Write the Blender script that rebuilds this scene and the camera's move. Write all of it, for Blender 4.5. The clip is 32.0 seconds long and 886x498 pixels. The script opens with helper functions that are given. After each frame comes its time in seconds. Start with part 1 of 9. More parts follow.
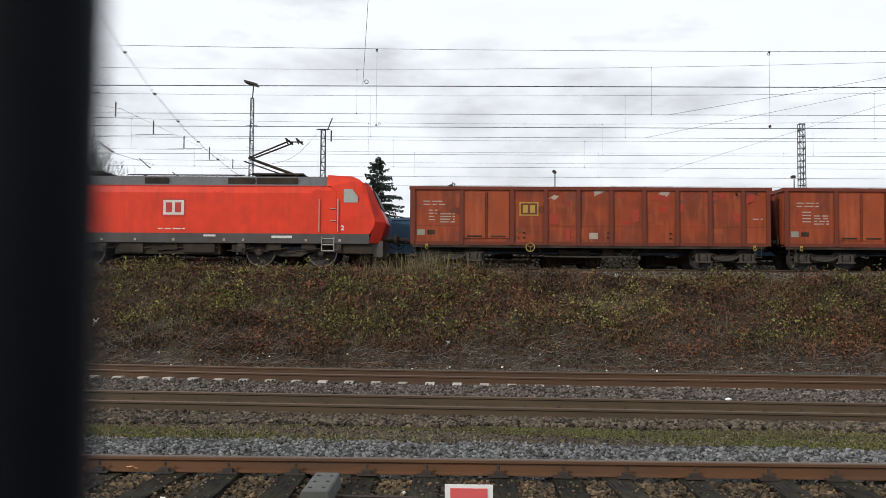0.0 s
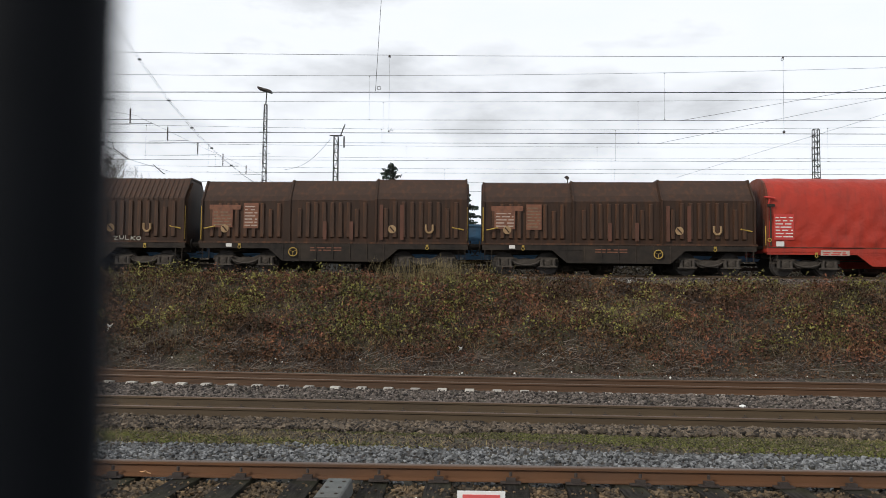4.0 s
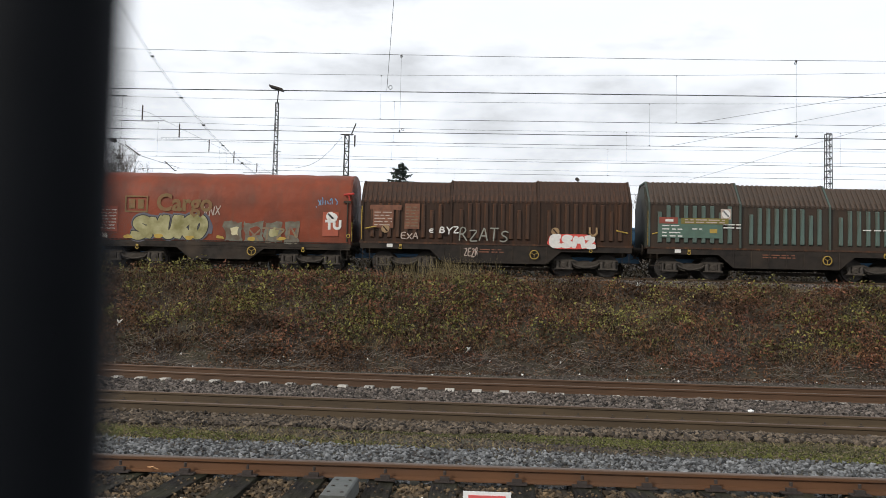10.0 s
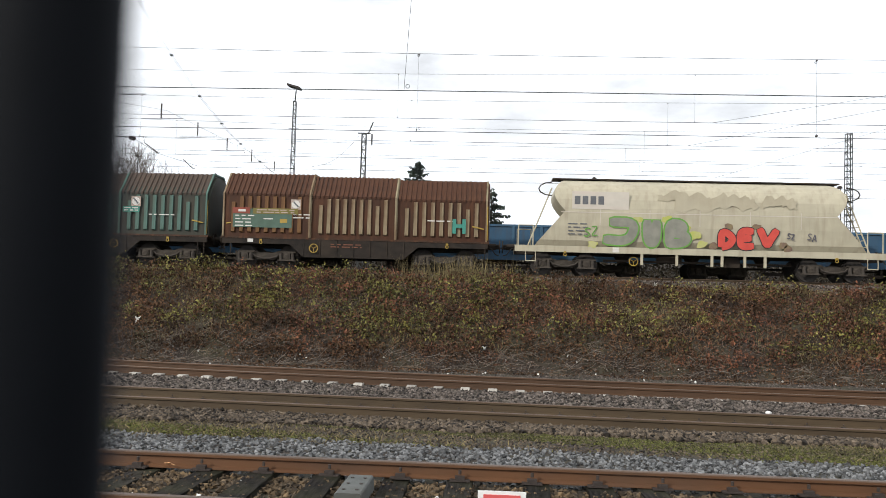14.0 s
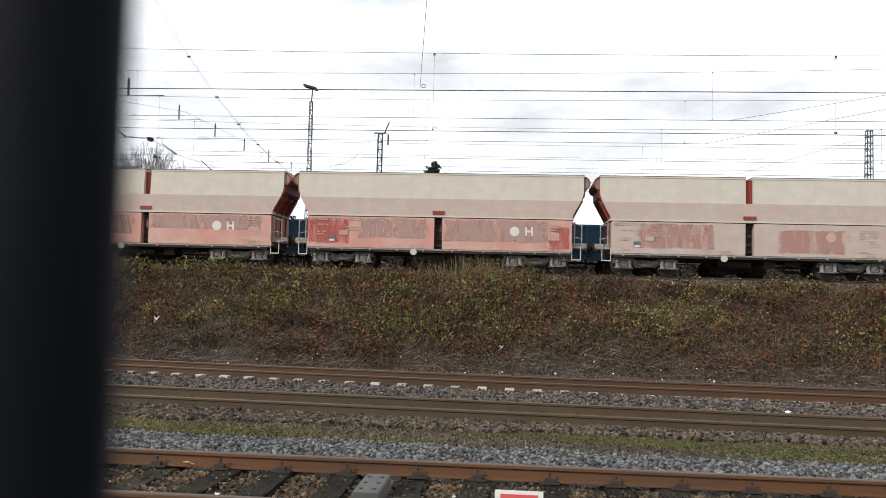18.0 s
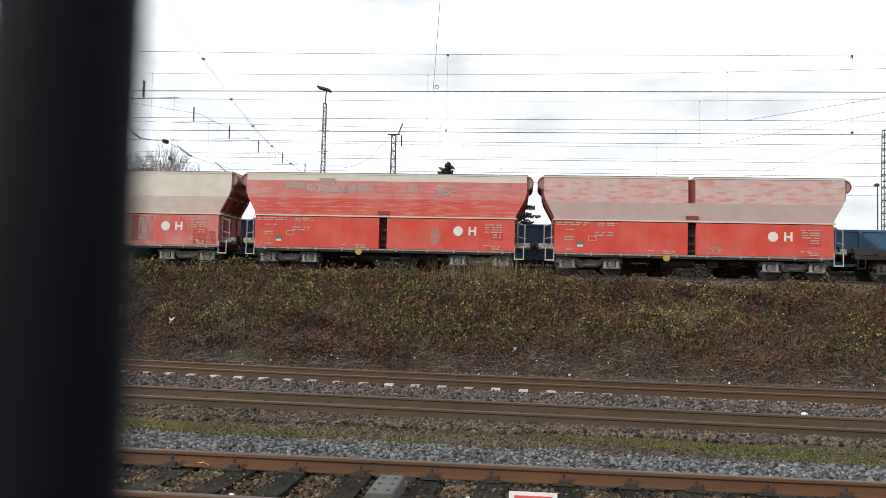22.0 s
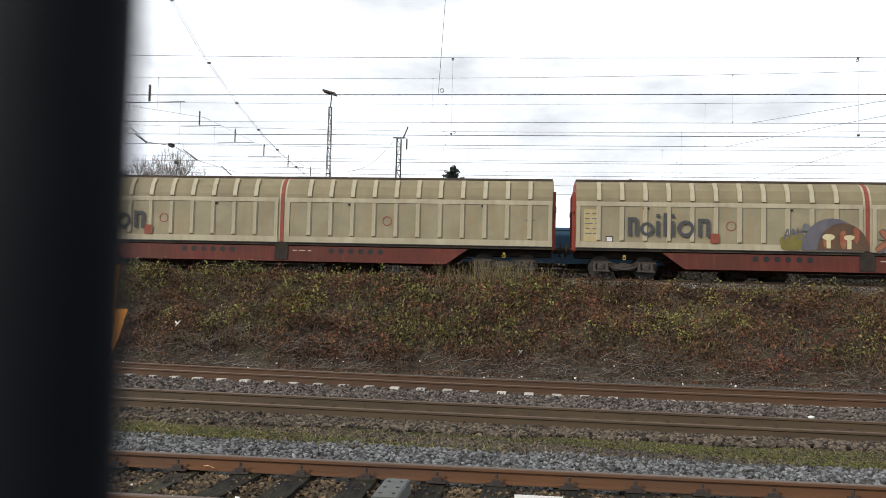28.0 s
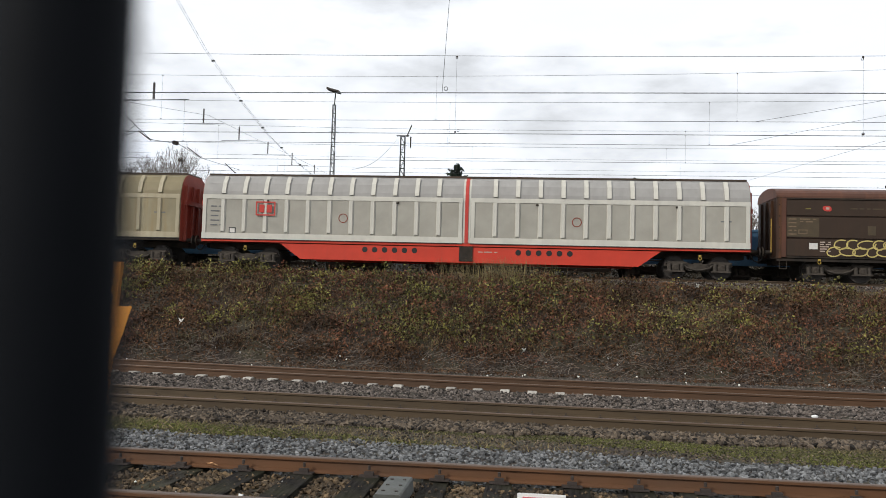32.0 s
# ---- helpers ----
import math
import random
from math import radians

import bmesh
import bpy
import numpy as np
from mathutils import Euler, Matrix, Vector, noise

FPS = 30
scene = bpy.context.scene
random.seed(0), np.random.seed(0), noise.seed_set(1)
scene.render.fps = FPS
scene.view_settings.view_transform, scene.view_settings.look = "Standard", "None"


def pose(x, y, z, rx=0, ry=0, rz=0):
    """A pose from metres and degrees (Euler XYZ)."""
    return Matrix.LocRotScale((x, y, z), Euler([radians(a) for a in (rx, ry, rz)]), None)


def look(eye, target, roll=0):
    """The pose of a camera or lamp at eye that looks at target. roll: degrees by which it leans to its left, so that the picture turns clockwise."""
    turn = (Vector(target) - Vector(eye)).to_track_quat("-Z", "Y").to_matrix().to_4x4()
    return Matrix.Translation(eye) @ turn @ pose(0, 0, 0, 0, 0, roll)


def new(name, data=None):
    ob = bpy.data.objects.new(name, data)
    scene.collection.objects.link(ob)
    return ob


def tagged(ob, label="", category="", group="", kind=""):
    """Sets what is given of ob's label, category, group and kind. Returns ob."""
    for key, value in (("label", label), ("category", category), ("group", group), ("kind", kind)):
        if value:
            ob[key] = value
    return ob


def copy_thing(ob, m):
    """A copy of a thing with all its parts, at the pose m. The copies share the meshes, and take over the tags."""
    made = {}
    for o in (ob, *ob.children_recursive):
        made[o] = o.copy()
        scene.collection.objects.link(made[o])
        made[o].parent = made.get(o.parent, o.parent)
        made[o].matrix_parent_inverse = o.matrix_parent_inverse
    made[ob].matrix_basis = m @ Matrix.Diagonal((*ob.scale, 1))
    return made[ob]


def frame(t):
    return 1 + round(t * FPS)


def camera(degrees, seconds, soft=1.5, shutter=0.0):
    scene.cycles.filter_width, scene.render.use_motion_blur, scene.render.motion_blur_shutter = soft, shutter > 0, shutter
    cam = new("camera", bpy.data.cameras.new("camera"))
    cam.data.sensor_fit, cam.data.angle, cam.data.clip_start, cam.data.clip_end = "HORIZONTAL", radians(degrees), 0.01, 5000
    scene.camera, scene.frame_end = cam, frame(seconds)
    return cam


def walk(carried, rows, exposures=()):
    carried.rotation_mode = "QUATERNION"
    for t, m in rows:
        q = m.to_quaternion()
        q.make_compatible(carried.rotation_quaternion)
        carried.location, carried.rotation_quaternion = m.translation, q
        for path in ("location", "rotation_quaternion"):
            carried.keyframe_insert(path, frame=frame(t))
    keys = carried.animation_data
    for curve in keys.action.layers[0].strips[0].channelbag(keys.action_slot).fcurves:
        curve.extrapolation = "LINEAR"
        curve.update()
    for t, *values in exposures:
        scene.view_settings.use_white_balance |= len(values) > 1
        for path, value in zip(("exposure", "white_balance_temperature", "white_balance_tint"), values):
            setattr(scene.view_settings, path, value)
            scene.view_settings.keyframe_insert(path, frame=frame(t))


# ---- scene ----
cam = camera(55.2, 32.0, soft=0.75)
cam.data.dof.use_dof = True
cam.data.dof.focus_distance = 30.0
cam.data.dof.aperture_fstop = 6.5

# seconds, turn to the left, tilt up, lean (degrees): a hand-held camera that pans slowly to its left
TURNS = (
    (0, 1.13, 2.67, 0.43), (0.5, 1.14, 2.78, 0.75), (1, 0.87, 2.92, 0.89), (1.5, 0.95, 2.92, 0.49), (2, 1.32, 2.96, 0.46),
    (2.5, 1.67, 2.92, 0.49), (3, 1.75, 2.96, 0.48), (3.5, 1.86, 3.06, 0.51), (5.5, 2.35, 2.99, 0.61), (6, 2.35, 2.89, 0.89),
    (6.5, 1.93, 3.00, 0.97), (7, 1.83, 3.03, 0.84), (7.5, 2.05, 3.01, 0.91), (8, 2.31, 2.96, 0.72), (8.5, 2.36, 3.02, 0.73),
    (9, 2.40, 3.05, 1.03), (9.5, 2.49, 3.06, 1.16), (10, 2.60, 3.06, 1.29), (10.5, 2.71, 3.06, 1.46), (11, 2.82, 3.06, 1.39),
    (11.5, 2.94, 3.04, 1.43), (12, 3.10, 3.02, 1.13), (12.5, 3.26, 2.99, 1.33), (13, 3.40, 3.00, 1.70), (13.5, 3.57, 2.98, 1.66),
    (14, 3.71, 2.96, 1.64), (14.5, 3.84, 2.94, 1.66), (16.5, 4.41, 2.89, 1.27), (17, 4.56, 2.90, 1.38), (17.5, 4.72, 2.88, 1.43),
    (18, 4.83, 2.89, 1.49), (18.5, 4.93, 2.90, 1.48), (19, 5.08, 2.90, 1.27), (19.5, 5.22, 2.91, 1.41), (20, 5.36, 2.91, 1.38),
    (20.5, 5.48, 2.92, 1.49), (21, 5.59, 2.93, 1.56), (21.5, 5.69, 2.91, 1.62), (22, 5.75, 2.94, 1.46), (22.5, 5.79, 2.97, 1.47),
    (23, 5.85, 2.99, 1.49), (23.5, 5.89, 2.99, 1.71), (24, 5.89, 3.06, 1.81), (24.5, 5.87, 3.10, 1.53), (25, 5.90, 3.13, 1.20),
    (25.5, 5.92, 3.15, 1.69), (27.5, 6.10, 3.14, 1.55), (28, 6.12, 3.15, 1.41), (28.5, 6.09, 3.14, 1.49), (29, 6.14, 3.15, 1.50),
    (29.5, 6.17, 3.14, 1.47), (30, 6.23, 3.09, 1.58), (30.5, 6.28, 3.06, 1.49), (31, 6.31, 3.05, 1.54), (31.5, 6.33, 3.03, 1.56),
    (32, 6.36, 3.02, 1.56),
)
RUN = ((0, -0.00), (1, 16.75), (2, 33.51), (3, 50.16), (3.5, 58.50), (5.5, 91.77), (6, 100.06), (7, 116.62), (8, 133.17), (9, 149.63), (10, 165.95), (11, 182.27), (12, 198.62), (13, 214.96), (14, 231.39), (14.5, 239.63), (16.5, 272.62), (17, 280.87), (18, 297.39), (19, 313.88), (20, 330.27), (21, 346.67), (22, 363.04), (23, 379.22), (24, 395.37), (25, 411.49), (25.5, 419.55), (27.5, 451.70), (28, 459.58), (29, 475.36), (30, 491.21), (31, 507.04), (32, 522.95))
EYE_Z = 2.2
# seconds and metres to the side: the small sway of the hand
SWAY = ((0, 0.0), (3, 0.0001), (6, 0.0007), (7.5, 0.0005), (9, 0.0000), (10.5, 0.0022), (12, 0.0028), (14, 0.0033), (17, 0.0049), (19, 0.0069), (21, 0.0064), (23, 0.0063), (25, 0.0072), (29, 0.0087), (32, 0.0093))


def eye_row(t, turn, tilt, lean):
    a, b = radians(turn), radians(tilt)
    eye = Vector((float(np.interp(t, [r[0] for r in SWAY], [r[1] for r in SWAY])), 0, EYE_Z))
    ahead = Vector((-math.sin(a) * math.cos(b), math.cos(a) * math.cos(b), math.sin(b)))
    return t, look(eye, eye + ahead * 30, lean)


walk(cam, [eye_row(*r) for r in TURNS], exposures=((0, -0.19), (4, -0.20), (9, -0.22), (10.5, -0.09), (12, 0.02), (13, 0.12), (14.5, 0.14), (17, 0.08), (20, 0.0), (22.5, 0.10), (25, 0.14), (26.5, 0.06), (28, 0.04), (29, 0.0), (30, -0.08), (32, -0.12)))

# ---------------------------------------------------------------- light
world = bpy.data.worlds.new("overcast_sky")
world.use_nodes = True
scene.world = world
wn, wl = world.node_tree.nodes, world.node_tree.links
wn.clear()
w_out = wn.new("ShaderNodeOutputWorld")
w_bg = wn.new("ShaderNodeBackground")
w_sky = wn.new("ShaderNodeTexSky")
w_sky.sky_type = "NISHITA"
w_sky.sun_disc = False
w_sky.sun_elevation = radians(24)
w_sky.sun_rotation = radians(-120)
w_sky.air_density, w_sky.dust_density = 1.0, 2.0
w_co = wn.new("ShaderNodeTexCoord")
w_map = wn.new("ShaderNodeMapping")
w_map.inputs["Scale"].default_value = (1.0, 1.0, 2.6)
w_cloud = wn.new("ShaderNodeTexNoise")
w_cloud.inputs["Scale"].default_value = 4.2
w_cloud.inputs["Detail"].default_value = 9
w_cloud.inputs["Roughness"].default_value = 0.58
w_ramp = wn.new("ShaderNodeValToRGB")
for e, (p, c) in zip((w_ramp.color_ramp.elements[0], w_ramp.color_ramp.elements[1], w_ramp.color_ramp.elements.new(0.5)),
                     ((0.30, (11.2, 11.8, 13.0, 1)), (0.64, (12.6, 12.6, 12.6, 1)), (0.47, (11.6, 12.0, 12.6, 1)))):
    e.position, e.color = p, c
w_mix = wn.new("ShaderNodeMix")
w_mix.data_type = "RGBA"
w_mix.inputs[0].default_value = 0.94
wl.new(w_co.outputs["Generated"], w_map.inputs["Vector"])
wl.new(w_map.outputs[0], w_cloud.inputs["Vector"])
wl.new(w_cloud.outputs[0], w_ramp.inputs[0])
wl.new(w_sky.outputs[0], w_mix.inputs[6])
wl.new(w_ramp.outputs[0], w_mix.inputs[7])
wl.new(w_mix.outputs[2], w_bg.inputs[0])
w_bg.inputs[1].default_value = 0.1
wl.new(w_bg.outputs[0], w_out.inputs[0])

sun = new("sun", bpy.data.lights.new("sun", "SUN"))
sun.data.energy = 2.5
sun.data.angle = radians(2)
sun.data.color = (1.0, 0.95, 0.87)
sun.matrix_world = look((-30, -20, 24), (0, 10, 0))


# ---------------------------------------------------------------- helpers
def surface(name, base, second=None, rough=0.7, metal=0.0, scale=6.0, amount=0.5, dirt=None, dirt_amount=0.0, dirt_scale=1.2,
            streak=None, streak_amount=0.0, streak_run=(1.0, 1.0, 0.12), bump=0.0, bump_scale=40.0, bump_depth=0.02, island=0.0, rand=0.0, stretch=(1, 1, 1), gloss=0.35):
    """A procedural surface: base colour with grain, broad dirt, vertical streaks and fine relief."""
    m = bpy.data.materials.new(name)
    m.use_nodes = True
    n, l = m.node_tree.nodes, m.node_tree.links
    b = n["Principled BSDF"]
    b.inputs["Roughness"].default_value = rough
    b.inputs["Metallic"].default_value = metal
    b.inputs["Specular IOR Level"].default_value = gloss
    co = n.new("ShaderNodeTexCoord")

    def noise_tex(sc, detail, stretch_by=(1, 1, 1)):
        mp = n.new("ShaderNodeMapping")
        mp.inputs["Scale"].default_value = stretch_by
        t = n.new("ShaderNodeTexNoise")
        t.inputs["Scale"].default_value = sc
        t.inputs["Detail"].default_value = detail
        l.new(co.outputs["Object"], mp.inputs["Vector"])
        l.new(mp.outputs[0], t.inputs["Vector"])
        return t

    def mixed(fac, a, c, lo=0.35, hi=0.65, gain=1.0):
        r = n.new("ShaderNodeMapRange")
        r.inputs["From Min"].default_value, r.inputs["From Max"].default_value = lo, hi
        r.inputs["To Max"].default_value = gain
        l.new(fac, r.inputs["Value"])
        x = n.new("ShaderNodeMix")
        x.data_type = "RGBA"
        l.new(r.outputs[0], x.inputs[0])
        for v, k in ((a, 6), (c, 7)):
            if isinstance(v, tuple):
                x.inputs[k].default_value = (*v, 1)
            else:
                l.new(v, x.inputs[k])
        return x.outputs[2]

    second = second or tuple(c * 0.7 for c in base)
    colour = mixed(noise_tex(scale, 6, stretch).outputs[0], base, second, gain=amount)
    if dirt:
        colour = mixed(noise_tex(dirt_scale, 8).outputs[0], colour, dirt, 0.42, 0.72, dirt_amount)
    if streak:
        colour = mixed(noise_tex(5.0, 5, streak_run).outputs[0], colour, streak, 0.48, 0.72, streak_amount)
    if island or rand:
        src = n.new("ShaderNodeNewGeometry").outputs["Random Per Island"] if island else n.new("ShaderNodeObjectInfo").outputs["Random"]
        h = n.new("ShaderNodeHueSaturation")
        r = n.new("ShaderNodeMapRange")
        k = island or rand
        r.inputs["To Min"].default_value, r.inputs["To Max"].default_value = 1 - k, 1 + k
        l.new(src, r.inputs["Value"])
        l.new(r.outputs[0], h.inputs["Value"])
        l.new(colour, h.inputs["Color"])
        colour = h.outputs[0]
    l.new(colour, b.inputs["Base Color"])
    if bump:
        bt = noise_tex(bump_scale, 4)
        bn = n.new("ShaderNodeBump")
        bn.inputs["Strength"].default_value = bump
        bn.inputs["Distance"].default_value = bump_depth
        l.new(bt.outputs[0], bn.inputs["Height"])
        l.new(bn.outputs[0], b.inputs["Normal"])
    return m


def mesh_of(name, bm, material, smooth=False):
    me = bpy.data.meshes.new(name)
    bmesh.ops.recalc_face_normals(bm, faces=bm.faces[:])
    if smooth:
        for f in bm.faces:
            f.smooth = True
    bm.to_mesh(me)
    bm.free()
    me.materials.append(material)
    return me


def part(name, bm, material, parent, label="", smooth=False):
    ob = new(name, mesh_of(name, bm, material, smooth))
    ob.parent = parent
    if label:
        ob["label"] = label
    return ob


def shared(name, me, parent, m):
    """One more piece on a mesh that is already there."""
    ob = new(name, me)
    ob.parent = parent
    ob.matrix_basis = m
    return ob


def empty(name, m, label, category, group=""):
    ob = new(name)
    ob.empty_display_size = 0.5
    ob.matrix_basis = m
    return tagged(ob, label, category, group)


def box(bm, x0, x1, y0, y1, z0, z1):
    v = [bm.verts.new(p) for p in ((x0, y0, z0), (x1, y0, z0), (x1, y1, z0), (x0, y1, z0), (x0, y0, z1), (x1, y0, z1), (x1, y1, z1), (x0, y1, z1))]
    for q in ((0, 1, 2, 3), (4, 5, 6, 7), (0, 1, 5, 4), (1, 2, 6, 5), (2, 3, 7, 6), (3, 0, 4, 7)):
        bm.faces.new([v[i] for i in q])
    return bm


def rod(bm, p, q, r, n=6, r2=None):
    """A round bar from p to q."""
    p, q = Vector(p), Vector(q)
    d = (q - p).normalized()
    a = d.orthogonal().normalized()
    c = d.cross(a)
    r2 = r if r2 is None else r2
    ring = [[bm.verts.new(o + (a * math.cos(2 * math.pi * k / n) + c * math.sin(2 * math.pi * k / n)) * s) for k in range(n)] for o, s in ((p, r), (q, r2))]
    for k in range(n):
        bm.faces.new((ring[0][k], ring[0][(k + 1) % n], ring[1][(k + 1) % n], ring[1][k]))
    bm.faces.new(ring[0][::-1])
    bm.faces.new(ring[1])
    return bm


def tube(bm, pts, r, n=5):
    """A bent round bar through the points."""
    pts = [Vector(p) for p in pts]
    rings = []
    for k, p in enumerate(pts):
        d = (pts[min(k + 1, len(pts) - 1)] - pts[max(k - 1, 0)]).normalized()
        a = d.cross(Vector((0.13, 0.31, 0.94))).normalized()
        c = d.cross(a)
        rings.append([bm.verts.new(p + (a * math.cos(2 * math.pi * j / n) + c * math.sin(2 * math.pi * j / n)) * r) for j in range(n)])
    for p, q in zip(rings, rings[1:]):
        for j in range(n):
            bm.faces.new((p[j], p[(j + 1) % n], q[(j + 1) % n], q[j]))
    bm.faces.new(rings[0][::-1])
    bm.faces.new(rings[-1])
    return bm


def prism(bm, outline, x0, x1):
    """An outline of (y, z) drawn out along x."""
    a = [bm.verts.new((x0, y, z)) for y, z in outline]
    b = [bm.verts.new((x1, y, z)) for y, z in outline]
    n = len(outline)
    for k in range(n):
        bm.faces.new((a[k], a[(k + 1) % n], b[(k + 1) % n], b[k]))
    bm.faces.new(a[::-1])
    bm.faces.new(b)
    return bm


def plate(bm, outline, y0, y1):
    """An outline of (x, z) drawn out along y."""
    a = [bm.verts.new((x, y0, z)) for x, z in outline]
    b = [bm.verts.new((x, y1, z)) for x, z in outline]
    n = len(outline)
    for k in range(n):
        bm.faces.new((a[k], a[(k + 1) % n], b[(k + 1) % n], b[k]))
    bm.faces.new(a[::-1])
    bm.faces.new(b)
    return bm


def ring(bm, c, r, w, n=16, y0=-0.01, y1=0.01):
    """A flat hoop in the xz plane round c."""
    cx, cz = c
    rows = [[bm.verts.new((cx + math.cos(2 * math.pi * k / n) * s, y, cz + math.sin(2 * math.pi * k / n) * s)) for s, y in ((r, y0), (r, y1), (r - w, y1), (r - w, y0))] for k in range(n)]
    for p, q in zip(rows, rows[1:] + rows[:1]):
        for j in range(4):
            bm.faces.new((p[j], p[(j + 1) % 4], q[(j + 1) % 4], q[j]))
    return bm


def disc(bm, c, r, n=16, y0=-0.01, y1=0.01):
    return plate(bm, [(c[0] + math.cos(2 * math.pi * k / n) * r, c[1] + math.sin(2 * math.pi * k / n) * r) for k in range(n)], y0, y1)


B = bmesh.new


def joined(*shapes):
    """One bmesh of many boxes, given as six numbers each."""
    bm = B()
    for s in shapes:
        box(bm, *s)
    return bm


def curve_rows(rows):
    """Positions between the rows."""
    ts, xs = [r[0] for r in rows], [r[1] for r in rows]
    return lambda t: float(np.interp(t, ts, xs))

# ---------------------------------------------------------------- materials of the place
M_soil = surface("soil", (0.042, 0.031, 0.023), (0.016, 0.011, 0.008), 0.95, scale=3, amount=0.8, dirt=(0.055, 0.058, 0.026), dirt_amount=0.5, dirt_scale=0.9, bump=0.8, bump_scale=22)
M_stone_grey = surface("grey_ballast", (0.140, 0.143, 0.144), (0.050, 0.050, 0.050), 0.7, scale=9, amount=0.8, island=0.85)
M_stone_brown = surface("brown_ballast", (0.106, 0.082, 0.058), (0.026, 0.019, 0.014), 0.9, scale=4, amount=0.8, island=0.9)
M_stone_mix = surface("mixed_ballast", (0.118, 0.099, 0.086), (0.050, 0.039, 0.032), 0.9, scale=4, amount=0.8, island=0.85)
M_stone_rust = surface("rusty_ballast", (0.120, 0.080, 0.042), (0.046, 0.036, 0.026), 0.9, scale=6, amount=0.9, island=0.75)
M_rail_rust = surface("rusty_rail", (0.122, 0.054, 0.022), (0.070, 0.034, 0.017), 0.75, scale=3, amount=0.7, stretch=(0.3, 2, 2), dirt=(0.055, 0.04, 0.03), dirt_amount=0.5)
M_rail_old = surface("old_rail", (0.074, 0.050, 0.027), (0.046, 0.032, 0.019), 0.75, scale=2, amount=0.7, stretch=(0.3, 2, 2))
M_rail_red = surface("reddish_rail", (0.080, 0.041, 0.020), (0.048, 0.027, 0.015), 0.75, scale=2, amount=0.7, stretch=(0.3, 2, 2))
M_rail_head = surface("worn_rail_head", (0.112, 0.072, 0.050), (0.072, 0.048, 0.034), 0.5, metal=0.2, scale=2, amount=0.6, stretch=(0.2, 3, 3))
M_sleeper_wood = surface("tarred_sleeper", (0.036, 0.032, 0.029), (0.008, 0.007, 0.007), 0.9, scale=9, amount=1.0, stretch=(6, 0.5, 3), dirt=(0.060, 0.060, 0.028), dirt_amount=0.5, gloss=0.06, dirt_scale=2.5, bump=0.5, rand=0.35)
M_sleeper_concrete = surface("pale_concrete", (0.40, 0.375, 0.335), (0.25, 0.23, 0.20), 0.85, scale=8, amount=0.8, rand=0.25, bump=0.2)
M_iron_dark = surface("dark_iron", (0.045, 0.034, 0.028), (0.028, 0.022, 0.02), 0.7, scale=10, amount=0.7)
M_wire = surface("weathered_wire", (0.075, 0.08, 0.08), (0.05, 0.055, 0.055), 0.6, metal=0.5)
M_insulator = surface("brown_insulator", (0.05, 0.035, 0.03), None, 0.35)
M_galv = surface("galvanised_steel", (0.060, 0.063, 0.063), (0.040, 0.042, 0.042), 0.7, metal=0.2, scale=5, amount=0.6)
M_cover = surface("grey_cast_cover", (0.100, 0.106, 0.100), (0.060, 0.066, 0.060), 0.7, scale=8, amount=0.7, dirt=(0.09, 0.085, 0.07), dirt_amount=0.5, bump=0.2)
M_white = surface("white_enamel", (0.72, 0.72, 0.70), (0.6, 0.6, 0.58), 0.5, scale=6, amount=0.4)
M_signred = surface("faded_red_enamel", (0.62, 0.10, 0.10), (0.5, 0.08, 0.08), 0.5, scale=6, amount=0.4)
M_orange = surface("orange_enamel", (0.62, 0.26, 0.03), (0.5, 0.2, 0.03), 0.5)
M_bar = surface("black_fence_bar", (0.0030, 0.0036, 0.0048), (0.006, 0.007, 0.009), 0.6, scale=30, amount=0.5, gloss=0.05)
# bluish sheen imitates the soft light along the bar's edge
for socket, value in (("Sheen Weight", 0.14), ("Sheen Roughness", 0.35), ("Sheen Tint", (0.72, 0.82, 1.0, 1))):
    M_bar.node_tree.nodes["Principled BSDF"].inputs[socket].default_value = value
M_moss = surface("moss_and_short_grass", (0.098, 0.104, 0.026), (0.060, 0.052, 0.026), 0.95, island=0.6, scale=0.9, amount=0.9)
M_leaf_green = surface("bramble_leaf", (0.130, 0.116, 0.028), (0.040, 0.040, 0.014), 0.6, island=0.9, scale=0.9, amount=0.8, gloss=0.25)
M_leaf_yellow = surface("yellowing_leaf", (0.215, 0.190, 0.050), (0.13, 0.13, 0.03), 0.6, island=0.4, scale=0.9, amount=0.7)
M_leaf_brown = surface("dead_leaf", (0.118, 0.064, 0.034), (0.026, 0.016, 0.010), 0.85, island=0.8, scale=0.8, amount=0.8, gloss=0.15)
M_leaf_russet = surface("russet_leaf", (0.152, 0.060, 0.030), (0.062, 0.028, 0.017), 0.7, island=0.7, scale=0.8, amount=0.8, gloss=0.3)
M_twig = surface("bare_twig", (0.135, 0.098, 0.070), (0.045, 0.032, 0.024), 0.9, island=0.7, scale=2, amount=0.7)
M_stick = surface("grey_dead_wood", (0.165, 0.140, 0.116), (0.060, 0.048, 0.040), 0.9, island=0.6, scale=2, amount=0.7)
M_straw = surface("dry_grass", (0.200, 0.158, 0.075), (0.10, 0.080, 0.038), 0.9, island=0.4, scale=2, amount=0.7)
M_litter = surface("pale_litter", (0.75, 0.75, 0.72), (0.6, 0.6, 0.58), 0.6)
M_leaf_orange = surface("orange_leaf", (0.70, 0.40, 0.20), (0.55, 0.25, 0.10), 0.6)
M_bark = surface("bark", (0.075, 0.062, 0.050), (0.05, 0.042, 0.035), 0.95, scale=6, amount=0.7, stretch=(3, 3, 0.6))
M_bare = surface("bare_branch", (0.115, 0.095, 0.078), (0.08, 0.066, 0.055), 0.95, island=0.3)
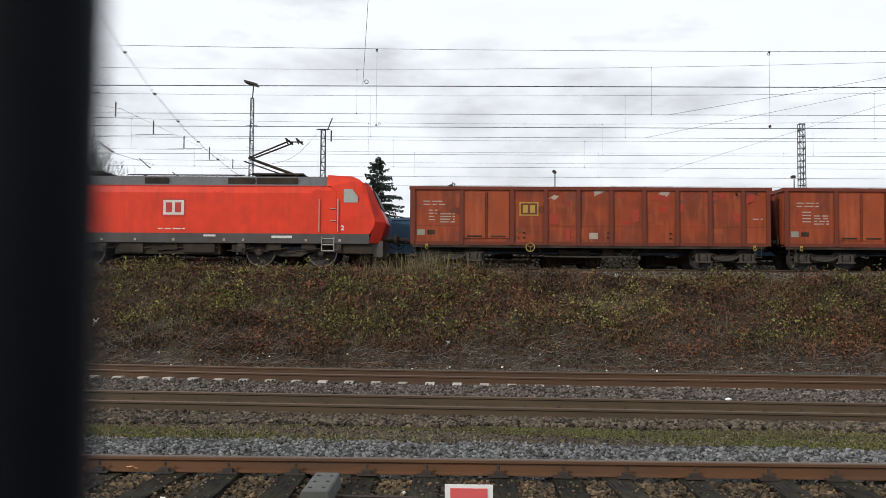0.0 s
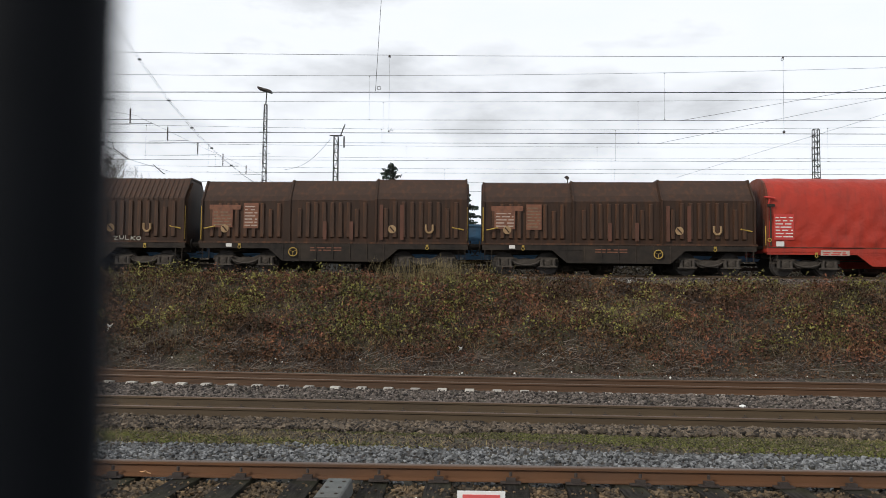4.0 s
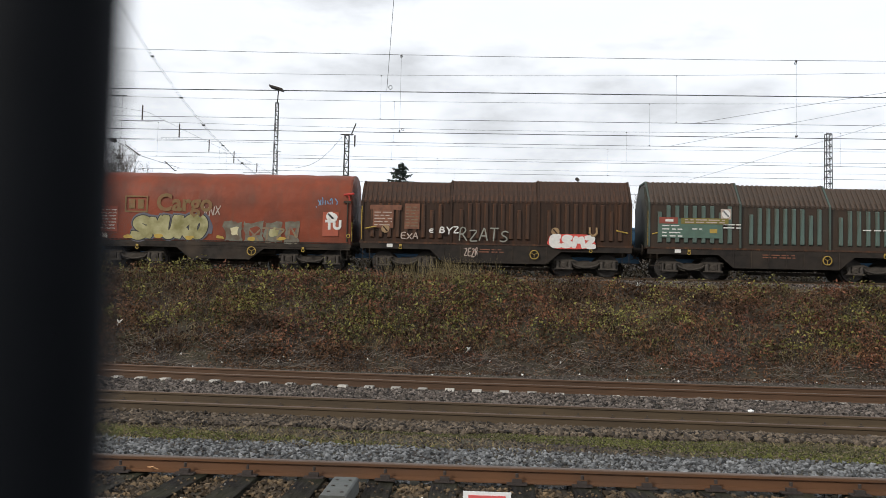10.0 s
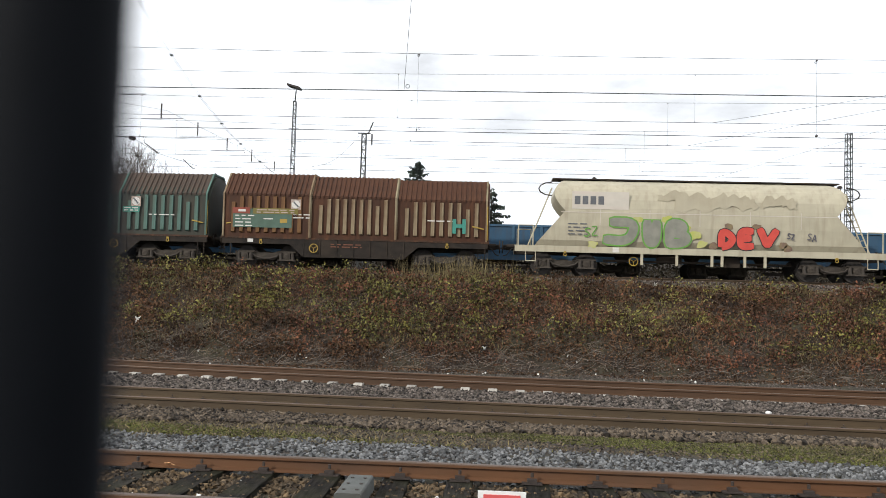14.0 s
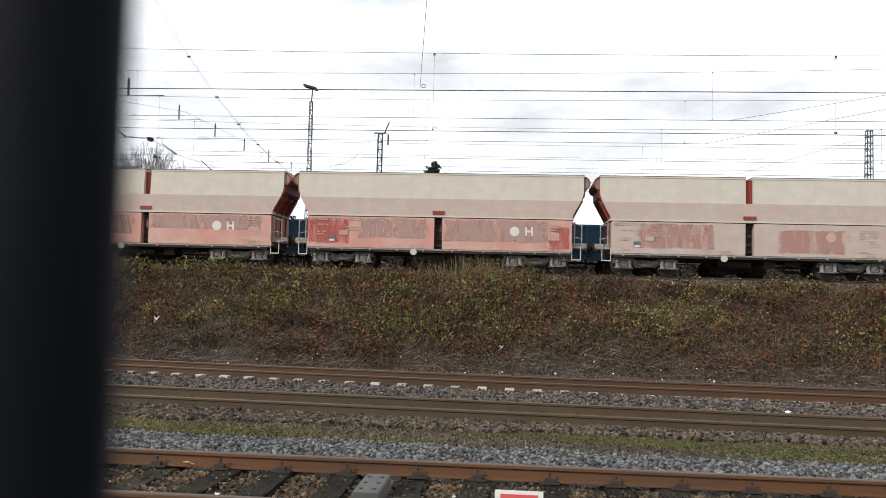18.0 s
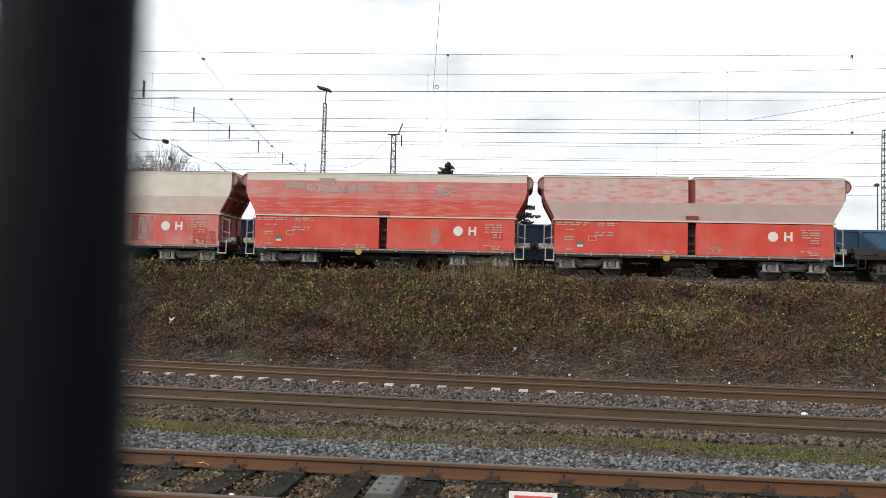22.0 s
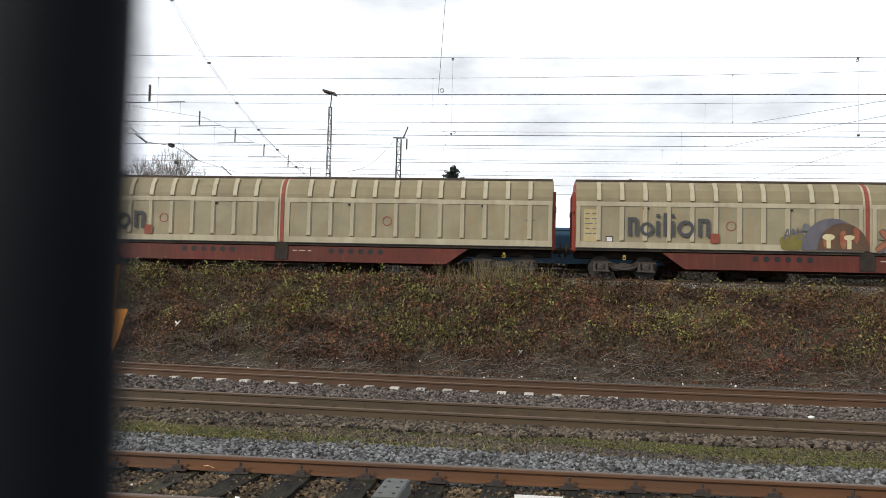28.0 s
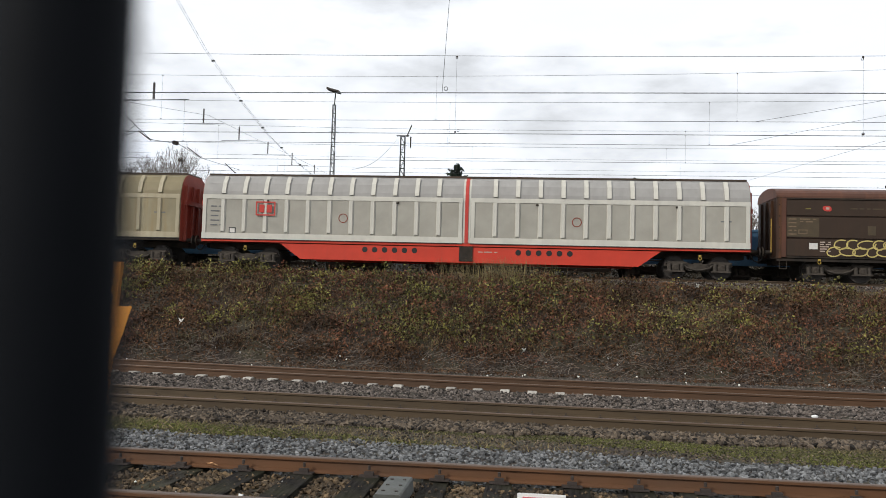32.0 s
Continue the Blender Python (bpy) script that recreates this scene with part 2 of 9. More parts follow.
M_needle = surface("spruce_needles", (0.020, 0.032, 0.020), (0.012, 0.020, 0.014), 0.8, island=0.5, scale=1, amount=0.6)

M_scrub = surface("dark_scrub", (0.034, 0.028, 0.020), (0.018, 0.016, 0.012), 0.95, island=0.5, gloss=0.1)

rng = np.random.default_rng(7)

# ---------------------------------------------------------------- ground
# the last rise is added to block the sky under the wagons
PROFILE = ((-40, 0.40), (4.0, 0.50), (4.5, 0.565), (8.0, 0.565), (10.8, 0.36), (13.9, 0.03), (14.9, -0.13), (15.6, -0.20), (17.9, -0.22), (18.4, -0.16), (21.2, -0.20), (24.4, -0.19),
           (25.6, -0.12), (27.6, 1.30), (30.0, 2.90), (32.6, 2.84), (34.2, 2.88), (39.0, 2.89), (60.0, 2.88), (76.0, 6.4), (3000.0, 6.4))


def ground_z(x, y):
    """The height of the ground, with the bank's unevenness."""
    z = np.interp(y, [p[0] for p in PROFILE], [p[1] for p in PROFILE])
    bank = np.clip((y - 25.4) / 1.5, 0, 1) * np.clip((31.5 - y) / 1.5, 0, 1)
    lump = np.sin(x * 1.3 + y * 0.9) * 0.05 + np.sin(x * 0.47 - y * 1.7 + 1.2) * 0.07 + np.sin(x * 3.1 + y * 2.3) * 0.03
    crest = np.clip((y - 27.5) / 2.5, 0, 1) * np.clip((34.4 - y) / 1.6, 0, 1)
    return z + bank * lump - crest * (0.20 + 0.14 * np.clip((x + 4) / 8, 0, 1))


def quick_mesh(name, verts, faces, material, smooth=False):
    me = bpy.data.meshes.new(name)
    me.from_pydata(verts.tolist() if hasattr(verts, "tolist") else verts, [], faces.tolist() if hasattr(faces, "tolist") else faces)
    me.materials.append(material)
    if smooth:
        me.polygons.foreach_set("use_smooth", [True] * len(me.polygons))
    me.update()
    return me


gx = np.concatenate([np.linspace(-2500, -60, 14)[:-1], np.linspace(-60, -24, 13)[:-1], np.linspace(-24, 24, 161), np.linspace(24, 60, 13)[1:], np.linspace(60, 2500, 14)[1:]])
gy = np.concatenate([np.linspace(-40, 3, 9)[:-1], np.linspace(3, 12, 37)[:-1], np.linspace(12, 34, 111), np.linspace(34, 80, 24)[1:], np.linspace(80, 3000, 16)[1:]])
GX, GY = np.meshgrid(gx, gy)
GV = np.stack([GX, GY, ground_z(GX, GY)], -1).reshape(-1, 3)
nx, ny = len(gx), len(gy)
ii = (np.arange(ny - 1)[:, None] * nx + np.arange(nx - 1)[None, :]).reshape(-1)
GF = np.stack([ii, ii + 1, ii + nx + 1, ii + nx], -1)
tagged(new("ground", quick_mesh("ground", GV, GF, M_soil, True)), "brown soil with moss between railway tracks and a bank", "ground", kind="structure")

OCTA = np.array([(1, 0, 0), (-1, 0, 0), (0, 1, 0), (0, -1, 0), (0, 0, 1), (0, 0, -1), ], float)
OCTA_F = np.array([(0, 2, 4), (2, 1, 4), (1, 3, 4), (3, 0, 4), (2, 0, 5), (1, 2, 5), (3, 1, 5), (0, 3, 5)])


def turns(n):
    """Random turns, as n matrices."""
    q = rng.normal(size=(n, 4))
    q /= np.linalg.norm(q, axis=1)[:, None]
    w, x, y, z = q.T
    return np.stack([1 - 2 * (y * y + z * z), 2 * (x * y - z * w), 2 * (x * z + y * w), 2 * (x * y + z * w), 1 - 2 * (x * x + z * z), 2 * (y * z - x * w),
                     2 * (x * z - y * w), 2 * (y * z + x * w), 1 - 2 * (x * x + y * y)], -1).reshape(-1, 3, 3)


def stones(name, x0, x1, y0, y1, count, size, material, label, lift=0.0, edge=0.0, skew=0.0, upto=None):
    """Loose angular stones over a strip of the ground."""
    x = rng.uniform(x0, x1, count)
    y = rng.uniform(y0, y1, count) + rng.normal(size=count) * edge
    if upto:
        lo, hi = np.array([upto[0](q) for q in x]), np.array([upto[1](q) for q in x])
        y = lo + (hi - lo) * rng.uniform(0, 1, count)
    c = np.stack([x, y + skew * x, ground_z(x, y) + lift + rng.uniform(-0.75, 0.55, count) * size], -1)
    s = rng.uniform(0.6, 1.15, (count, 1, 1)) * size * rng.uniform(0.62, 1.25, (count, 6, 1))
    v = np.einsum("nij,nkj->nki", turns(count), OCTA[None] * s) * np.array((1, 1, 0.9)) + c[:, None]
    f = (OCTA_F[None] + (np.arange(count) * 6)[:, None, None]).reshape(-1, 3)
    return tagged(new(name, quick_mesh(name, v.reshape(-1, 3), f, material)), label, "ballast", kind="stuff")


stones("track_ballast", -6.0, 5.6, 4.6, 7.25, 21000, 0.035, M_stone_rust, "rusty brown ballast stones between the rails", lift=0.004)
stones("grey_ballast", -8.0, 7.6, 7.42, 9.9, 21000, 0.030, M_stone_grey, "fresh grey ballast stones beside the rusty rail", upto=(lambda x: 7.36, lambda x: 9.95 - 0.07 * max(0, x + 2) + 0.10 * math.sin(x * 2.3) + 0.06 * math.sin(x * 5.1)))
stones("soil_grit", -11, 10, 9.7, 13.4, 26000, 0.021, M_stone_brown, "fine grit on bare soil between the tracks", edge=0.15)
stones("bank_foot_stones", -20, 18, 23.0, 26.4, 17000, 0.036, M_stone_mix, "scattered stones at the foot of the bank", edge=0.15)
stones("upper_ballast", -30, 30, 31.2, 35.4, 26000, 0.05, M_stone_mix, "grey brown ballast shoulder under the train", lift=0.02)


def blades(name, x, y, height, width, material, label, category, lean=0.5, lift=0.0):
    """Upright narrow blades, two faces each."""
    n = len(x)
    a = rng.uniform(0, 2 * math.pi, n)
    side = np.stack([np.cos(a), np.sin(a), np.zeros(n)], -1) * (width * rng.uniform(0.6, 1.3, n))[:, None]
    h = height * rng.uniform(0.5, 1.3, n)
    top = np.stack([rng.normal(size=n) * lean, rng.normal(size=n) * lean, np.ones(n)], -1) * h[:, None]
    base = np.stack([x, y, ground_z(x, y) + lift], -1)
    mid = base + top * 0.55 + np.stack([np.zeros(n), np.zeros(n), 0.1 * h], -1)
    v = np.stack([base - side, base + side, mid + side * 0.7, mid - side * 0.7, base + top], 1).reshape(-1, 3)
    k = np.arange(n) * 5
    f = [*np.stack([k, k + 1, k + 2, k + 3], -1).tolist(), *np.stack([k + 3, k + 2, k + 4], -1).tolist()]
    return tagged(new(name, quick_mesh(name, v, f, material)), label, category, kind="stuff")


def strewn(n, x0, x1, y0, y1, patch, level):
    """Random places, kept where a slow pattern is high."""
    x, y = rng.uniform(x0, x1, n), rng.uniform(y0, y1, n)
    p = np.sin(x * patch + 3 * np.sin(y * patch * 0.7)) + np.sin(y * patch * 1.9 + x * patch * 0.6 + 1)
    keep = p + rng.normal(size=n) * 0.5 > level
    return x[keep], y[keep]


mx, my = strewn(130000, -11, 10, 9.2, 12.6, 0.8, -0.55)
keep = my > 10.0 - 0.075 * np.clip(mx + 2, 0, 12) + rng.normal(size=len(mx)) * 0.12
mx, my = mx[keep], my[keep]
blades("mossy_grass", mx, my, 0.020, 0.010, M_moss, "short mossy green grass between the tracks", "grass", lean=0.9)
mx, my = strewn(11000, -11, 10, 9.6, 13.4, 0.7, 0.1)
blades("dry_tufts", mx, my, 0.045, 0.006, M_straw, "dry straw coloured grass tufts", "grass", lean=1.2)


def leaves(name, x, y, above, size, material, label):
    """Small folded leaves at a height above the ground."""
    n = len(x)
    c = np.stack([x, y, ground_z(x, y) + above], -1)
    s = (size * rng.uniform(0.6, 1.35, n))[:, None, None]
    quad = np.array([(0, -0.9, 0), (0.55, 0, 0.18), (0, 1.0, 0), (-0.55, 0, 0.18)])[None] * s
    v = np.einsum("nij,nkj->nki", turns(n), quad) + c[:, None]
    k = np.arange(n) * 4
    f = np.concatenate([np.stack([k, k + 1, k + 2], -1), np.stack([k, k + 2, k + 3], -1)])
    return tagged(new(name, quick_mesh(name, v.reshape(-1, 3), f, material)), label, "undergrowth", kind="stuff")


def bank_points(n, low, high, patch, level):
    return strewn(n, -21, 21, low, high, patch, level)


def slow(x, y, k):
    """A slow pattern over the bank, from -1 to 1."""
    return (np.sin(x * 0.43 + k * 2.1) + np.sin(x * 0.91 - y * 1.3 + k) + np.sin(x * 0.23 + y * 0.8 + k * 3.7)) / 3


def clumps(name, count, low, high, each, size, spread, rise, material, label, k, level):
    """Leaves in low domed clumps, more of them where a slow pattern is high."""
    cx, cy = rng.uniform(-21, 21, count * 3), rng.uniform(low, high, count * 3)
    keep = slow(cx, cy, k) + rng.normal(size=len(cx)) * 0.22 > level
    cx, cy = cx[keep][:count], cy[keep][:count]
    m = len(cx)
    w = spread * rng.uniform(0.45, 1.35, m)
    h = rise * rng.uniform(0.35, 1.3, m)
    own = np.repeat(np.arange(m), (each * (w / spread) ** 1.6).astype(int) + 4)
    a, r = rng.uniform(0, 2 * math.pi, len(own)), np.sqrt(rng.uniform(0, 1, len(own)))
    x, y = cx[own] + np.cos(a) * r * w[own] * 1.35, cy[own] + np.sin(a) * r * w[own] * 0.8
    keep = (y < 31.0 - 0.8 * np.clip(x / 3, 0, 1)) & (y > 25.2)
    x, y, own, r = x[keep], y[keep], own[keep], r[keep]
    up = h[own] * (1 - r ** 2) * rng.uniform(0.35, 1.0, len(x)) + 0.02 + 0.05 * rng.uniform(0, 1, len(x))
    return leaves(name, x, y, up, size, material, label)


bx, by = bank_points(45000, 25.5, 30.6, 1.3, -2.2)
dense = by > 26.0 + 0.35 * np.sin(bx * 0.5 + 1.0) + 0.25 * np.sin(bx * 1.9) + rng.normal(size=len(bx)) * 0.45
bx, by = bx[dense], by[dense]
leaves("dead_leaf_litter", bx, by, rng.uniform(0.0, 0.10, len(bx)), 0.045, M_leaf_brown, "brown dead leaves lying over the bank")
clumps("dead_bramble_leaves", 900, 25.9, 30.5, 46, 0.050, 0.36, 0.46, M_leaf_brown, "brown dead bramble leaves in clumps on the bank", 0.3, -0.45)
clumps("green_bramble_leaves", 460, 26.6, 30.6, 36, 0.052, 0.34, 0.60, M_leaf_green, "olive green bramble leaves in clumps on the bank", 1.4, -0.05)
clumps("yellow_leaves", 190, 26.8, 30.6, 24, 0.050, 0.26, 0.60, M_leaf_yellow, "yellow green leaves among the brambles", 2.9, 0.05)
clumps("russet_leaves", 480, 26.0, 30.6, 36, 0.050, 0.34, 0.48, M_leaf_russet, "russet brown leaves among the brambles", 4.4, 0.05)
bx, by = strewn(22000, -21, 21, 25.0, 26.6, 1.1, -1.2)
leaves("foot_leaf_litter", bx, by, rng.uniform(0.0, 0.05, len(bx)), 0.032, M_leaf_brown, "small dead leaves at the foot of the bank")


def twigs(name, n, low, high, length, radius, material, label, rise=0.35, patchy=False):
    """Thin arching stems of four pieces each."""
    x, y = rng.uniform(-21, 21, n), rng.uniform(low, high, n)
    if patchy:
        x = np.round(x / 2.3) * 2.3 + rng.normal(size=n) * 0.62
    a = rng.uniform(0, 2 * math.pi, n)
    ln = length * rng.uniform(0.4, 1.3, n)
    pts = []
    for k in range(4):
        s = k / 3
        px, py = x + np.cos(a) * ln * s, y + np.sin(a) * ln * s * 0.6
        up = rise * ln * math.sin(s * 2.6) + 0.02
        pts.append(np.stack([px, py, ground_z(px, py) + up + rng.normal(size=n) * 0.015], -1))
    pts = np.stack(pts, 1)
    off = np.array([(0, 0, 1), (0.87, 0, -0.5), (-0.87, 0, -0.5)]) * radius
    v = (pts[:, :, None] + off[None, None]).reshape(-1, 3)
    base = (np.arange(n) * 12)[:, None, None]
    f = np.array([(k * 3 + j, k * 3 + (j + 1) % 3, k * 3 + 3 + (j + 1) % 3, k * 3 + 3 + j) for k in range(3) for j in range(3)])[None] + base
    return tagged(new(name, quick_mesh(name, v, f.reshape(-1, 4), material)), label, "undergrowth", kind="stuff")


twigs("bare_bramble_stems", 1300, 25.8, 30.2, 0.7, 0.005, M_twig, "bare grey brown bramble stems on the bank")
twigs("fallen_twigs", 600, 25.2, 26.7, 0.5, 0.0065, M_twig, "fallen grey twigs at the foot of the bank", rise=0.14, patchy=True)


def sticks(name, piles, low, high, each, length, radius, material, label):
    """Straight bare sticks lying about in loose piles."""
    px, py = rng.uniform(-21, 21, piles), rng.uniform(low, high, piles)
    own = np.repeat(np.arange(piles), each)
    n = len(own)
    x, y = px[own] + rng.normal(size=n) * 0.55, py[own] + rng.normal(size=n) * 0.22
    a, ln = rng.uniform(-0.9, 0.9, n) + np.where(rng.uniform(0, 1, n) < 0.25, 1.4, 0.0), length * rng.uniform(0.3, 1.4, n)
    x1, y1 = x + np.cos(a) * ln, y + np.sin(a) * ln * 0.7
    p0 = np.stack([x, y, ground_z(x, y) + rng.uniform(0.02, 0.16, n)], -1)
    p1 = np.stack([x1, y1, ground_z(x1, y1) + rng.uniform(0.02, 0.24, n)], -1)
    off = np.array([(0, 0, 1), (0.87, 0, -0.5), (-0.87, 0, -0.5)])[None] * (radius * rng.uniform(0.5, 1.4, n))[:, None, None]
    v = np.concatenate([p0[:, None] + off, p1[:, None] + off * 0.5], 1).reshape(-1, 3)
    k = (np.arange(n) * 6)[:, None, None]
    f = np.array([(0, 1, 4, 3), (1, 2, 5, 4), (2, 0, 3, 5)])[None] + k
    return tagged(new(name, quick_mesh(name, v, f.reshape(-1, 4), material)), label, "undergrowth", kind="stuff")


sticks("brushwood", 56, 25.4, 26.7, 28, 0.42, 0.007, M_stick, "grey dead brushwood in loose piles at the bank's foot")
sticks("dead_stems", 120, 26.3, 29.6, 16, 0.5, 0.006, M_twig, "dead bramble stems lying among the leaves")
bx, by = bank_points(30000, 26.3, 30.8, 0.9, 0.0)
blades("dry_bank_grass", bx, by, 0.24, 0.006, M_straw, "dry straw coloured grass on the bank", "grass", lean=0.5)
bx, by = rng.normal(-1.6, 1.0, 700), rng.uniform(29.6, 30.7, 700)
blades("tall_dry_stalks", bx, by, 0.8, 0.006, M_straw, "tall dry stalks at the top of the bank", "grass", lean=0.25)
bx, by = strewn(3500, -21, 3, 30.0, 31.2, 1.2, 0.3)
leaves("crest_leaves", bx, by, rng.uniform(0.1, 1.0, len(bx)) * 0.22, 0.042, M_leaf_green, "olive green leaves along the top of the bank")

# ---------------------------------------------------------------- tracks
RAIL = ((-0.062, -0.16), (0.062, -0.16), (0.062, -0.148), (0.014, -0.128), (0.010, -0.045), (0.034, -0.036), (0.034, -0.010), (0.026, 0.0),
        (-0.026, 0.0), (-0.034, -0.010), (-0.034, -0.036), (-0.010, -0.045), (-0.014, -0.128), (-0.062, -0.148))


def rail_along(name, line, parent, body, xs, tall=1.0):
    """A rail of true section along y = line(x) at height z."""
    bm = B()
    rings = []
    for x in xs:
        y, z = line(x)
        rings.append([bm.verts.new((x, y + a, z + b * tall)) for a, b in RAIL])
    n = len(RAIL)
    for p, q in zip(rings, rings[1:]):
        for k in range(n):
            bm.faces.new((p[k], p[(k + 1) % n], q[(k + 1) % n], q[k])).material_index = 1 if k in (6, 7, 8) else 0
    me = mesh_of(name, bm, body)
    me.materials.append(M_rail_head)
    ob = new(name, me)
    ob.parent = parent
    return ob


DROP = 0.14
FAR_X = [-600, -200, -60, -30] + list(range(-24, 25, 2)) + [30, 60, 200, 700]
SKEW = -0.055


def y_near(x):
    return 5.80


def y_mid(x):
    return 15.98 + SKEW * max(-40, min(40, x))


def y_far(x):
    c = max(-14, min(12, x))
    return 21.45 - 0.055 * max(-40, min(40, x)) + 0.0040 * c * c * (1 if x < 0 else 0.4)


def railway(name, line, z, body, label, tall=1.0):
    t = empty(name, pose(0, 0, 0), label, "railway track", "railway tracks")
    for off in (0.0, 1.505):
        rail_along("rail", lambda x: (line(x) + off, z), t, body, FAR_X, tall)
    return t


stones("mixed_ballast", -17, 15, 17.4, 21.6, 21000, 0.052, M_stone_mix, "greyish brown ballast stones between two tracks", lift=0.0, upto=(lambda x: y_mid(x) + 1.66, lambda x: y_far(x) - 0.30))
stones("brown_ballast", -14, 12, 12.4, 15.9, 28000, 0.054, M_stone_brown, "dark brown ballast stones along the track", lift=0.02, upto=(lambda x: 12.25 - 0.03 * x + 0.22 * math.sin(x * 1.7) + 0.15 * math.sin(x * 4.1), lambda x: y_mid(x) - 0.10))
stones("inner_ballast", -17, 15, 21, 23, 6000, 0.040, M_stone_brown, "brown ballast stones between two rails", lift=-0.01, upto=(lambda x: y_far(x) + 0.06, lambda x: y_far(x) + 1.46))
near_track = railway("railway_track", y_near, 0.75, M_rail_rust, "rusty railway track on dark timber sleepers", 0.8)
mid_track = railway("railway_track", y_mid, 0.0, M_rail_old, "brown rusted railway track in brown ballast", 1.3)
far_track = railway("railway_track", y_far, 0.0, M_rail_red, "brown rusted railway track on pale concrete sleepers", 1.3)
railway("railway_track", lambda x: 35.5, 3.2 - DROP, M_rail_old, "railway track on top of the bank under the train")
railway("railway_track", lambda x: 40.25, 3.2 - DROP, M_rail_old, "yard track under the parked blue wagons")

wood = mesh_of("sleeper", joined((-0.108, 0.108, -0.56, 2.05, -0.31, -0.158)), M_sleeper_wood)
bmc = B()
prism(bmc, [(-0.36, -0.36), (1.80, -0.36), (1.80, -0.19), (1.74, -0.16), (-0.05, -0.16), (-0.08, -0.150), (-0.28, -0.150), (-0.36, -0.20)], -0.11, 0.11)
concrete = mesh_of("sleeper", bmc, M_sleeper_concrete)
clip_bm = joined((-0.085, 0.085, -0.13, 0.13, -0.157, -0.145), (-0.04, 0.04, -0.115, -0.06, -0.145, -0.115), (-0.04, 0.04, 0.06, 0.115, -0.145, -0.115))
rod(clip_bm, (0, -0.085, -0.10), (0, -0.085, -0.065), 0.014)
rod(clip_bm, (0, 0.085, -0.10), (0, 0.085, -0.065), 0.014)
clip = mesh_of("rail_fastening", clip_bm, M_iron_dark)
for k in range(-18, 19):
    x = -0.80 + k * 0.563 + rng.normal() * 0.015
    s = shared("sleeper", wood, near_track, pose(x, 5.80 + rng.normal() * 0.04, 0.775 + rng.normal() * 0.006, 0, 0, rng.normal() * 2.2))
    if -8 < x < 8:
        for off in (0, 1.505):
            shared("rail_fastening", clip, near_track, pose(x, 5.80 + off, 0.78))
for k in range(-36, 37):
    x = k * 0.68 - 0.03
    shared("sleeper", concrete, far_track, pose(x, y_far(x), -0.012 * max(0.0, min(3.0, x)) + rng.normal() * 0.004, 0, 0, -3))
    shared("sleeper", concrete, mid_track, pose(x, y_mid(x), -0.12, 0, 0, -3))
    if -13 < x < 12:
        shared("rail_fastening", clip, mid_track, pose(x, y_mid(x) + 1.505, -0.06))

# ---------------------------------------------------------------- lineside things
point_cover = empty("point_rod_cover", pose(-1.05, 6.55, 0.60), "grey cast metal box over the point rods", "track equipment")
bm = B()
plate(bm, [(-0.110, 0.0), (0.110, 0.0), (0.10, 0.105), (0.088, 0.115), (-0.088, 0.115), (-0.10, 0.105)], -0.32, 0.32)
part("housing", bm, M_cover, point_cover)
bolt = mesh_of("bolt", rod(B(), (0, 0, 0.112), (0, 0, 0.121), 0.014, 8), M_iron_dark)
for hx in (-0.05, 0.05):
    for hy in (-0.2, 0.0, 0.2):
        shared("bolt", bolt, point_cover, pose(hx, hy, 0))
bm = B()
rod(bm, (0.13, -0.30, 0.05), (1.15, -0.30, 0.05), 0.018)
rod(bm, (0.13, -0.10, 0.03), (0.75, -0.12, 0.03), 0.014)
part("rod", bm, M_iron_dark, point_cover)
sign = empty("track_sign", pose(0.065, 5.20, 0.60), "low white bordered red metal sign between the rails", "sign")
bm = joined((-0.145, 0.145, -0.012, 0.0, 0.10, 0.415))
part("board", bm, M_white, sign)
part("red_field", joined((-0.112, 0.112, -0.018, -0.012, 0.13, 0.395)), M_signred, sign, "faded red field")
part("foot", joined((-0.03, 0.03, 0.0, 0.03, -0.02, 0.25)), M_iron_dark, sign)

marker = empty("marker_post", pose(-1.542, 3.0, 0.45), "orange metal marker post beside the track", "marker post")
bm = joined((-0.012, 0.022, -0.01, 0.01, 0.0, 1.835))
for v in bm.verts:
    if v.co.z < 0.1:
        v.co.x -= 0.13
part("post", bm, M_orange, marker)
bm = B()
plate(bm, [(0.0, 1.672), (0.070, 1.672), (0.040, 1.57), (0.005, 1.47)], -0.014, -0.010)
part("flag", bm, M_orange, marker)

fence = empty("fence_bar", pose(-0.0634, 0.12, 0.42), "black metal fence bar close to the lens", "fence")
bm = B()
prof = [(math.cos(2 * math.pi * k / 20) * 0.0112, math.sin(2 * math.pi * k / 20) * 0.0112) for k in range(20)]
lo = [bm.verts.new((a, b, 0)) for a, b in prof]
hi = [bm.verts.new((a, b, 2.6)) for a, b in prof]
for k in range(20):
    bm.faces.new((lo[k], lo[(k + 1) % 20], hi[(k + 1) % 20], hi[k]))
part("bar", bm, M_bar, fence, smooth=True)

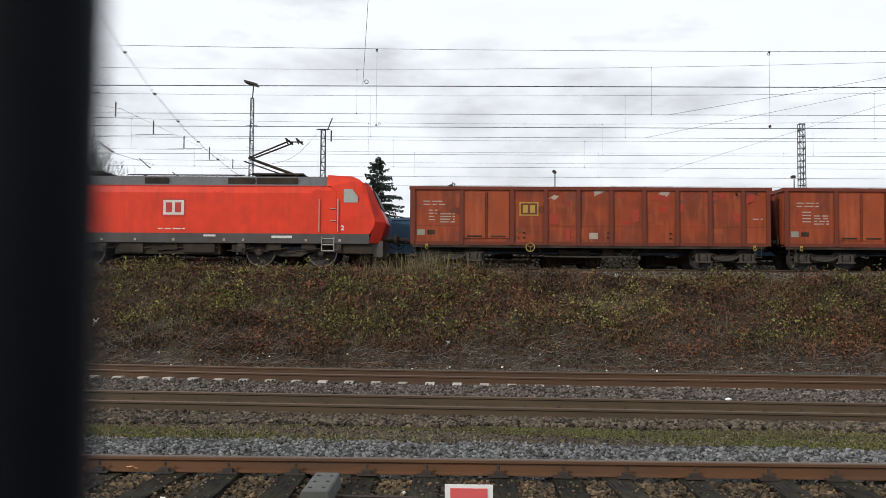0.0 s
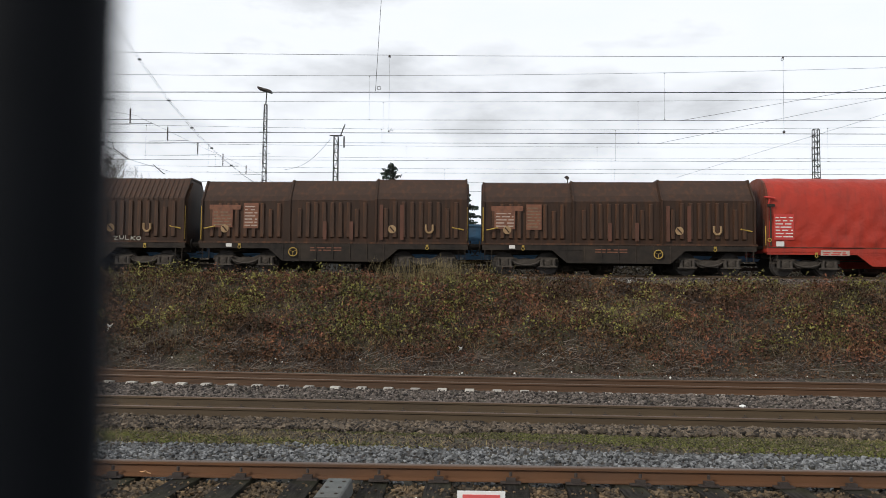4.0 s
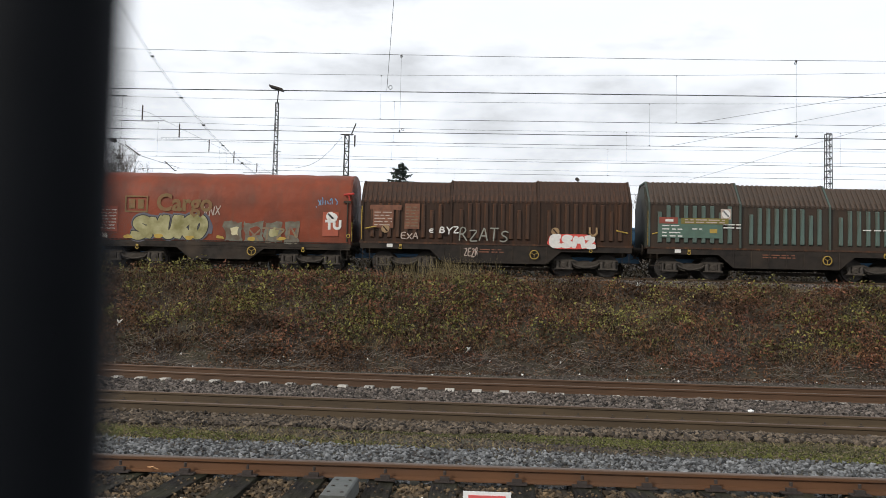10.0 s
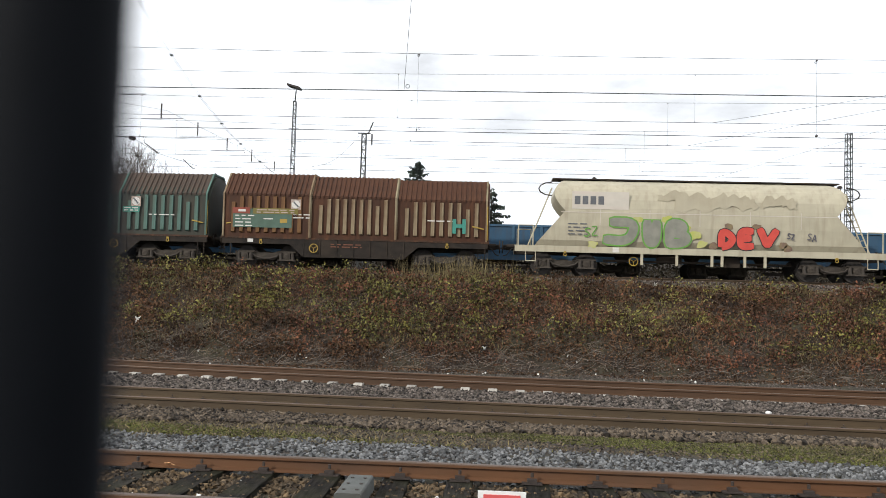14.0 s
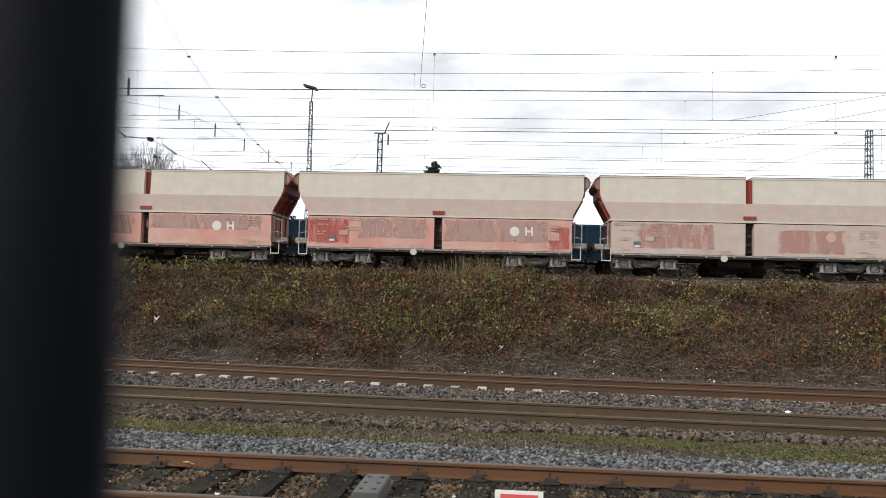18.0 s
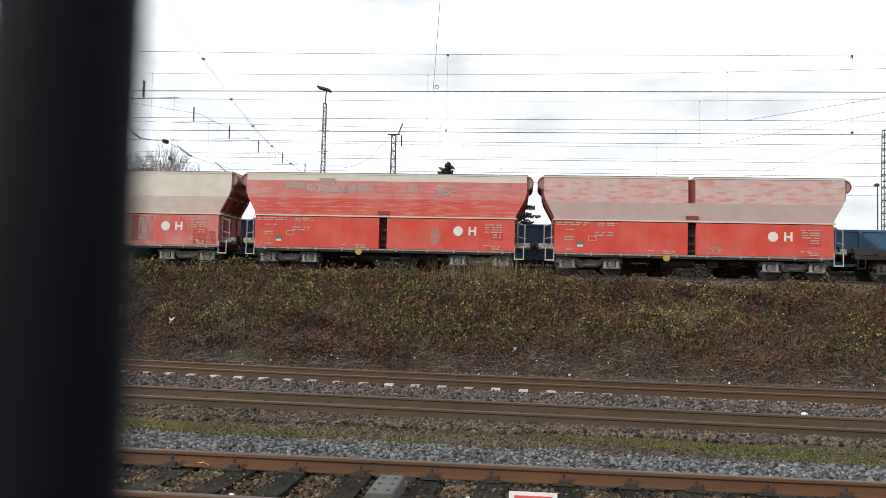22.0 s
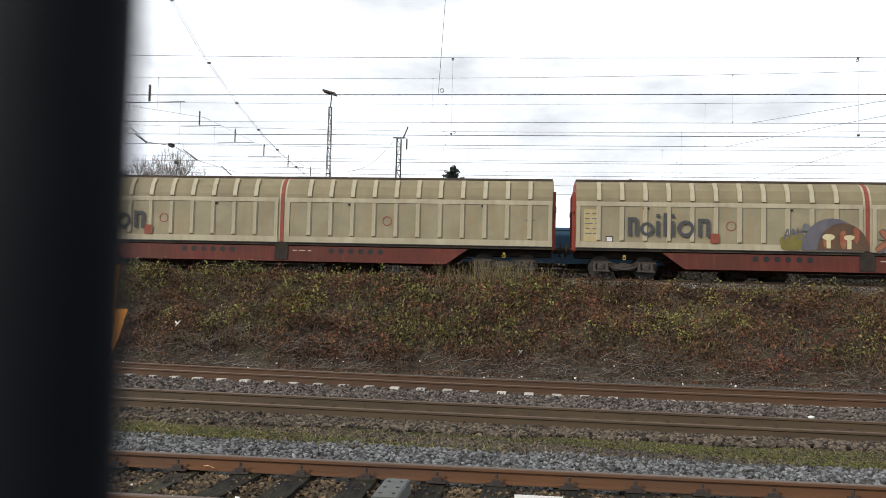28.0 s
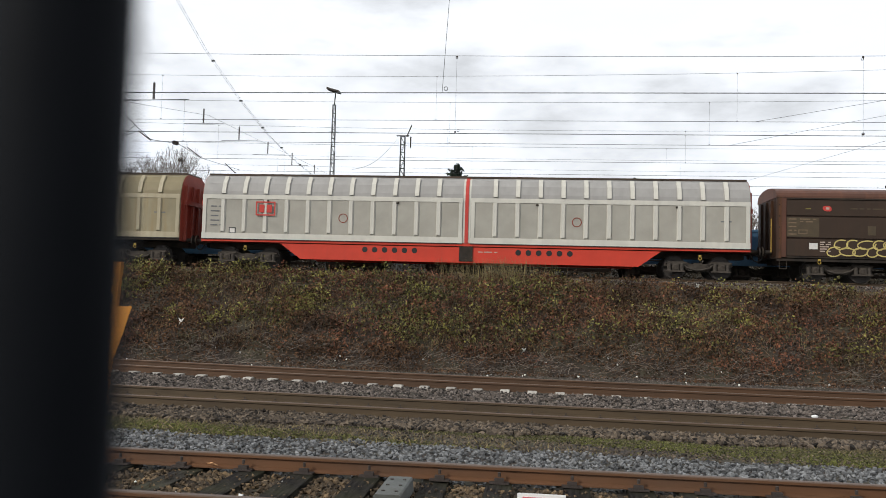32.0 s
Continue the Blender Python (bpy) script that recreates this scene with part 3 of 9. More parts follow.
litter_at = ((-11.6, 26.9, 0.18), (-0.33, 26.3, 0.14), (5.55, 30.2, 0.12), (-9.2, 25.9, 0.06), (2.2, 26.1, 0.05), (-7.8, 25.6, 0.06), (-6.1, 25.7, 0.05), (-3.4, 25.9, 0.05), (4.4, 25.7, 0.045))
for k, (lx, ly, ls) in enumerate(litter_at):
    bm = B()
    pts = [bm.verts.new((math.cos(a) * ls * rng.uniform(0.5, 1.1) * (1.0 if int(a * 1.28) % 2 else 0.3), rng.uniform(-0.04, 0.04), math.sin(a) * ls * rng.uniform(0.5, 1.3) * (1.0 if int(a * 1.28) % 2 else 0.3) + ls * 0.6)) for a in np.linspace(0, 6.28, 9)[:-1]]
    c = bm.verts.new((0, -0.05, ls * 0.6))
    for a, b in zip(pts, pts[1:] + pts[:1]):
        bm.faces.new((a, b, c))
    bmesh.ops.solidify(bm, geom=bm.faces[:], thickness=0.006)
    ob = new("litter", mesh_of("litter", bm, M_litter))
    ob.matrix_basis = pose(lx, ly, float(ground_z(lx, ly)) + 0.08)
    tagged(ob, "crumpled white plastic litter on the bank", "litter", "litter on the bank")
bm = B()
bmesh.ops.create_icosphere(bm, subdivisions=1, radius=0.062)
for v in bm.verts:
    v.co.z *= 0.6
    v.co.x *= 1.2 + 0.3 * math.sin(v.co.y * 40)
ob = new("white_stone", mesh_of("white_stone", bm, M_litter))
ob.matrix_basis = pose(5.72, 18.2, -0.10)
tagged(ob, "single whitish stone lying on the ballast", "stone")

bm = B()
star = [(math.cos(a) * r, math.sin(a) * r * 1.3) for a, r in zip(np.linspace(0.3, 6.58, 12)[:-1], (0.055, 0.022, 0.04, 0.016, 0.02, 0.014, 0.06, 0.018, 0.02, 0.014, 0.03))]
plate(bm, star, -0.003, 0.003)
ob = new("fallen_leaf", mesh_of("fallen_leaf", bm, M_leaf_orange))
ob.matrix_basis = pose(-2.77, 7.222, 0.665, 62, 20, 8)
tagged(ob, "pale orange fallen leaf stuck on the rusty rail", "leaf")
stones("white_specks", -14, 13, 24.6, 26.2, 26, 0.042, M_litter, "few white scraps at the foot of the bank", lift=0.03)
stones("sleeper_grit", -6.0, 5.6, 4.9, 7.1, 2600, 0.016, M_stone_rust, "small stones and dirt strewn over the timber sleepers", lift=0.058)
stones("pale_chips", -5.5, 5.5, 4.8, 7.1, 60, 0.022, M_litter, "few pale stone chips among the ballast", lift=0.045)

# dark scrub on the rise behind the yard, both added to darken gaps under wagons
sx, sy = rng.uniform(-70, 70, 42000), rng.uniform(62, 68, 42000)
leaves("far_scrub", sx, sy, rng.uniform(0.0, 1.0, 42000) ** 1.5 * 3.0, 0.15, M_scrub, "added dark leafless scrub behind the yard")

# ---------------------------------------------------------------- overhead lines
def overhead(y, contact, carrier, hangers, thick, label):
    """One track's overhead line: carrier and contact wire, and the droppers between them."""
    t = empty("overhead_line", pose(0, y, 0), label, "overhead line", "overhead lines")
    x0, x1 = -160, 160
    if contact:
        za, zb = contact
        part("contact_wire", rod(B(), (x0, 0, za), (x1, 0, zb), thick, 5), M_wire, t)
    if carrier:
        bm = B()
        pts = [(x, carrier[0] + carrier[1] * ((x - carrier[2]) / 10) ** 2) for x in (-60, -44, -30, -20, -12, -6, 0, 6, 12, 20, 30, 44, 60)]
        tube(bm, [(a, 0, z) for a, z in pts], thick * 0.75, 4)
        part("carrier_wire", bm, M_wire, t)
        for hx in hangers:
            top = carrier[0] + carrier[1] * ((hx - carrier[2]) / 10) ** 2
            part("dropper", rod(B(), (hx, 0, contact[0]), (hx, 0, top), thick * 0.38, 4), M_wire, t)
            part("dropper_clamp", joined((hx - 0.02, hx + 0.02, -0.02, 0.02, contact[0], contact[0] + 0.04), (hx - 0.02, hx + 0.02, -0.02, 0.02, top - 0.04, top)), M_iron_dark, t)
    return t


line_a = overhead(21.9, (6.42, 6.38), (8.412, 0.045, 8.0), (-12.3, -2.2, 8.0, 17), 0.009, "overhead contact line over the track at the bank's foot")
line_b = overhead(16.5, (6.20, 6.15), None, (), 0.009, "overhead contact wire over the middle track")
bm = B()
rod(bm, (-1.93, 0, 6.2), (-1.765, 0, 9.5), 0.005, 5)
part("dropper", bm, M_wire, line_b)
part("dropper_loop", ring(B(), (-1.86, 6.26), 0.042, 0.009, 10), M_wire, line_b)
bm = B()
rod(bm, (8.55, 0, 6.15), (8.35, 0, 9.5), 0.005, 5)
part("dropper", bm, M_wire, line_b)
part("dropper_loop", ring(B(), (-2.12, 6.48 - 0.0), 0.036, 0.009, 10), M_wire, line_a)
part("dropper_loop", ring(B(), (-2.2, 8.42), 0.036, 0.009, 10), M_wire, line_a)
part("dropper_loop", ring(B(), (8.0, 6.45), 0.036, 0.009, 10), M_wire, line_a)
part("dropper_loop", ring(B(), (7.98, 8.34), 0.036, 0.009, 10), M_wire, line_a)
yard_lines = [
    overhead(36.25, (9.72, 9.72), (11.66, 0.06, -6.0), (-17, -4.5, 8.2, 21), 0.0105, "overhead contact line over the freight train"),
    overhead(41.0, (9.58, 9.56), (11.60, 0.035, -3.0), (-18, -4.4, 8.0, 20), 0.0105, "overhead contact line over the parked blue wagons"),
    overhead(45.7, (9.46, 9.46), (11.15, 0.05, 3.0), (-18, -5, 7.7, 19), 0.0105, "overhead contact line of a yard track"),
    overhead(50.4, (9.45, 9.45), (11.05, 0.02, 7.0), (-16, -4, 7.4, 20), 0.0105, "overhead contact line of a yard track"),
    overhead(55.1, (9.5, 9.5), (11.1, 0.02, 5.0), (-17, -3, 9, 21), 0.0105, "overhead contact line of a yard track"),
    overhead(59.8, (9.5, 9.5), (11.1, 0.02, 5.0), (-15, -2, 10), 0.0105, "overhead contact line of a yard track"),
]
for n, (xa, za, xb, zb) in enumerate(((9.0, 9.75, 60, 18.8), (9.0, 9.6, 60, 20.2), (11.0, 8.6, 50, 20.8))):
    part("crossing_wire", rod(B(), (xa, 0.1, za), (xb, 0.1, zb), 0.009, 4), M_wire, yard_lines[n])

# the cross-span: carrying cables with an insulator above each track
span = empty("cross_span", pose(-15.05, 0, 0), "sagging cross span cables with dark insulators over the yard", "overhead cable")
cable = ((17, 20.4), (24, 17.6), (30.0, 15.25), (36.25, 12.92), (41.0, 11.68), (45.7, 10.78), (50.4, 10.25), (55.1, 9.9), (64, 9.6), (75, 9.8))
for side, dz in ((-0.06, 0.0), (0.07, -0.05)):
    bm = B()
    tube(bm, [(side, y, z + dz) for y, z in cable], 0.008, 4)
    part("carrying_cable", bm, M_wire, span)
for y in (33.0, 37.2, 41.0, 44.5, 48.0, 52.0):
    z = float(np.interp(y, [p[0] for p in cable], [p[1] for p in cable]))
    part("cable_clamp", joined((-0.075, 0.085, y - 0.02, y + 0.02, z - 0.06, z + 0.02)), M_wire, span)
bm = B()
low = ((20, 7.8), (21.9, 7.76), (36.25, 9.9), (41.0, 10.0), (45.7, 10.1), (50.4, 10.25), (55.1, 10.35), (64, 10.4))
tube(bm, [(0.3, y, z) for y, z in low], 0.006, 4)
part("steadying_cable", bm, M_wire, span)
for y, z0, z1, x in ((21.9, 7.31, 7.76, 4.55), (36.25, 9.57, 10.21, 0.05), (41.0, 9.68, 10.34, -0.02), (45.7, 9.76, 10.43, -0.05), (50.4, 9.85, 10.6, -0.05), (55.1, 10.0, 10.6, 0.1)):
    bm = B()
    n = 7
    for k in range(n):
        a, b = z0 + (z1 - z0) * k / n, z0 + (z1 - z0) * (k + 1) / n
        rod(bm, (x, y, a), (x, y, a + (b - a) * 0.6), 0.040, 8, 0.034)
        rod(bm, (x, y, a + (b - a) * 0.6), (x, y, b), 0.024, 6)
    part("insulator", bm, M_insulator, span)
    part("steady_arm", rod(B(), (x - 0.9, y, z0 - 0.05), (x + 1.0, y, z0 - 0.02), 0.012, 5), M_wire, span)
low_span = empty("cross_span", pose(0, 0, 0), "lower cross span cable with a dark insulator", "overhead cable")
bm = B()
pts = ((-14.2, 27, 8.2), (-15.07, 30, 8.2), (-16.35, 34, 8.38), (-17.83, 40, 9.28), (-20.8, 50, 10.18), (-21.9, 60, 10.89))
tube(bm, pts, 0.014, 5)
part("carrying_cable", bm, M_wire, low_span)
bm = B()
for k in range(4):
    rod(bm, (-17.7 - 0.1 * k, 39.6 + 0.12 * k, 9.22 + 0.035 * k), (-17.78 - 0.1 * k, 39.7 + 0.12 * k, 9.25 + 0.035 * k), 0.11, 8, 0.05)
part("insulator", bm, M_insulator, low_span)
bm = B()
rod(bm, (-15.07, 30, 8.2), (-15.6, 30, 7.75), 0.014, 5)
rod(bm, (-15.6, 30, 7.75), (-16.1, 32, 8.3), 0.014, 5)
part("bracket", bm, M_wire, low_span)
for y, xa, za, xb, zb in ((36.25, -18.05, 9.19, -17.44, 8.76), (45.7, -19.80, 10.08, -18.98, 9.51), (50.4, -19.35, 9.90, -18.68, 9.32), (55.1, -18.95, 9.74, -18.22, 9.17)):
    arm = part("steady_arm", tube(B(), [(xa, y, za), (xb, y, zb), (xb + 0.06, y, zb + 0.05)], 0.028, 6), M_insulator, low_span)


def lattice_mast(x, y, z0, z1, wide, top, label, category, step):
    """A four-legged lattice mast that tapers."""
    t = empty("lattice_mast", pose(x, y, z0), label, category)
    h = z1 - z0
    w = lambda s: wide + (top - wide) * s
    for sx in (-1, 1):
        for sy in (-1, 1):
            part("leg", rod(B(), (sx * wide / 2, sy * wide / 2, 0), (sx * top / 2, sy * top / 2, h), 0.028, 4), M_galv, t)
    bm = B()
    n = int(h / step)
    for k in range(n + 1):
        s = k / n
        for sy in (-1, 1):
            rod(bm, (-w(s) / 2, sy * w(s) / 2, h * s), (w(s) / 2, sy * w(s) / 2, h * s), 0.025, 4)
            rod(bm, (sy * w(s) / 2, -w(s) / 2, h * s), (sy * w(s) / 2, w(s) / 2, h * s), 0.018, 4)
            if k < n:
                e = (k + 1) / n
                rod(bm, (-w(s) / 2 * (-1) ** k, sy * w(s) / 2, h * s), (w(e) / 2 * (-1) ** k, sy * w(e) / 2, h * e), 0.016, 4)
    part("lattice_web", bm, M_galv, t)
    return t


lamp = lattice_mast(-15.45, 62, 2.95, 16.2, 0.40, 0.20, "grey lattice light mast with a flat floodlight", "light mast", 0.62)
part("pole", rod(B(), (0, 0, 13.2), (0.08, 0, 14.3), 0.05, 6), M_galv, lamp)
bm = joined((-0.55, 0.40, -0.4, 0.4, 14.25, 14.39))
for v in bm.verts:
    v.co.z -= v.co.x * 0.28
part("floodlight", bm, M_iron_dark, lamp, "flat dark floodlight head")
for zz in (9.6, 10.4, 11.2):
    part("step_bar", rod(B(), (-0.4, 0, zz), (0.4, 0, zz), 0.02, 4), M_galv, lamp)
mast = lattice_mast(-8.5, 52, 2.95, 11.95, 0.34, 0.26, "grey lattice catenary mast with a top arm", "mast", 0.5)
bm = B()
rod(bm, (-0.4, 0, 9.05), (0.4, 0, 9.05), 0.04, 5)
rod(bm, (0.25, 0, 9.0), (0.55, 0, 9.75), 0.04, 5)
rod(bm, (0.5, 0, 8.3), (0.5, 0, 9.0), 0.05, 5)
part("top_arm", bm, M_iron_dark, mast)
part("stay_cable", tube(B(), [(-0.3 - 0.29 * k, 0, 8.9 - 2.0 * (k / 10) - 0.5 * math.sin(math.pi * k / 10)) for k in range(11)], 0.012, 4), M_wire, mast)
lattice_mast(20.1, 50, 2.95, 12.05, 0.38, 0.30, "grey steel lattice catenary mast in the yard", "mast", 0.36)


def street_lamp(x, y, z1, tilt):
    t = empty("street_lamp", pose(x, y, 2.95), "slim grey lamp post with a small dark head", "street lamp", "street lamps behind the yard")
    h = z1 - 2.95
    part("pole", rod(B(), (0, 0, 0), (0, 0, h), 0.06, 6, 0.045), M_galv, t)
    bm = joined((-0.26, 0.10, -0.12, 0.12, -0.09, 0.09))
    box(bm, -0.20, 0.04, -0.08, 0.08, 0.09, 0.14)
    bmesh.ops.rotate(bm, cent=(0, 0, 0), matrix=Matrix.Rotation(tilt, 3, "Y"), verts=bm.verts[:])
    bmesh.ops.translate(bm, vec=(0, 0, h), verts=bm.verts[:])
    part("head", bm, M_iron_dark, t)


street_lamp(7.85, 70, 11.85, 0.7)
street_lamp(-26.2, 70, 11.3, 0.35)
street_lamp(-31.7, 72, 13.4, 0.2)
street_lamp(-17.1, 71, 8.9, 0.35)
street_lamp(27.5, 70, 11.6, -0.2)


# ---------------------------------------------------------------- trees
def spruce(x, y, z1, wide, seed, label):
    """A spruce: trunk, drooping boughs in whorls, needles in small ragged fans."""
    r = np.random.default_rng(seed)
    z0 = 2.95
    h = z1 - z0
    t = empty("spruce_tree", pose(x, y, z0), label, "tree", "spruces behind the yard")
    part("trunk", rod(B(), (0, 0, 0), (0, 0, h), 0.22, 7, 0.03), M_bark, t)
    bm = B()
    vs, fs = [], []
    levels = int(h / 0.50)
    for k in range(levels):
        s = k / levels
        z_mid = h * (0.12 + 0.88 * s)
        reach = wide * (1 - s) ** 0.95 * r.uniform(0.72, 1.08) + 0.15
        for j in range(8):
            a = r.uniform(0, 6.28)
            zz = min(h, z_mid + r.uniform(-0.32, 0.32))
            ln = reach * r.uniform(0.35, 1.45)
            d = np.array((math.cos(a), math.sin(a), 0))
            tip = np.array((0, 0, zz)) + d * ln + np.array((0, 0, -0.38 * ln + 0.18 * ln * s * 3))
            rod(bm, (0, 0, zz), tip, 0.03, 3, 0.008)
            m = max(4, int(ln * 6.5))
            for q in range(m):
                u = (q + 0.6) / m
                p = np.array((0, 0, zz)) * (1 - u) + tip * u
                for side in (-1, 1):
                    e = np.array((-d[1], d[0], 0)) * side * r.uniform(0.16, 0.50) * (1.25 - u) + d * r.uniform(0.05, 0.25) + np.array((0, 0, r.uniform(-0.42, -0.02)))
                    n0 = len(vs)
                    vs += [tuple(p + (0, 0, 0.05)), tuple(p - d * 0.07 + e * 0.5 - np.array((0, 0, 0.08))), tuple(p + e), tuple(p + d * 0.09 + e * 0.5 + np.array((0, 0, 0.03)))]
                    fs.append((n0, n0 + 1, n0 + 2, n0 + 3))
    part("boughs", bm, M_bark, t)
    ob = new("crown", quick_mesh("crown", vs, fs, M_needle))
    ob.parent = t


spruce(-8.8, 90, 16.3, 5.6, 1, "tall dark green spruce with drooping boughs")
spruce(-0.8, 90, 13.6, 4.3, 2, "dark green pointed spruce behind the yard")
spruce(-27.9, 90, 13.5, 4.3, 3, "dark green spruce standing in a pair")
spruce(-26.0, 91, 13.7, 4.3, 4, "dark green spruce standing in a pair")


def bare_tree(x, y, z1, spread, seed):
    """A leafless tree that forks down to fine twigs."""
    r = np.random.default_rng(seed)
    t = empty("bare_tree", pose(x, y, 2.95), "leafless grey brown tree with a rounded crown", "tree", "bare trees behind the yard")
    h = z1 - 2.95
    limbs, twig = B(), B()

    def grow(p, d, ln, rad, depth):
        q = p + d * ln
        rod(limbs if depth < 3 else twig, p, q, rad, 5 if depth < 2 else 3, rad * 0.7)
        if depth == 7:
            return
        for _ in range(3 if depth < 5 else 2):
            v = Vector((r.normal(), r.normal(), r.normal())).normalized()
            nd = (d + v * (0.60 * spread) + Vector((0, 0, 0.34))).normalized()
            grow(q, nd, ln * r.uniform(0.55, 0.86), max(0.015, rad * 0.60), depth + 1)

    for _ in range(3):
        v = Vector((r.normal() * 0.3, r.normal() * 0.3, 1)).normalized()
        grow(Vector((0, 0, h * 0.12)), v, h * 0.24, 0.16, 0)
    part("trunk", rod(B(), (0, 0, 0), (0, 0, h * 0.16), 0.3, 7, 0.22), M_bark, t)
    part("limb", limbs, M_bare, t)
    part("twig_crown", twig, M_bare, t)


bare_tree(-49.0, 110, 20.8, 1.0, 5)
bare_tree(-54.5, 112, 19.4, 1.0, 9)
bare_tree(22.9, 110, 15.6, 1.1, 6)
bare_tree(31.0, 112, 13.6, 1.1, 8)

# ---------------------------------------------------------------- train materials
def paint(name, base, dirt, dirt_amount=0.5, streak=None, streak_amount=0.4, rough=0.55, **more):
    more.setdefault("gloss", 0.22)
    more.setdefault("bump", 0.08)
    more.setdefault("bump_scale", 14)
    return surface(name, base, tuple(c * 0.82 for c in base), rough, scale=2.2, amount=0.6, dirt=dirt, dirt_amount=dirt_amount, dirt_scale=0.8,
                   streak=streak or dirt, streak_amount=streak_amount, **more)


P_loco = paint("traffic_red_paint", (0.70, 0.048, 0.018), (0.30, 0.03, 0.02), 0.25, (0.2, 0.04, 0.03), 0.25, rough=0.42)
P_soot = paint("sooty_red_paint", (0.62, 0.046, 0.020), (0.52, 0.044, 0.022), 0.5, rough=0.5)
# darker copy of the body red, for the nose and the roof seam
P_loco_dark = paint("darker_traffic_red", (0.54, 0.034, 0.017), (0.25, 0.02, 0.02), 0.3, rough=0.45)
P_roof = paint("grey_roof_paint", (0.115, 0.115, 0.120), (0.07, 0.06, 0.055), 0.5)
P_skirt = paint("grey_skirt_paint", (0.085, 0.082, 0.080), (0.06, 0.05, 0.042), 0.6)
P_open = paint("oxide_red_paint", (0.270, 0.050, 0.017), (0.105, 0.030, 0.017), 0.85, (0.34, 0.095, 0.035), 0.6)
P_open_bright = paint("faded_oxide_red", (0.310, 0.062, 0.021), (0.145, 0.040, 0.021), 0.8, (0.40, 0.12, 0.05), 0.55)
P_open_red = paint("bright_red_primer", (0.33, 0.042, 0.024), (0.30, 0.05, 0.03), 0.6)
P_open_rib = paint("dark_oxide_red", (0.150, 0.035, 0.019), (0.11, 0.032, 0.020), 0.7)
P_brown = paint("dark_brown_paint", (0.034, 0.0175, 0.010), (0.022, 0.0125, 0.008), 0.6, (0.074, 0.030, 0.012), 0.6)
P_brown_roof = paint("rusty_brown_roof", (0.044, 0.024, 0.015), (0.034, 0.0185, 0.0115), 0.7, (0.090, 0.036, 0.015), 0.6)
P_brown_rib = paint("brown_rib_paint", (0.052, 0.027, 0.016), (0.032, 0.018, 0.011), 0.7, (0.14, 0.055, 0.021), 0.6)
P_rust = paint("rust_brown_paint", (0.064, 0.025, 0.0115), (0.030, 0.016, 0.010), 0.8, (0.105, 0.042, 0.018), 0.6)
P_rust_rib = paint("bleached_rib", (0.280, 0.235, 0.150), (0.125, 0.060, 0.028), 0.8, (0.085, 0.036, 0.016), 0.8)
P_ochre_rib = paint("ochre_rust_rib", (0.180, 0.095, 0.036), (0.095, 0.042, 0.020), 0.7, (0.06, 0.030, 0.016), 0.7)
P_grgreen = paint("grey_green_paint", (0.040, 0.030, 0.022), (0.042, 0.025, 0.016), 0.8, (0.055, 0.032, 0.02), 0.7)
P_grgreen_rib = paint("pale_green_rib", (0.092, 0.142, 0.122), (0.060, 0.072, 0.060), 0.7, (0.075, 0.05, 0.032), 0.7)
P_teal_rib = paint("teal_rib", (0.085, 0.165, 0.138), (0.060, 0.082, 0.066), 0.6, (0.07, 0.05, 0.034), 0.5)
P_green_edge = paint("dull_green_edge", (0.065, 0.090, 0.076), (0.045, 0.045, 0.036), 0.7)
# darker copy of the underframe colour, for hooded and closed wagons
P_belly = surface("dark_underframe", (0.026, 0.021, 0.017), (0.013, 0.011, 0.010), 0.8, scale=4, amount=0.8, dirt=(0.055, 0.040, 0.028), dirt_amount=0.4, gloss=0.2)
P_green = paint("teal_green_paint", (0.044, 0.050, 0.040), (0.040, 0.032, 0.024), 0.8, (0.06, 0.04, 0.026), 0.5)
P_roofdark = paint("sooty_roof", (0.062, 0.045, 0.034), (0.036, 0.028, 0.022), 0.7, (0.090, 0.048, 0.026), 0.5)
P_tarp_red = paint("bright_red_tarpaulin", (0.360, 0.034, 0.019), (0.24, 0.036, 0.024), 0.55, (0.17, 0.032, 0.024), 0.45, rough=0.5, bump=0.9, bump_scale=2.2, bump_depth=0.07)
P_tarp_mid = paint("grimy_red_tarpaulin", (0.250, 0.038, 0.019), (0.120, 0.034, 0.020), 0.6, (0.085, 0.034, 0.022), 0.55, rough=0.55, bump=0.6, bump_scale=2.2, bump_depth=0.07)
P_tarp_rust = paint("faded_rust_tarpaulin", (0.205, 0.046, 0.020), (0.100, 0.036, 0.022), 0.85, (0.12, 0.05, 0.03), 0.45, rough=0.55, bump=0.5, bump_scale=2.2, bump_depth=0.07)
P_tarp_dark = paint("dark_red_tarpaulin", (0.140, 0.034, 0.016), (0.080, 0.028, 0.018), 0.6, (0.065, 0.028, 0.018), 0.5, rough=0.55, bump=0.6, bump_scale=2.2, bump_depth=0.07)
P_cream = paint("cream_tank_paint", (0.450, 0.410, 0.305), (0.33, 0.30, 0.22), 0.5, (0.24, 0.20, 0.14), 0.4)
P_cream_stain = paint("browned_tank_paint", (0.405, 0.360, 0.262), (0.44, 0.40, 0.30), 0.7)
P_cream2 = paint("yellowish_tank_paint", (0.460, 0.430, 0.310), (0.34, 0.31, 0.22), 0.4, (0.28, 0.24, 0.16), 0.4)
FLOW = (0.16, 1.0, 1.3)
P_hop_white = paint("dusty_white_hopper", (0.540, 0.500, 0.430), (0.47, 0.42, 0.36), 0.6, (0.55, 0.45, 0.39), 0.4, rough=0.85, streak_run=FLOW)
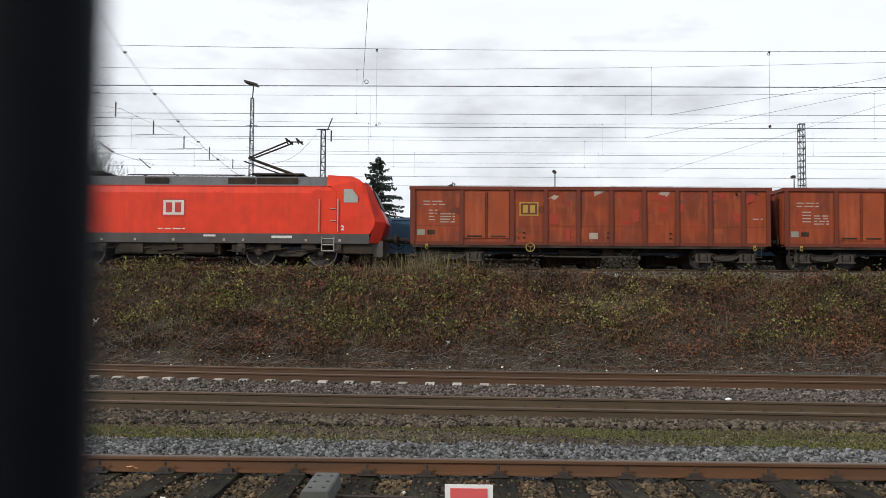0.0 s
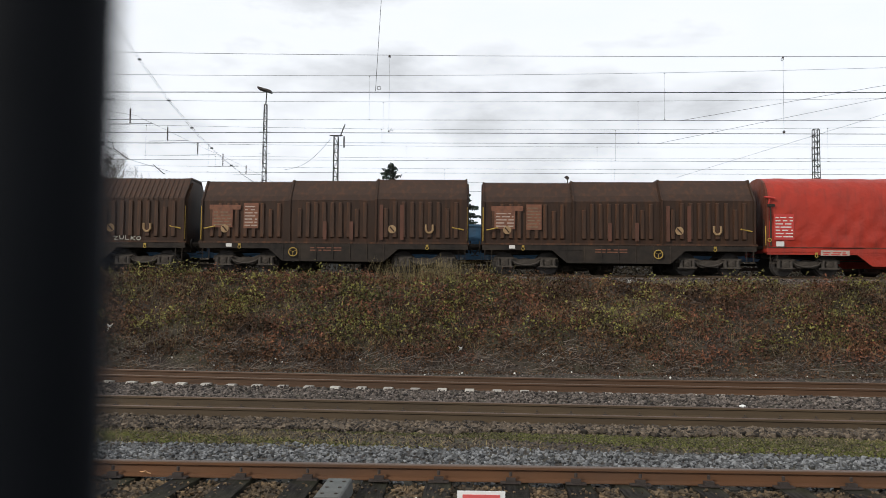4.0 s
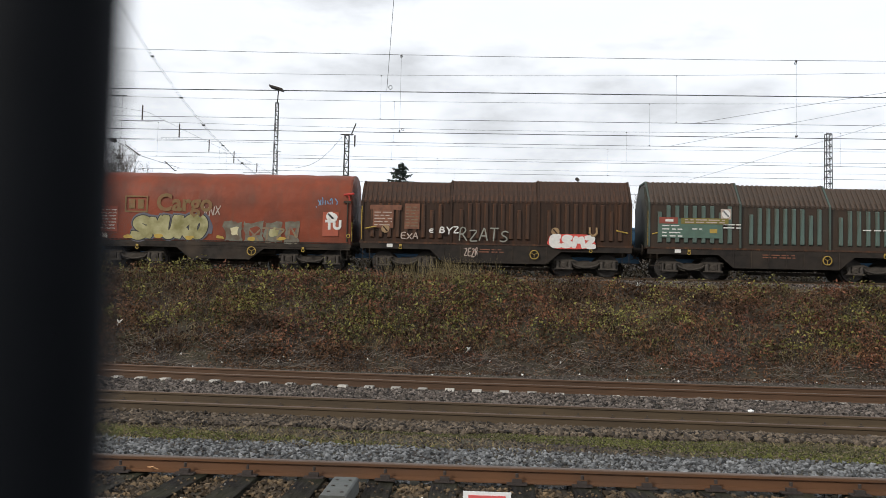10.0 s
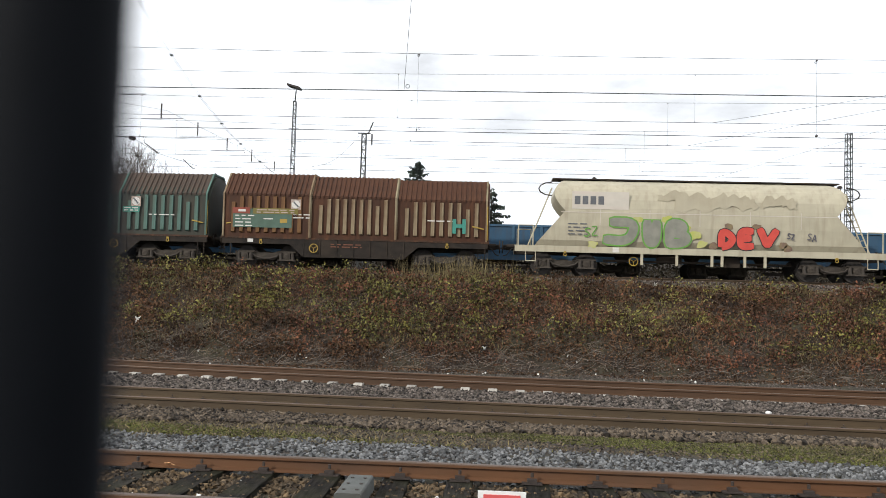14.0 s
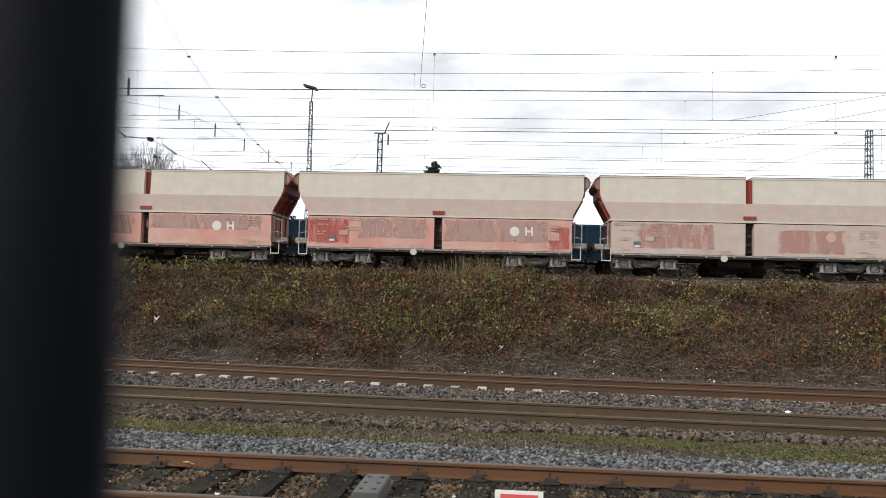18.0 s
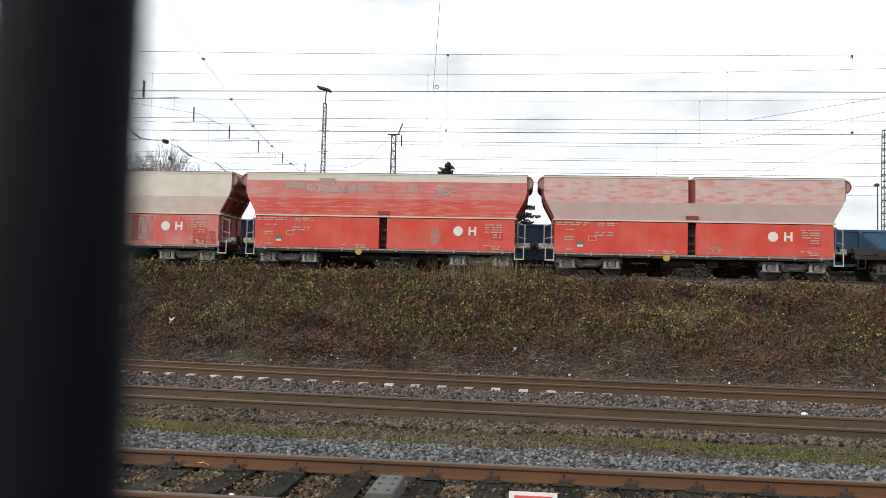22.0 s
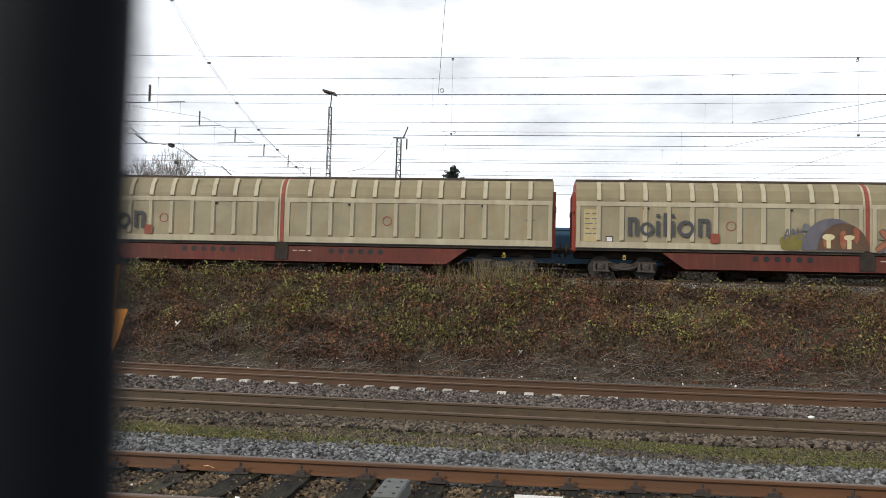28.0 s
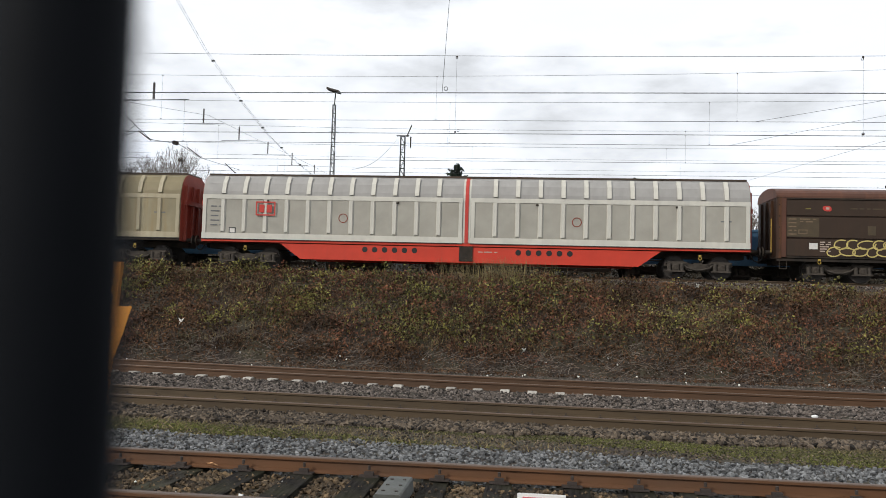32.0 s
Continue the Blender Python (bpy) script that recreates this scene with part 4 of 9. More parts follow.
P_hop_rose = paint("rosy_dust_hopper", (0.470, 0.395, 0.350), (0.46, 0.32, 0.28), 0.6, (0.46, 0.31, 0.27), 0.5, rough=0.85, streak_run=FLOW)
P_hop_flake = paint("flaking_dusty_hood", (0.480, 0.360, 0.330), (0.50, 0.28, 0.25), 0.6, (0.46, 0.09, 0.065), 0.7, rough=0.8, streak_run=(0.35, 1.0, 1.6))
P_hop_mist = paint("greyish_rose_dust", (0.400, 0.300, 0.275), (0.42, 0.33, 0.30), 0.6, (0.40, 0.25, 0.22), 0.4, rough=0.85, streak_run=FLOW)
P_hop_pink = paint("dusty_pink_hopper", (0.530, 0.270, 0.225), (0.54, 0.40, 0.34), 0.7, (0.52, 0.25, 0.21), 0.5, rough=0.85, streak_run=FLOW)
P_hop_red = paint("red_hopper", (0.520, 0.060, 0.040), (0.52, 0.15, 0.11), 0.6, (0.44, 0.06, 0.045), 0.4, rough=0.6)
P_hop_redw = paint("red_hopper_with_dust", (0.470, 0.098, 0.080), (0.50, 0.30, 0.26), 0.8, (0.48, 0.20, 0.17), 0.6, rough=0.8)
P_hop_streak = paint("streaked_red_hopper", (0.500, 0.078, 0.052), (0.50, 0.16, 0.12), 0.5, (0.52, 0.31, 0.27), 0.6, rough=0.75, streak_run=(0.25, 1.0, 2.6))
P_hop_scuff = paint("scuffed_rose_hood", (0.470, 0.150, 0.128), (0.47, 0.25, 0.22), 0.7, (0.48, 0.33, 0.30), 0.5, rough=0.8, streak_run=(0.25, 1.0, 2.4))
P_hop_flap = paint("dust_on_red_paint", (0.490, 0.345, 0.290), (0.50, 0.27, 0.22), 0.7, (0.46, 0.30, 0.25), 0.5, rough=0.85)


def film(name, colour, amount):
    """A thin film of dust or rubbed paint that fades out towards its edges."""
    m = bpy.data.materials.new(name)
    m.use_nodes = True
    n, l = m.node_tree.nodes, m.node_tree.links
    b = n["Principled BSDF"]
    b.inputs["Roughness"].default_value = 0.9
    b.inputs["Specular IOR Level"].default_value = 0.15
    co = n.new("ShaderNodeTexCoord")
    sep = n.new("ShaderNodeSeparateXYZ")
    l.new(co.outputs["Generated"], sep.inputs[0])

    def calc(op, a, c):
        x = n.new("ShaderNodeMath")
        x.operation = op
        for k, v in enumerate((a, c)):
            if isinstance(v, float):
                x.inputs[k].default_value = v
            else:
                l.new(v, x.inputs[k])
        return x.outputs[0]

    def ramp(v, lo, hi, top=1.0):
        r = n.new("ShaderNodeMapRange")
        r.interpolation_type = "SMOOTHSTEP"
        r.inputs["From Min"].default_value, r.inputs["From Max"].default_value = lo, hi
        r.inputs["To Max"].default_value = top
        l.new(v, r.inputs["Value"])
        return r.outputs[0]

    def cloud(scale, run):
        mp = n.new("ShaderNodeMapping")
        mp.inputs["Scale"].default_value = run
        t = n.new("ShaderNodeTexNoise")
        t.inputs["Scale"].default_value = scale
        t.inputs["Detail"].default_value = 6
        l.new(co.outputs["Object"], mp.inputs["Vector"])
        l.new(mp.outputs[0], t.inputs["Vector"])
        return t.outputs[0]

    edge = None
    for k in (0, 2):
        u = sep.outputs[k]
        e = calc("MULTIPLY", u, calc("SUBTRACT", 1.0, u))
        edge = calc("MINIMUM", edge, e) if edge else e
    edge = calc("ADD", edge, calc("MULTIPLY", calc("SUBTRACT", cloud(4.0, (1, 1, 0.5)), 0.5), 0.14))
    fac = calc("MULTIPLY", ramp(edge, 0.03, 0.10), ramp(cloud(3.0, (1, 1, 0.25)), 0.25, 0.55, amount))
    mix = n.new("ShaderNodeMix")
    mix.data_type = "RGBA"
    l.new(cloud(6.0, (0.3, 1, 1.5)), mix.inputs[0])
    mix.inputs[6].default_value = (*colour, 1)
    mix.inputs[7].default_value = (*(c * 0.86 for c in colour), 1)
    l.new(mix.outputs[2], b.inputs["Base Color"])
    clear = n.new("ShaderNodeBsdfTransparent")
    ms = n.new("ShaderNodeMixShader")
    l.new(fac, ms.inputs[0])
    l.new(clear.outputs[0], ms.inputs[1])
    l.new(b.outputs[0], ms.inputs[2])
    l.new(ms.outputs[0], n["Material Output"].inputs["Surface"])
    return m


F_dust = film("pale_dust_film", (0.500, 0.345, 0.305), 0.62)
F_red = film("rubbed_red_film", (0.500, 0.130, 0.105), 0.42)
F_pink = film("pink_dust_film", (0.540, 0.300, 0.260), 0.45)
P_box_side = paint("brown_box_paint", (0.042, 0.026, 0.017), (0.030, 0.021, 0.014), 0.6, (0.055, 0.030, 0.017), 0.4)
P_box_roof = paint("red_brown_roof", (0.105, 0.048, 0.032), (0.065, 0.034, 0.024), 0.7, (0.14, 0.06, 0.035), 0.5)
P_post = paint("red_brown_post", (0.105, 0.044, 0.028), (0.055, 0.030, 0.020), 0.7)
P_stain = paint("purple_brown_stain", (0.155, 0.050, 0.036), (0.23, 0.06, 0.035), 0.8, rough=0.8)
# hopper steel, and the shaded tone of the sliding wagons' red ends
P_hop_in = paint("red_brown_steel_and_shaded_red", (0.250, 0.050, 0.032), (0.15, 0.046, 0.034), 0.6)
P_hop_bonnet = paint("dusty_grey_bonnet", (0.270, 0.220, 0.190), (0.17, 0.10, 0.085), 0.6, rough=0.9)
P_beige = paint("weathered_silver_sheet", (0.275, 0.240, 0.155), (0.185, 0.160, 0.105), 0.8, (0.25, 0.190, 0.10), 0.7, rough=0.55)
P_beige_roof = paint("grimy_silver_roof", (0.225, 0.190, 0.112), (0.15, 0.125, 0.075), 0.8, (0.20, 0.16, 0.095), 0.7, rough=0.55)
P_beige_rib = paint("pale_rib", (0.400, 0.355, 0.250), (0.28, 0.240, 0.160), 0.7, (0.28, 0.23, 0.15), 0.6, rough=0.55)
P_silver = paint("clean_silver_sheet", (0.350, 0.335, 0.290), (0.27, 0.255, 0.215), 0.7, (0.33, 0.305, 0.26), 0.5, rough=0.5)
P_silver_roof = paint("grey_silver_roof", (0.315, 0.306, 0.290), (0.25, 0.24, 0.225), 0.5, rough=0.5)
P_silver_rib = paint("white_silver_rib", (0.560, 0.540, 0.475), (0.42, 0.41, 0.375), 0.4, rough=0.45)
# lit tone of the same worn red ends
P_end_lit = paint("lit_worn_red_end_paint", (0.33, 0.045, 0.028), (0.20, 0.04, 0.03), 0.6)
P_sill_red = paint("red_sill_paint", (0.108, 0.026, 0.019), (0.062, 0.026, 0.018), 0.7, (0.16, 0.050, 0.024), 0.45)
P_sill_bright = paint("bright_red_sill", (0.530, 0.050, 0.028), (0.40, 0.05, 0.03), 0.3)
P_under = surface("underframe_grime", (0.033, 0.027, 0.022), (0.015, 0.0125, 0.011), 0.85, scale=4, amount=0.8, dirt=(0.070, 0.050, 0.034), dirt_amount=0.6, gloss=0.2)
P_bogie = surface("brake_dust_steel", (0.078, 0.066, 0.054), (0.030, 0.026, 0.023), 0.85, scale=5, amount=0.8, dirt=(0.062, 0.050, 0.038), dirt_amount=0.5, gloss=0.15)
P_spring = surface("dusty_spring_steel", (0.070, 0.060, 0.050), (0.035, 0.030, 0.026), 0.8, scale=8, amount=0.7, gloss=0.2)
P_dust = surface("dusty_bogie_steel", (0.230, 0.215, 0.200), (0.075, 0.068, 0.062), 0.9, scale=6, amount=0.9, gloss=0.1)
P_dustspring = surface("dusty_spring", (0.330, 0.315, 0.295), (0.14, 0.13, 0.12), 0.9, scale=9, amount=0.8, gloss=0.1)
P_wheel = surface("dark_wheel", (0.045, 0.039, 0.034), (0.026, 0.023, 0.021), 0.7, metal=0.1, scale=6, amount=0.6)
P_tread = surface("bright_wheel_rim", (0.16, 0.155, 0.15), None, 0.4, metal=0.7)
P_blue = paint("blue_wagon_paint", (0.040, 0.100, 0.175), (0.045, 0.075, 0.11), 0.6, (0.07, 0.075, 0.085), 0.5)
P_blue_rib = paint("blue_rib_paint", (0.055, 0.125, 0.205), (0.05, 0.085, 0.12), 0.5)
P_flat = paint("dark_grey_wagon_paint", (0.034, 0.034, 0.035), (0.038, 0.034, 0.031), 0.6)
P_tan_drum = paint("tan_drum_paint", (0.275, 0.160, 0.072), (0.27, 0.15, 0.07), 0.6, (0.22, 0.12, 0.06), 0.4)
P_rust_band = paint("rust_red_steel", (0.260, 0.090, 0.040), (0.15, 0.045, 0.03), 0.6)
P_ochre = paint("ochre_cylinder_paint", (0.320, 0.225, 0.080), (0.21, 0.135, 0.05), 0.7, (0.16, 0.085, 0.045), 0.6)
P_ochre_dark = paint("rusty_ochre_paint", (0.270, 0.130, 0.048), (0.17, 0.045, 0.03), 0.8)
K_white = surface("white_lettering", (0.62, 0.60, 0.56), (0.5, 0.48, 0.45), 0.7, scale=9, amount=0.6)
K_pale = surface("faded_lettering", (0.40, 0.33, 0.28), (0.28, 0.2, 0.16), 0.7, scale=9, amount=0.7)
K_grey = surface("grey_lettering", (0.10, 0.105, 0.115), (0.15, 0.15, 0.15), 0.7, scale=6, amount=0.6)
K_slate = surface("dark_slate_lettering", (0.042, 0.043, 0.048), (0.075, 0.073, 0.072), 0.7, scale=6, amount=0.6)
K_black = surface("black_spray", (0.02, 0.02, 0.022), (0.035, 0.033, 0.033), 0.6)
K_red = surface("red_marking", (0.45, 0.04, 0.03), (0.36, 0.04, 0.03), 0.6)
K_orange = surface("orange_red_panel", (0.34, 0.080, 0.042), (0.24, 0.065, 0.04), 0.7, scale=5, amount=0.6)
K_panel = surface("dull_red_panel", (0.24, 0.055, 0.035), (0.16, 0.045, 0.03), 0.7, scale=5, amount=0.7)
K_brownpanel = surface("browned_red_panel", (0.190, 0.078, 0.042), (0.105, 0.045, 0.028), 0.7, scale=5, amount=0.8)
K_ochremark = surface("yellowed_marking", (0.30, 0.20, 0.10), (0.2, 0.12, 0.06), 0.7, scale=7, amount=0.7)
K_teal = surface("teal_panel", (0.045, 0.230, 0.180), (0.05, 0.17, 0.13), 0.6, scale=5, amount=0.5)
K_dullteal = surface("dull_teal_panel", (0.075, 0.125, 0.095), (0.06, 0.095, 0.07), 0.7, scale=5, amount=0.6)
K_yellow = surface("yellow_marking", (0.40, 0.27, 0.045), (0.22, 0.14, 0.04), 0.6)
K_tealspray = surface("turquoise_spray", (0.09, 0.30, 0.31), (0.07, 0.22, 0.23), 0.6, scale=4, amount=0.6)
K_olive = surface("olive_spray", (0.165, 0.135, 0.030), (0.11, 0.095, 0.026), 0.6, scale=4, amount=0.6)
K_greenspray = surface("green_spray", (0.10, 0.26, 0.05), (0.16, 0.32, 0.06), 0.6, scale=4, amount=0.6)
K_redspray = surface("red_spray", (0.55, 0.07, 0.05), (0.42, 0.05, 0.04), 0.6, scale=4, amount=0.6)
K_tan = surface("tan_spray", (0.48, 0.32, 0.18), (0.36, 0.24, 0.13), 0.6)
K_silverspray = surface("silver_spray", (0.150, 0.130, 0.120), (0.09, 0.07, 0.065), 0.5, scale=5, amount=0.7)
K_faded = surface("faded_olive_lettering", (0.150, 0.105, 0.040), (0.19, 0.08, 0.035), 0.7, scale=5, amount=0.8)
K_greyolive = surface("grey_olive_spray", (0.200, 0.180, 0.110), (0.13, 0.115, 0.075), 0.7, scale=3, amount=0.8)
K_dullmauve = surface("dull_mauve_spray", (0.155, 0.100, 0.075), (0.22, 0.17, 0.085), 0.7, scale=4, amount=0.9)
K_tanfield = surface("yellowed_field", (0.400, 0.325, 0.165), (0.30, 0.24, 0.12), 0.7, scale=4, amount=0.7)
K_palegrey = surface("pale_grey_spray", (0.340, 0.330, 0.280), (0.24, 0.235, 0.20), 0.6, scale=4, amount=0.7)
K_limespray = surface("lime_spray", (0.36, 0.38, 0.08), (0.42, 0.40, 0.2), 0.7, scale=3, amount=0.9)
K_brownspray = surface("dark_brown_spray", (0.075, 0.045, 0.03), (0.11, 0.06, 0.03), 0.7, scale=3, amount=0.9)
K_ashspray = surface("ash_grey_spray", (0.24, 0.235, 0.195), (0.17, 0.17, 0.14), 0.6, scale=3, amount=0.8)
K_whitish = surface("bluish_white_spray", (0.60, 0.63, 0.62), (0.5, 0.52, 0.52), 0.6, scale=4, amount=0.6)
K_pinkspray = surface("raspberry_spray", (0.42, 0.10, 0.14), (0.5, 0.2, 0.2), 0.6)
K_cream = surface("cream_spray", (0.52, 0.46, 0.28), (0.42, 0.36, 0.2), 0.6, scale=4, amount=0.6)
K_dullgrey = surface("dull_grey_green_spray", (0.150, 0.150, 0.115), (0.105, 0.075, 0.05), 0.7, scale=3, amount=1.0)
K_khaki = surface("khaki_spray", (0.34, 0.31, 0.16), (0.17, 0.15, 0.05), 0.6, scale=2.2, amount=1.0)
K_mauve = surface("mauve_spray", (0.27, 0.17, 0.17), (0.2, 0.12, 0.12), 0.6)
P_grime_red = paint("greyed_red_tarpaulin", (0.110, 0.037, 0.024), (0.060, 0.030, 0.020), 0.7, (0.055, 0.030, 0.02), 0.5)
K_bluespray = surface("blue_spray", (0.10, 0.20, 0.33), (0.2, 0.3, 0.38), 0.6)
K_glass = surface("pale_cab_glass", (0.34, 0.36, 0.33), (0.28, 0.30, 0.27), 0.15)
K_muteorange = surface("faded_orange_spray", (0.215, 0.058, 0.030), (0.27, 0.12, 0.06), 0.7, scale=3, amount=0.8)
K_bluegrey = surface("blue_grey_spray", (0.085, 0.080, 0.100), (0.13, 0.12, 0.13), 0.7, scale=3, amount=0.7)
K_yellowspray = surface("dull_yellow_spray", (0.50, 0.41, 0.14), (0.32, 0.25, 0.09), 0.6, scale=4, amount=0.7)
K_brownolive = surface("cleaned_brown_field", (0.070, 0.050, 0.028), (0.050, 0.038, 0.022), 0.7, scale=4, amount=0.6)
K_dullbar = surface("browned_lettering", (0.17, 0.12, 0.075), (0.11, 0.075, 0.045), 0.7, scale=8, amount=0.6)
K_fadedblue = surface("faded_blue_lettering", (0.165, 0.185, 0.190), (0.21, 0.205, 0.17), 0.7, scale=4, amount=0.8)
K_cable = surface("black_rubber_and_hole_dark", (0.015, 0.015, 0.015), None, 0.6)

SIDE = -1.45

# ---------------------------------------------------------------- running gear, shared by all wagons
ME_frame = mesh_of("bogie", joined((-0.16, 0.16, -0.98, 0.98, 0.42, 0.66)), P_bogie)
bm = plate(B(), [(-1.36, 0.52), (-1.30, 0.66), (-1.15, 0.71), (-0.55, 0.71), (-0.30, 0.62), (0.30, 0.62), (0.55, 0.71), (1.15, 0.71), (1.30, 0.66), (1.36, 0.52), (0.60, 0.50), (0.36, 0.33), (-0.36, 0.33), (-0.60, 0.50)], -0.05, 0.05)
ME_side = mesh_of("side_frame", bm, P_bogie)
bm = plate(B(), [(-0.38, 0.285), (0.38, 0.285), (0.38, 0.335), (0.14, 0.36), (0.14, 0.60), (0.40, 0.63), (0.40, 0.68), (-0.40, 0.68), (-0.40, 0.63), (-0.14, 0.60), (-0.14, 0.36), (-0.38, 0.335)], -0.09, 0.09)
ME_cradle = mesh_of("spring_cradle", bm, P_bogie)
ME_leaf = mesh_of("brake_beam", tube(B(), [(-0.62, 0, 0.60), (-0.45, 0, 0.44), (-0.15, 0, 0.36), (0.15, 0, 0.36), (0.45, 0, 0.44), (0.62, 0, 0.60)], 0.035, 6), P_spring)
bm = B()
for sy in (-1, 1):
    disc(bm, (0, 0), 0.46, 20, *sorted((sy * 0.715, sy * 0.845)))
    disc(bm, (0, 0), 0.495, 20, *sorted((sy * 0.69, sy * 0.715)))
    for k in range(4):
        disc(bm, (0.28 * math.cos(k * math.pi / 2), 0.28 * math.sin(k * math.pi / 2)), 0.045, 8, *sorted((sy * 0.845, sy * 0.852)))
rod(bm, (0, -1.0, 0), (0, 1.0, 0), 0.085, 10)
ME_wheel = mesh_of("wheelset", bm, P_wheel)
WHEELSETS = []
ME_rim = mesh_of("wheel_rim", ring(B(), (0, 0), 0.462, 0.03, 20, -0.856, -0.848), P_tread)
bm = tube(B(), ((0, 0.08, 0), (0, -0.06, 0), (0, -0.065, 0), (0, -0.11, 0)), 0.155, 10)
for v in bm.verts:
    if v.co.y < -0.10:
        v.co.x *= 0.6
        v.co.z *= 0.6
ME_spring = mesh_of("spring", rod(B(), (0, 0, -0.14), (0, 0, 0.16), 0.08, 9), P_spring)
ME_axlebox = mesh_of("axle_box", bm, P_bogie)


def dusted(me, material):
    """The same mesh under dust."""
    c = me.copy()
    c.materials[0] = material
    return c


ME_frame_pale, ME_side_pale, ME_cradle_pale = dusted(ME_frame, P_dust), dusted(ME_side, P_dust), dusted(ME_cradle, P_dust)
ME_axlebox_pale = ME_axlebox.copy()
ME_axlebox_pale.materials[0] = P_dust
ME_spring_pale = ME_spring.copy()
ME_spring_pale.materials[0] = P_dustspring
bm = B()
rod(bm, (0, 0, 0), (0.34, 0, 0), 0.085, 10)
rod(bm, (0.34, 0, 0), (0.47, 0, 0), 0.06, 10)
rod(bm, (0.47, 0, 0), (0.52, 0, 0), 0.23, 14, 0.22)
ME_buffer = mesh_of("buffer", bm, P_under)
bm = B()
rod(bm, (0, 0, 0), (0.5, 0, -0.06), 0.035, 6)
rod(bm, (0.5, -0.06, -0.06), (0.5, 0.06, -0.06), 0.05, 6)
ME_coupler = mesh_of("coupling", bm, P_under)
ME_hose = mesh_of("brake_hose", tube(B(), [(0.0, 0, -0.02), (0.16, 0, -0.12), (0.32, 0, -0.34), (0.46, 0, -0.38)], 0.024, 6), P_wheel)


def bogie(parent, x, base=0.9, pale=False):
    f = shared("bogie", ME_frame_pale if pale else ME_frame, parent, pose(x, 0, -DROP))
    for sy in (-1, 1):
        shared("side_frame", ME_side_pale if pale else ME_side, f, pose(0, sy * 1.03, 0))
    shared("brake_beam", ME_leaf, f, pose(0, -1.12, 0.02))
    for sx in (-base, base):
        WHEELSETS.append((shared("wheelset", ME_wheel, f, pose(sx, 0, 0.46)), 0.46))
        shared("spring_cradle", ME_cradle_pale if pale else ME_cradle, f, pose(sx, -1.10, 0))
        for sy in (-1, 1):
            shared("axle_box", ME_axlebox_pale if pale else ME_axlebox, f, pose(sx, sy * 1.10, 0.46, 0, 0, 0 if sy < 0 else 180))
        for dx in (-0.25, 0.25):
            shared("spring", ME_spring_pale if pale else ME_spring, f, pose(sx + dx, -1.12, 0.47))
    return f


def ends(parent, half, z=1.02):
    """Buffers and coupling at both ends."""
    for s, a in ((1, 0), (-1, 180)):
        for sy in (-0.88, 0.88):
            shared("buffer", ME_buffer, parent, pose(s * half, sy, z, 0, 0, a))
        shared("coupling", ME_coupler, parent, pose(s * half, 0, z, 0, 0, a))
        shared("brake_hose", ME_hose, parent, pose(s * half, -0.35, z, 0, 0, a))


def patch(parent, name, x, z, w, h, material, y=SIDE, label="", deep=0.006):
    return part(name, joined((x - w / 2, x + w / 2, y - deep, y, z - h / 2, z + h / 2)), material, parent, label)


def bars(parent, x, z, w, rows, material, y=SIDE, step=0.11, seed=1):
    """Unreadable small lettering as plain bars."""
    r = random.Random(seed)
    bm = B()
    for k in range(rows):
        a = x - w / 2
        while a < x + w / 2 - 0.05:
            b = min(a + r.uniform(0.12, 0.45), x + w / 2)
            box(bm, a, b, y - 0.006, y, z - k * step - 0.045, z - k * step)
            a = b + r.uniform(0.05, 0.12)
    return part("lettering", bm, material, parent, "small lettering")


def words(parent, text, x, z, size, material, y=SIDE, name="lettering", label="", shear=0.0, bold=0.012, squeeze=1.0):
    """Letters of the built-in font as a thin mesh on the side."""
    cu = bpy.data.curves.new(name, "FONT")
    cu.body, cu.size, cu.extrude, cu.offset, cu.shear = text, size, 0.004, bold, shear
    cu.resolution_u = 3
    tmp = bpy.data.objects.new("tmp", cu)
    me = bpy.data.meshes.new_from_object(tmp)
    bpy.data.objects.remove(tmp)
    bpy.data.curves.remove(cu)
    me.name = name
    me.materials.clear()
    me.materials.append(material)
    me.transform(Matrix(((squeeze, 0, 0, 0), (0, 0, -1, 0), (0, 1, 0, 0), (0, 0, 0, 1))))
    ob = new(name, me)
    ob.parent = parent
    ob.matrix_basis = pose(x, y - 0.006, z)
    if label:
        ob["label"] = label
    return ob

# ---------------------------------------------------------------- signs on the sides
def frame_logo(parent, x, z, w, h, edge, field, y=SIDE):
    """A framed emblem: border, field and two plain upright shapes."""
    bm = B()
    t = h * 0.09
    for s in ((x - w / 2, x + w / 2, z + h / 2 - t, z + h / 2), (x - w / 2, x + w / 2, z - h / 2, z - h / 2 + t), (x - w / 2, x - w / 2 + t, z - h / 2 + t, z + h / 2 - t), (x + w / 2 - t, x + w / 2, z - h / 2 + t, z + h / 2 - t)):
        box(bm, s[0], s[1], y - 0.012, y - 0.004, s[2], s[3])
    for cx in (-0.19, 0.19):
        q, a, b = x + cx * w, w * 0.13, h * 0.28
        box(bm, q - a, q + a, y - 0.012, y - 0.004, z - b, z + b)
    if field:
        part("emblem_field", joined((x - w / 2, x + w / 2, y - 0.004, y, z - h / 2, z + h / 2)), field, parent)
    return part("emblem", bm, edge, parent, "framed emblem")


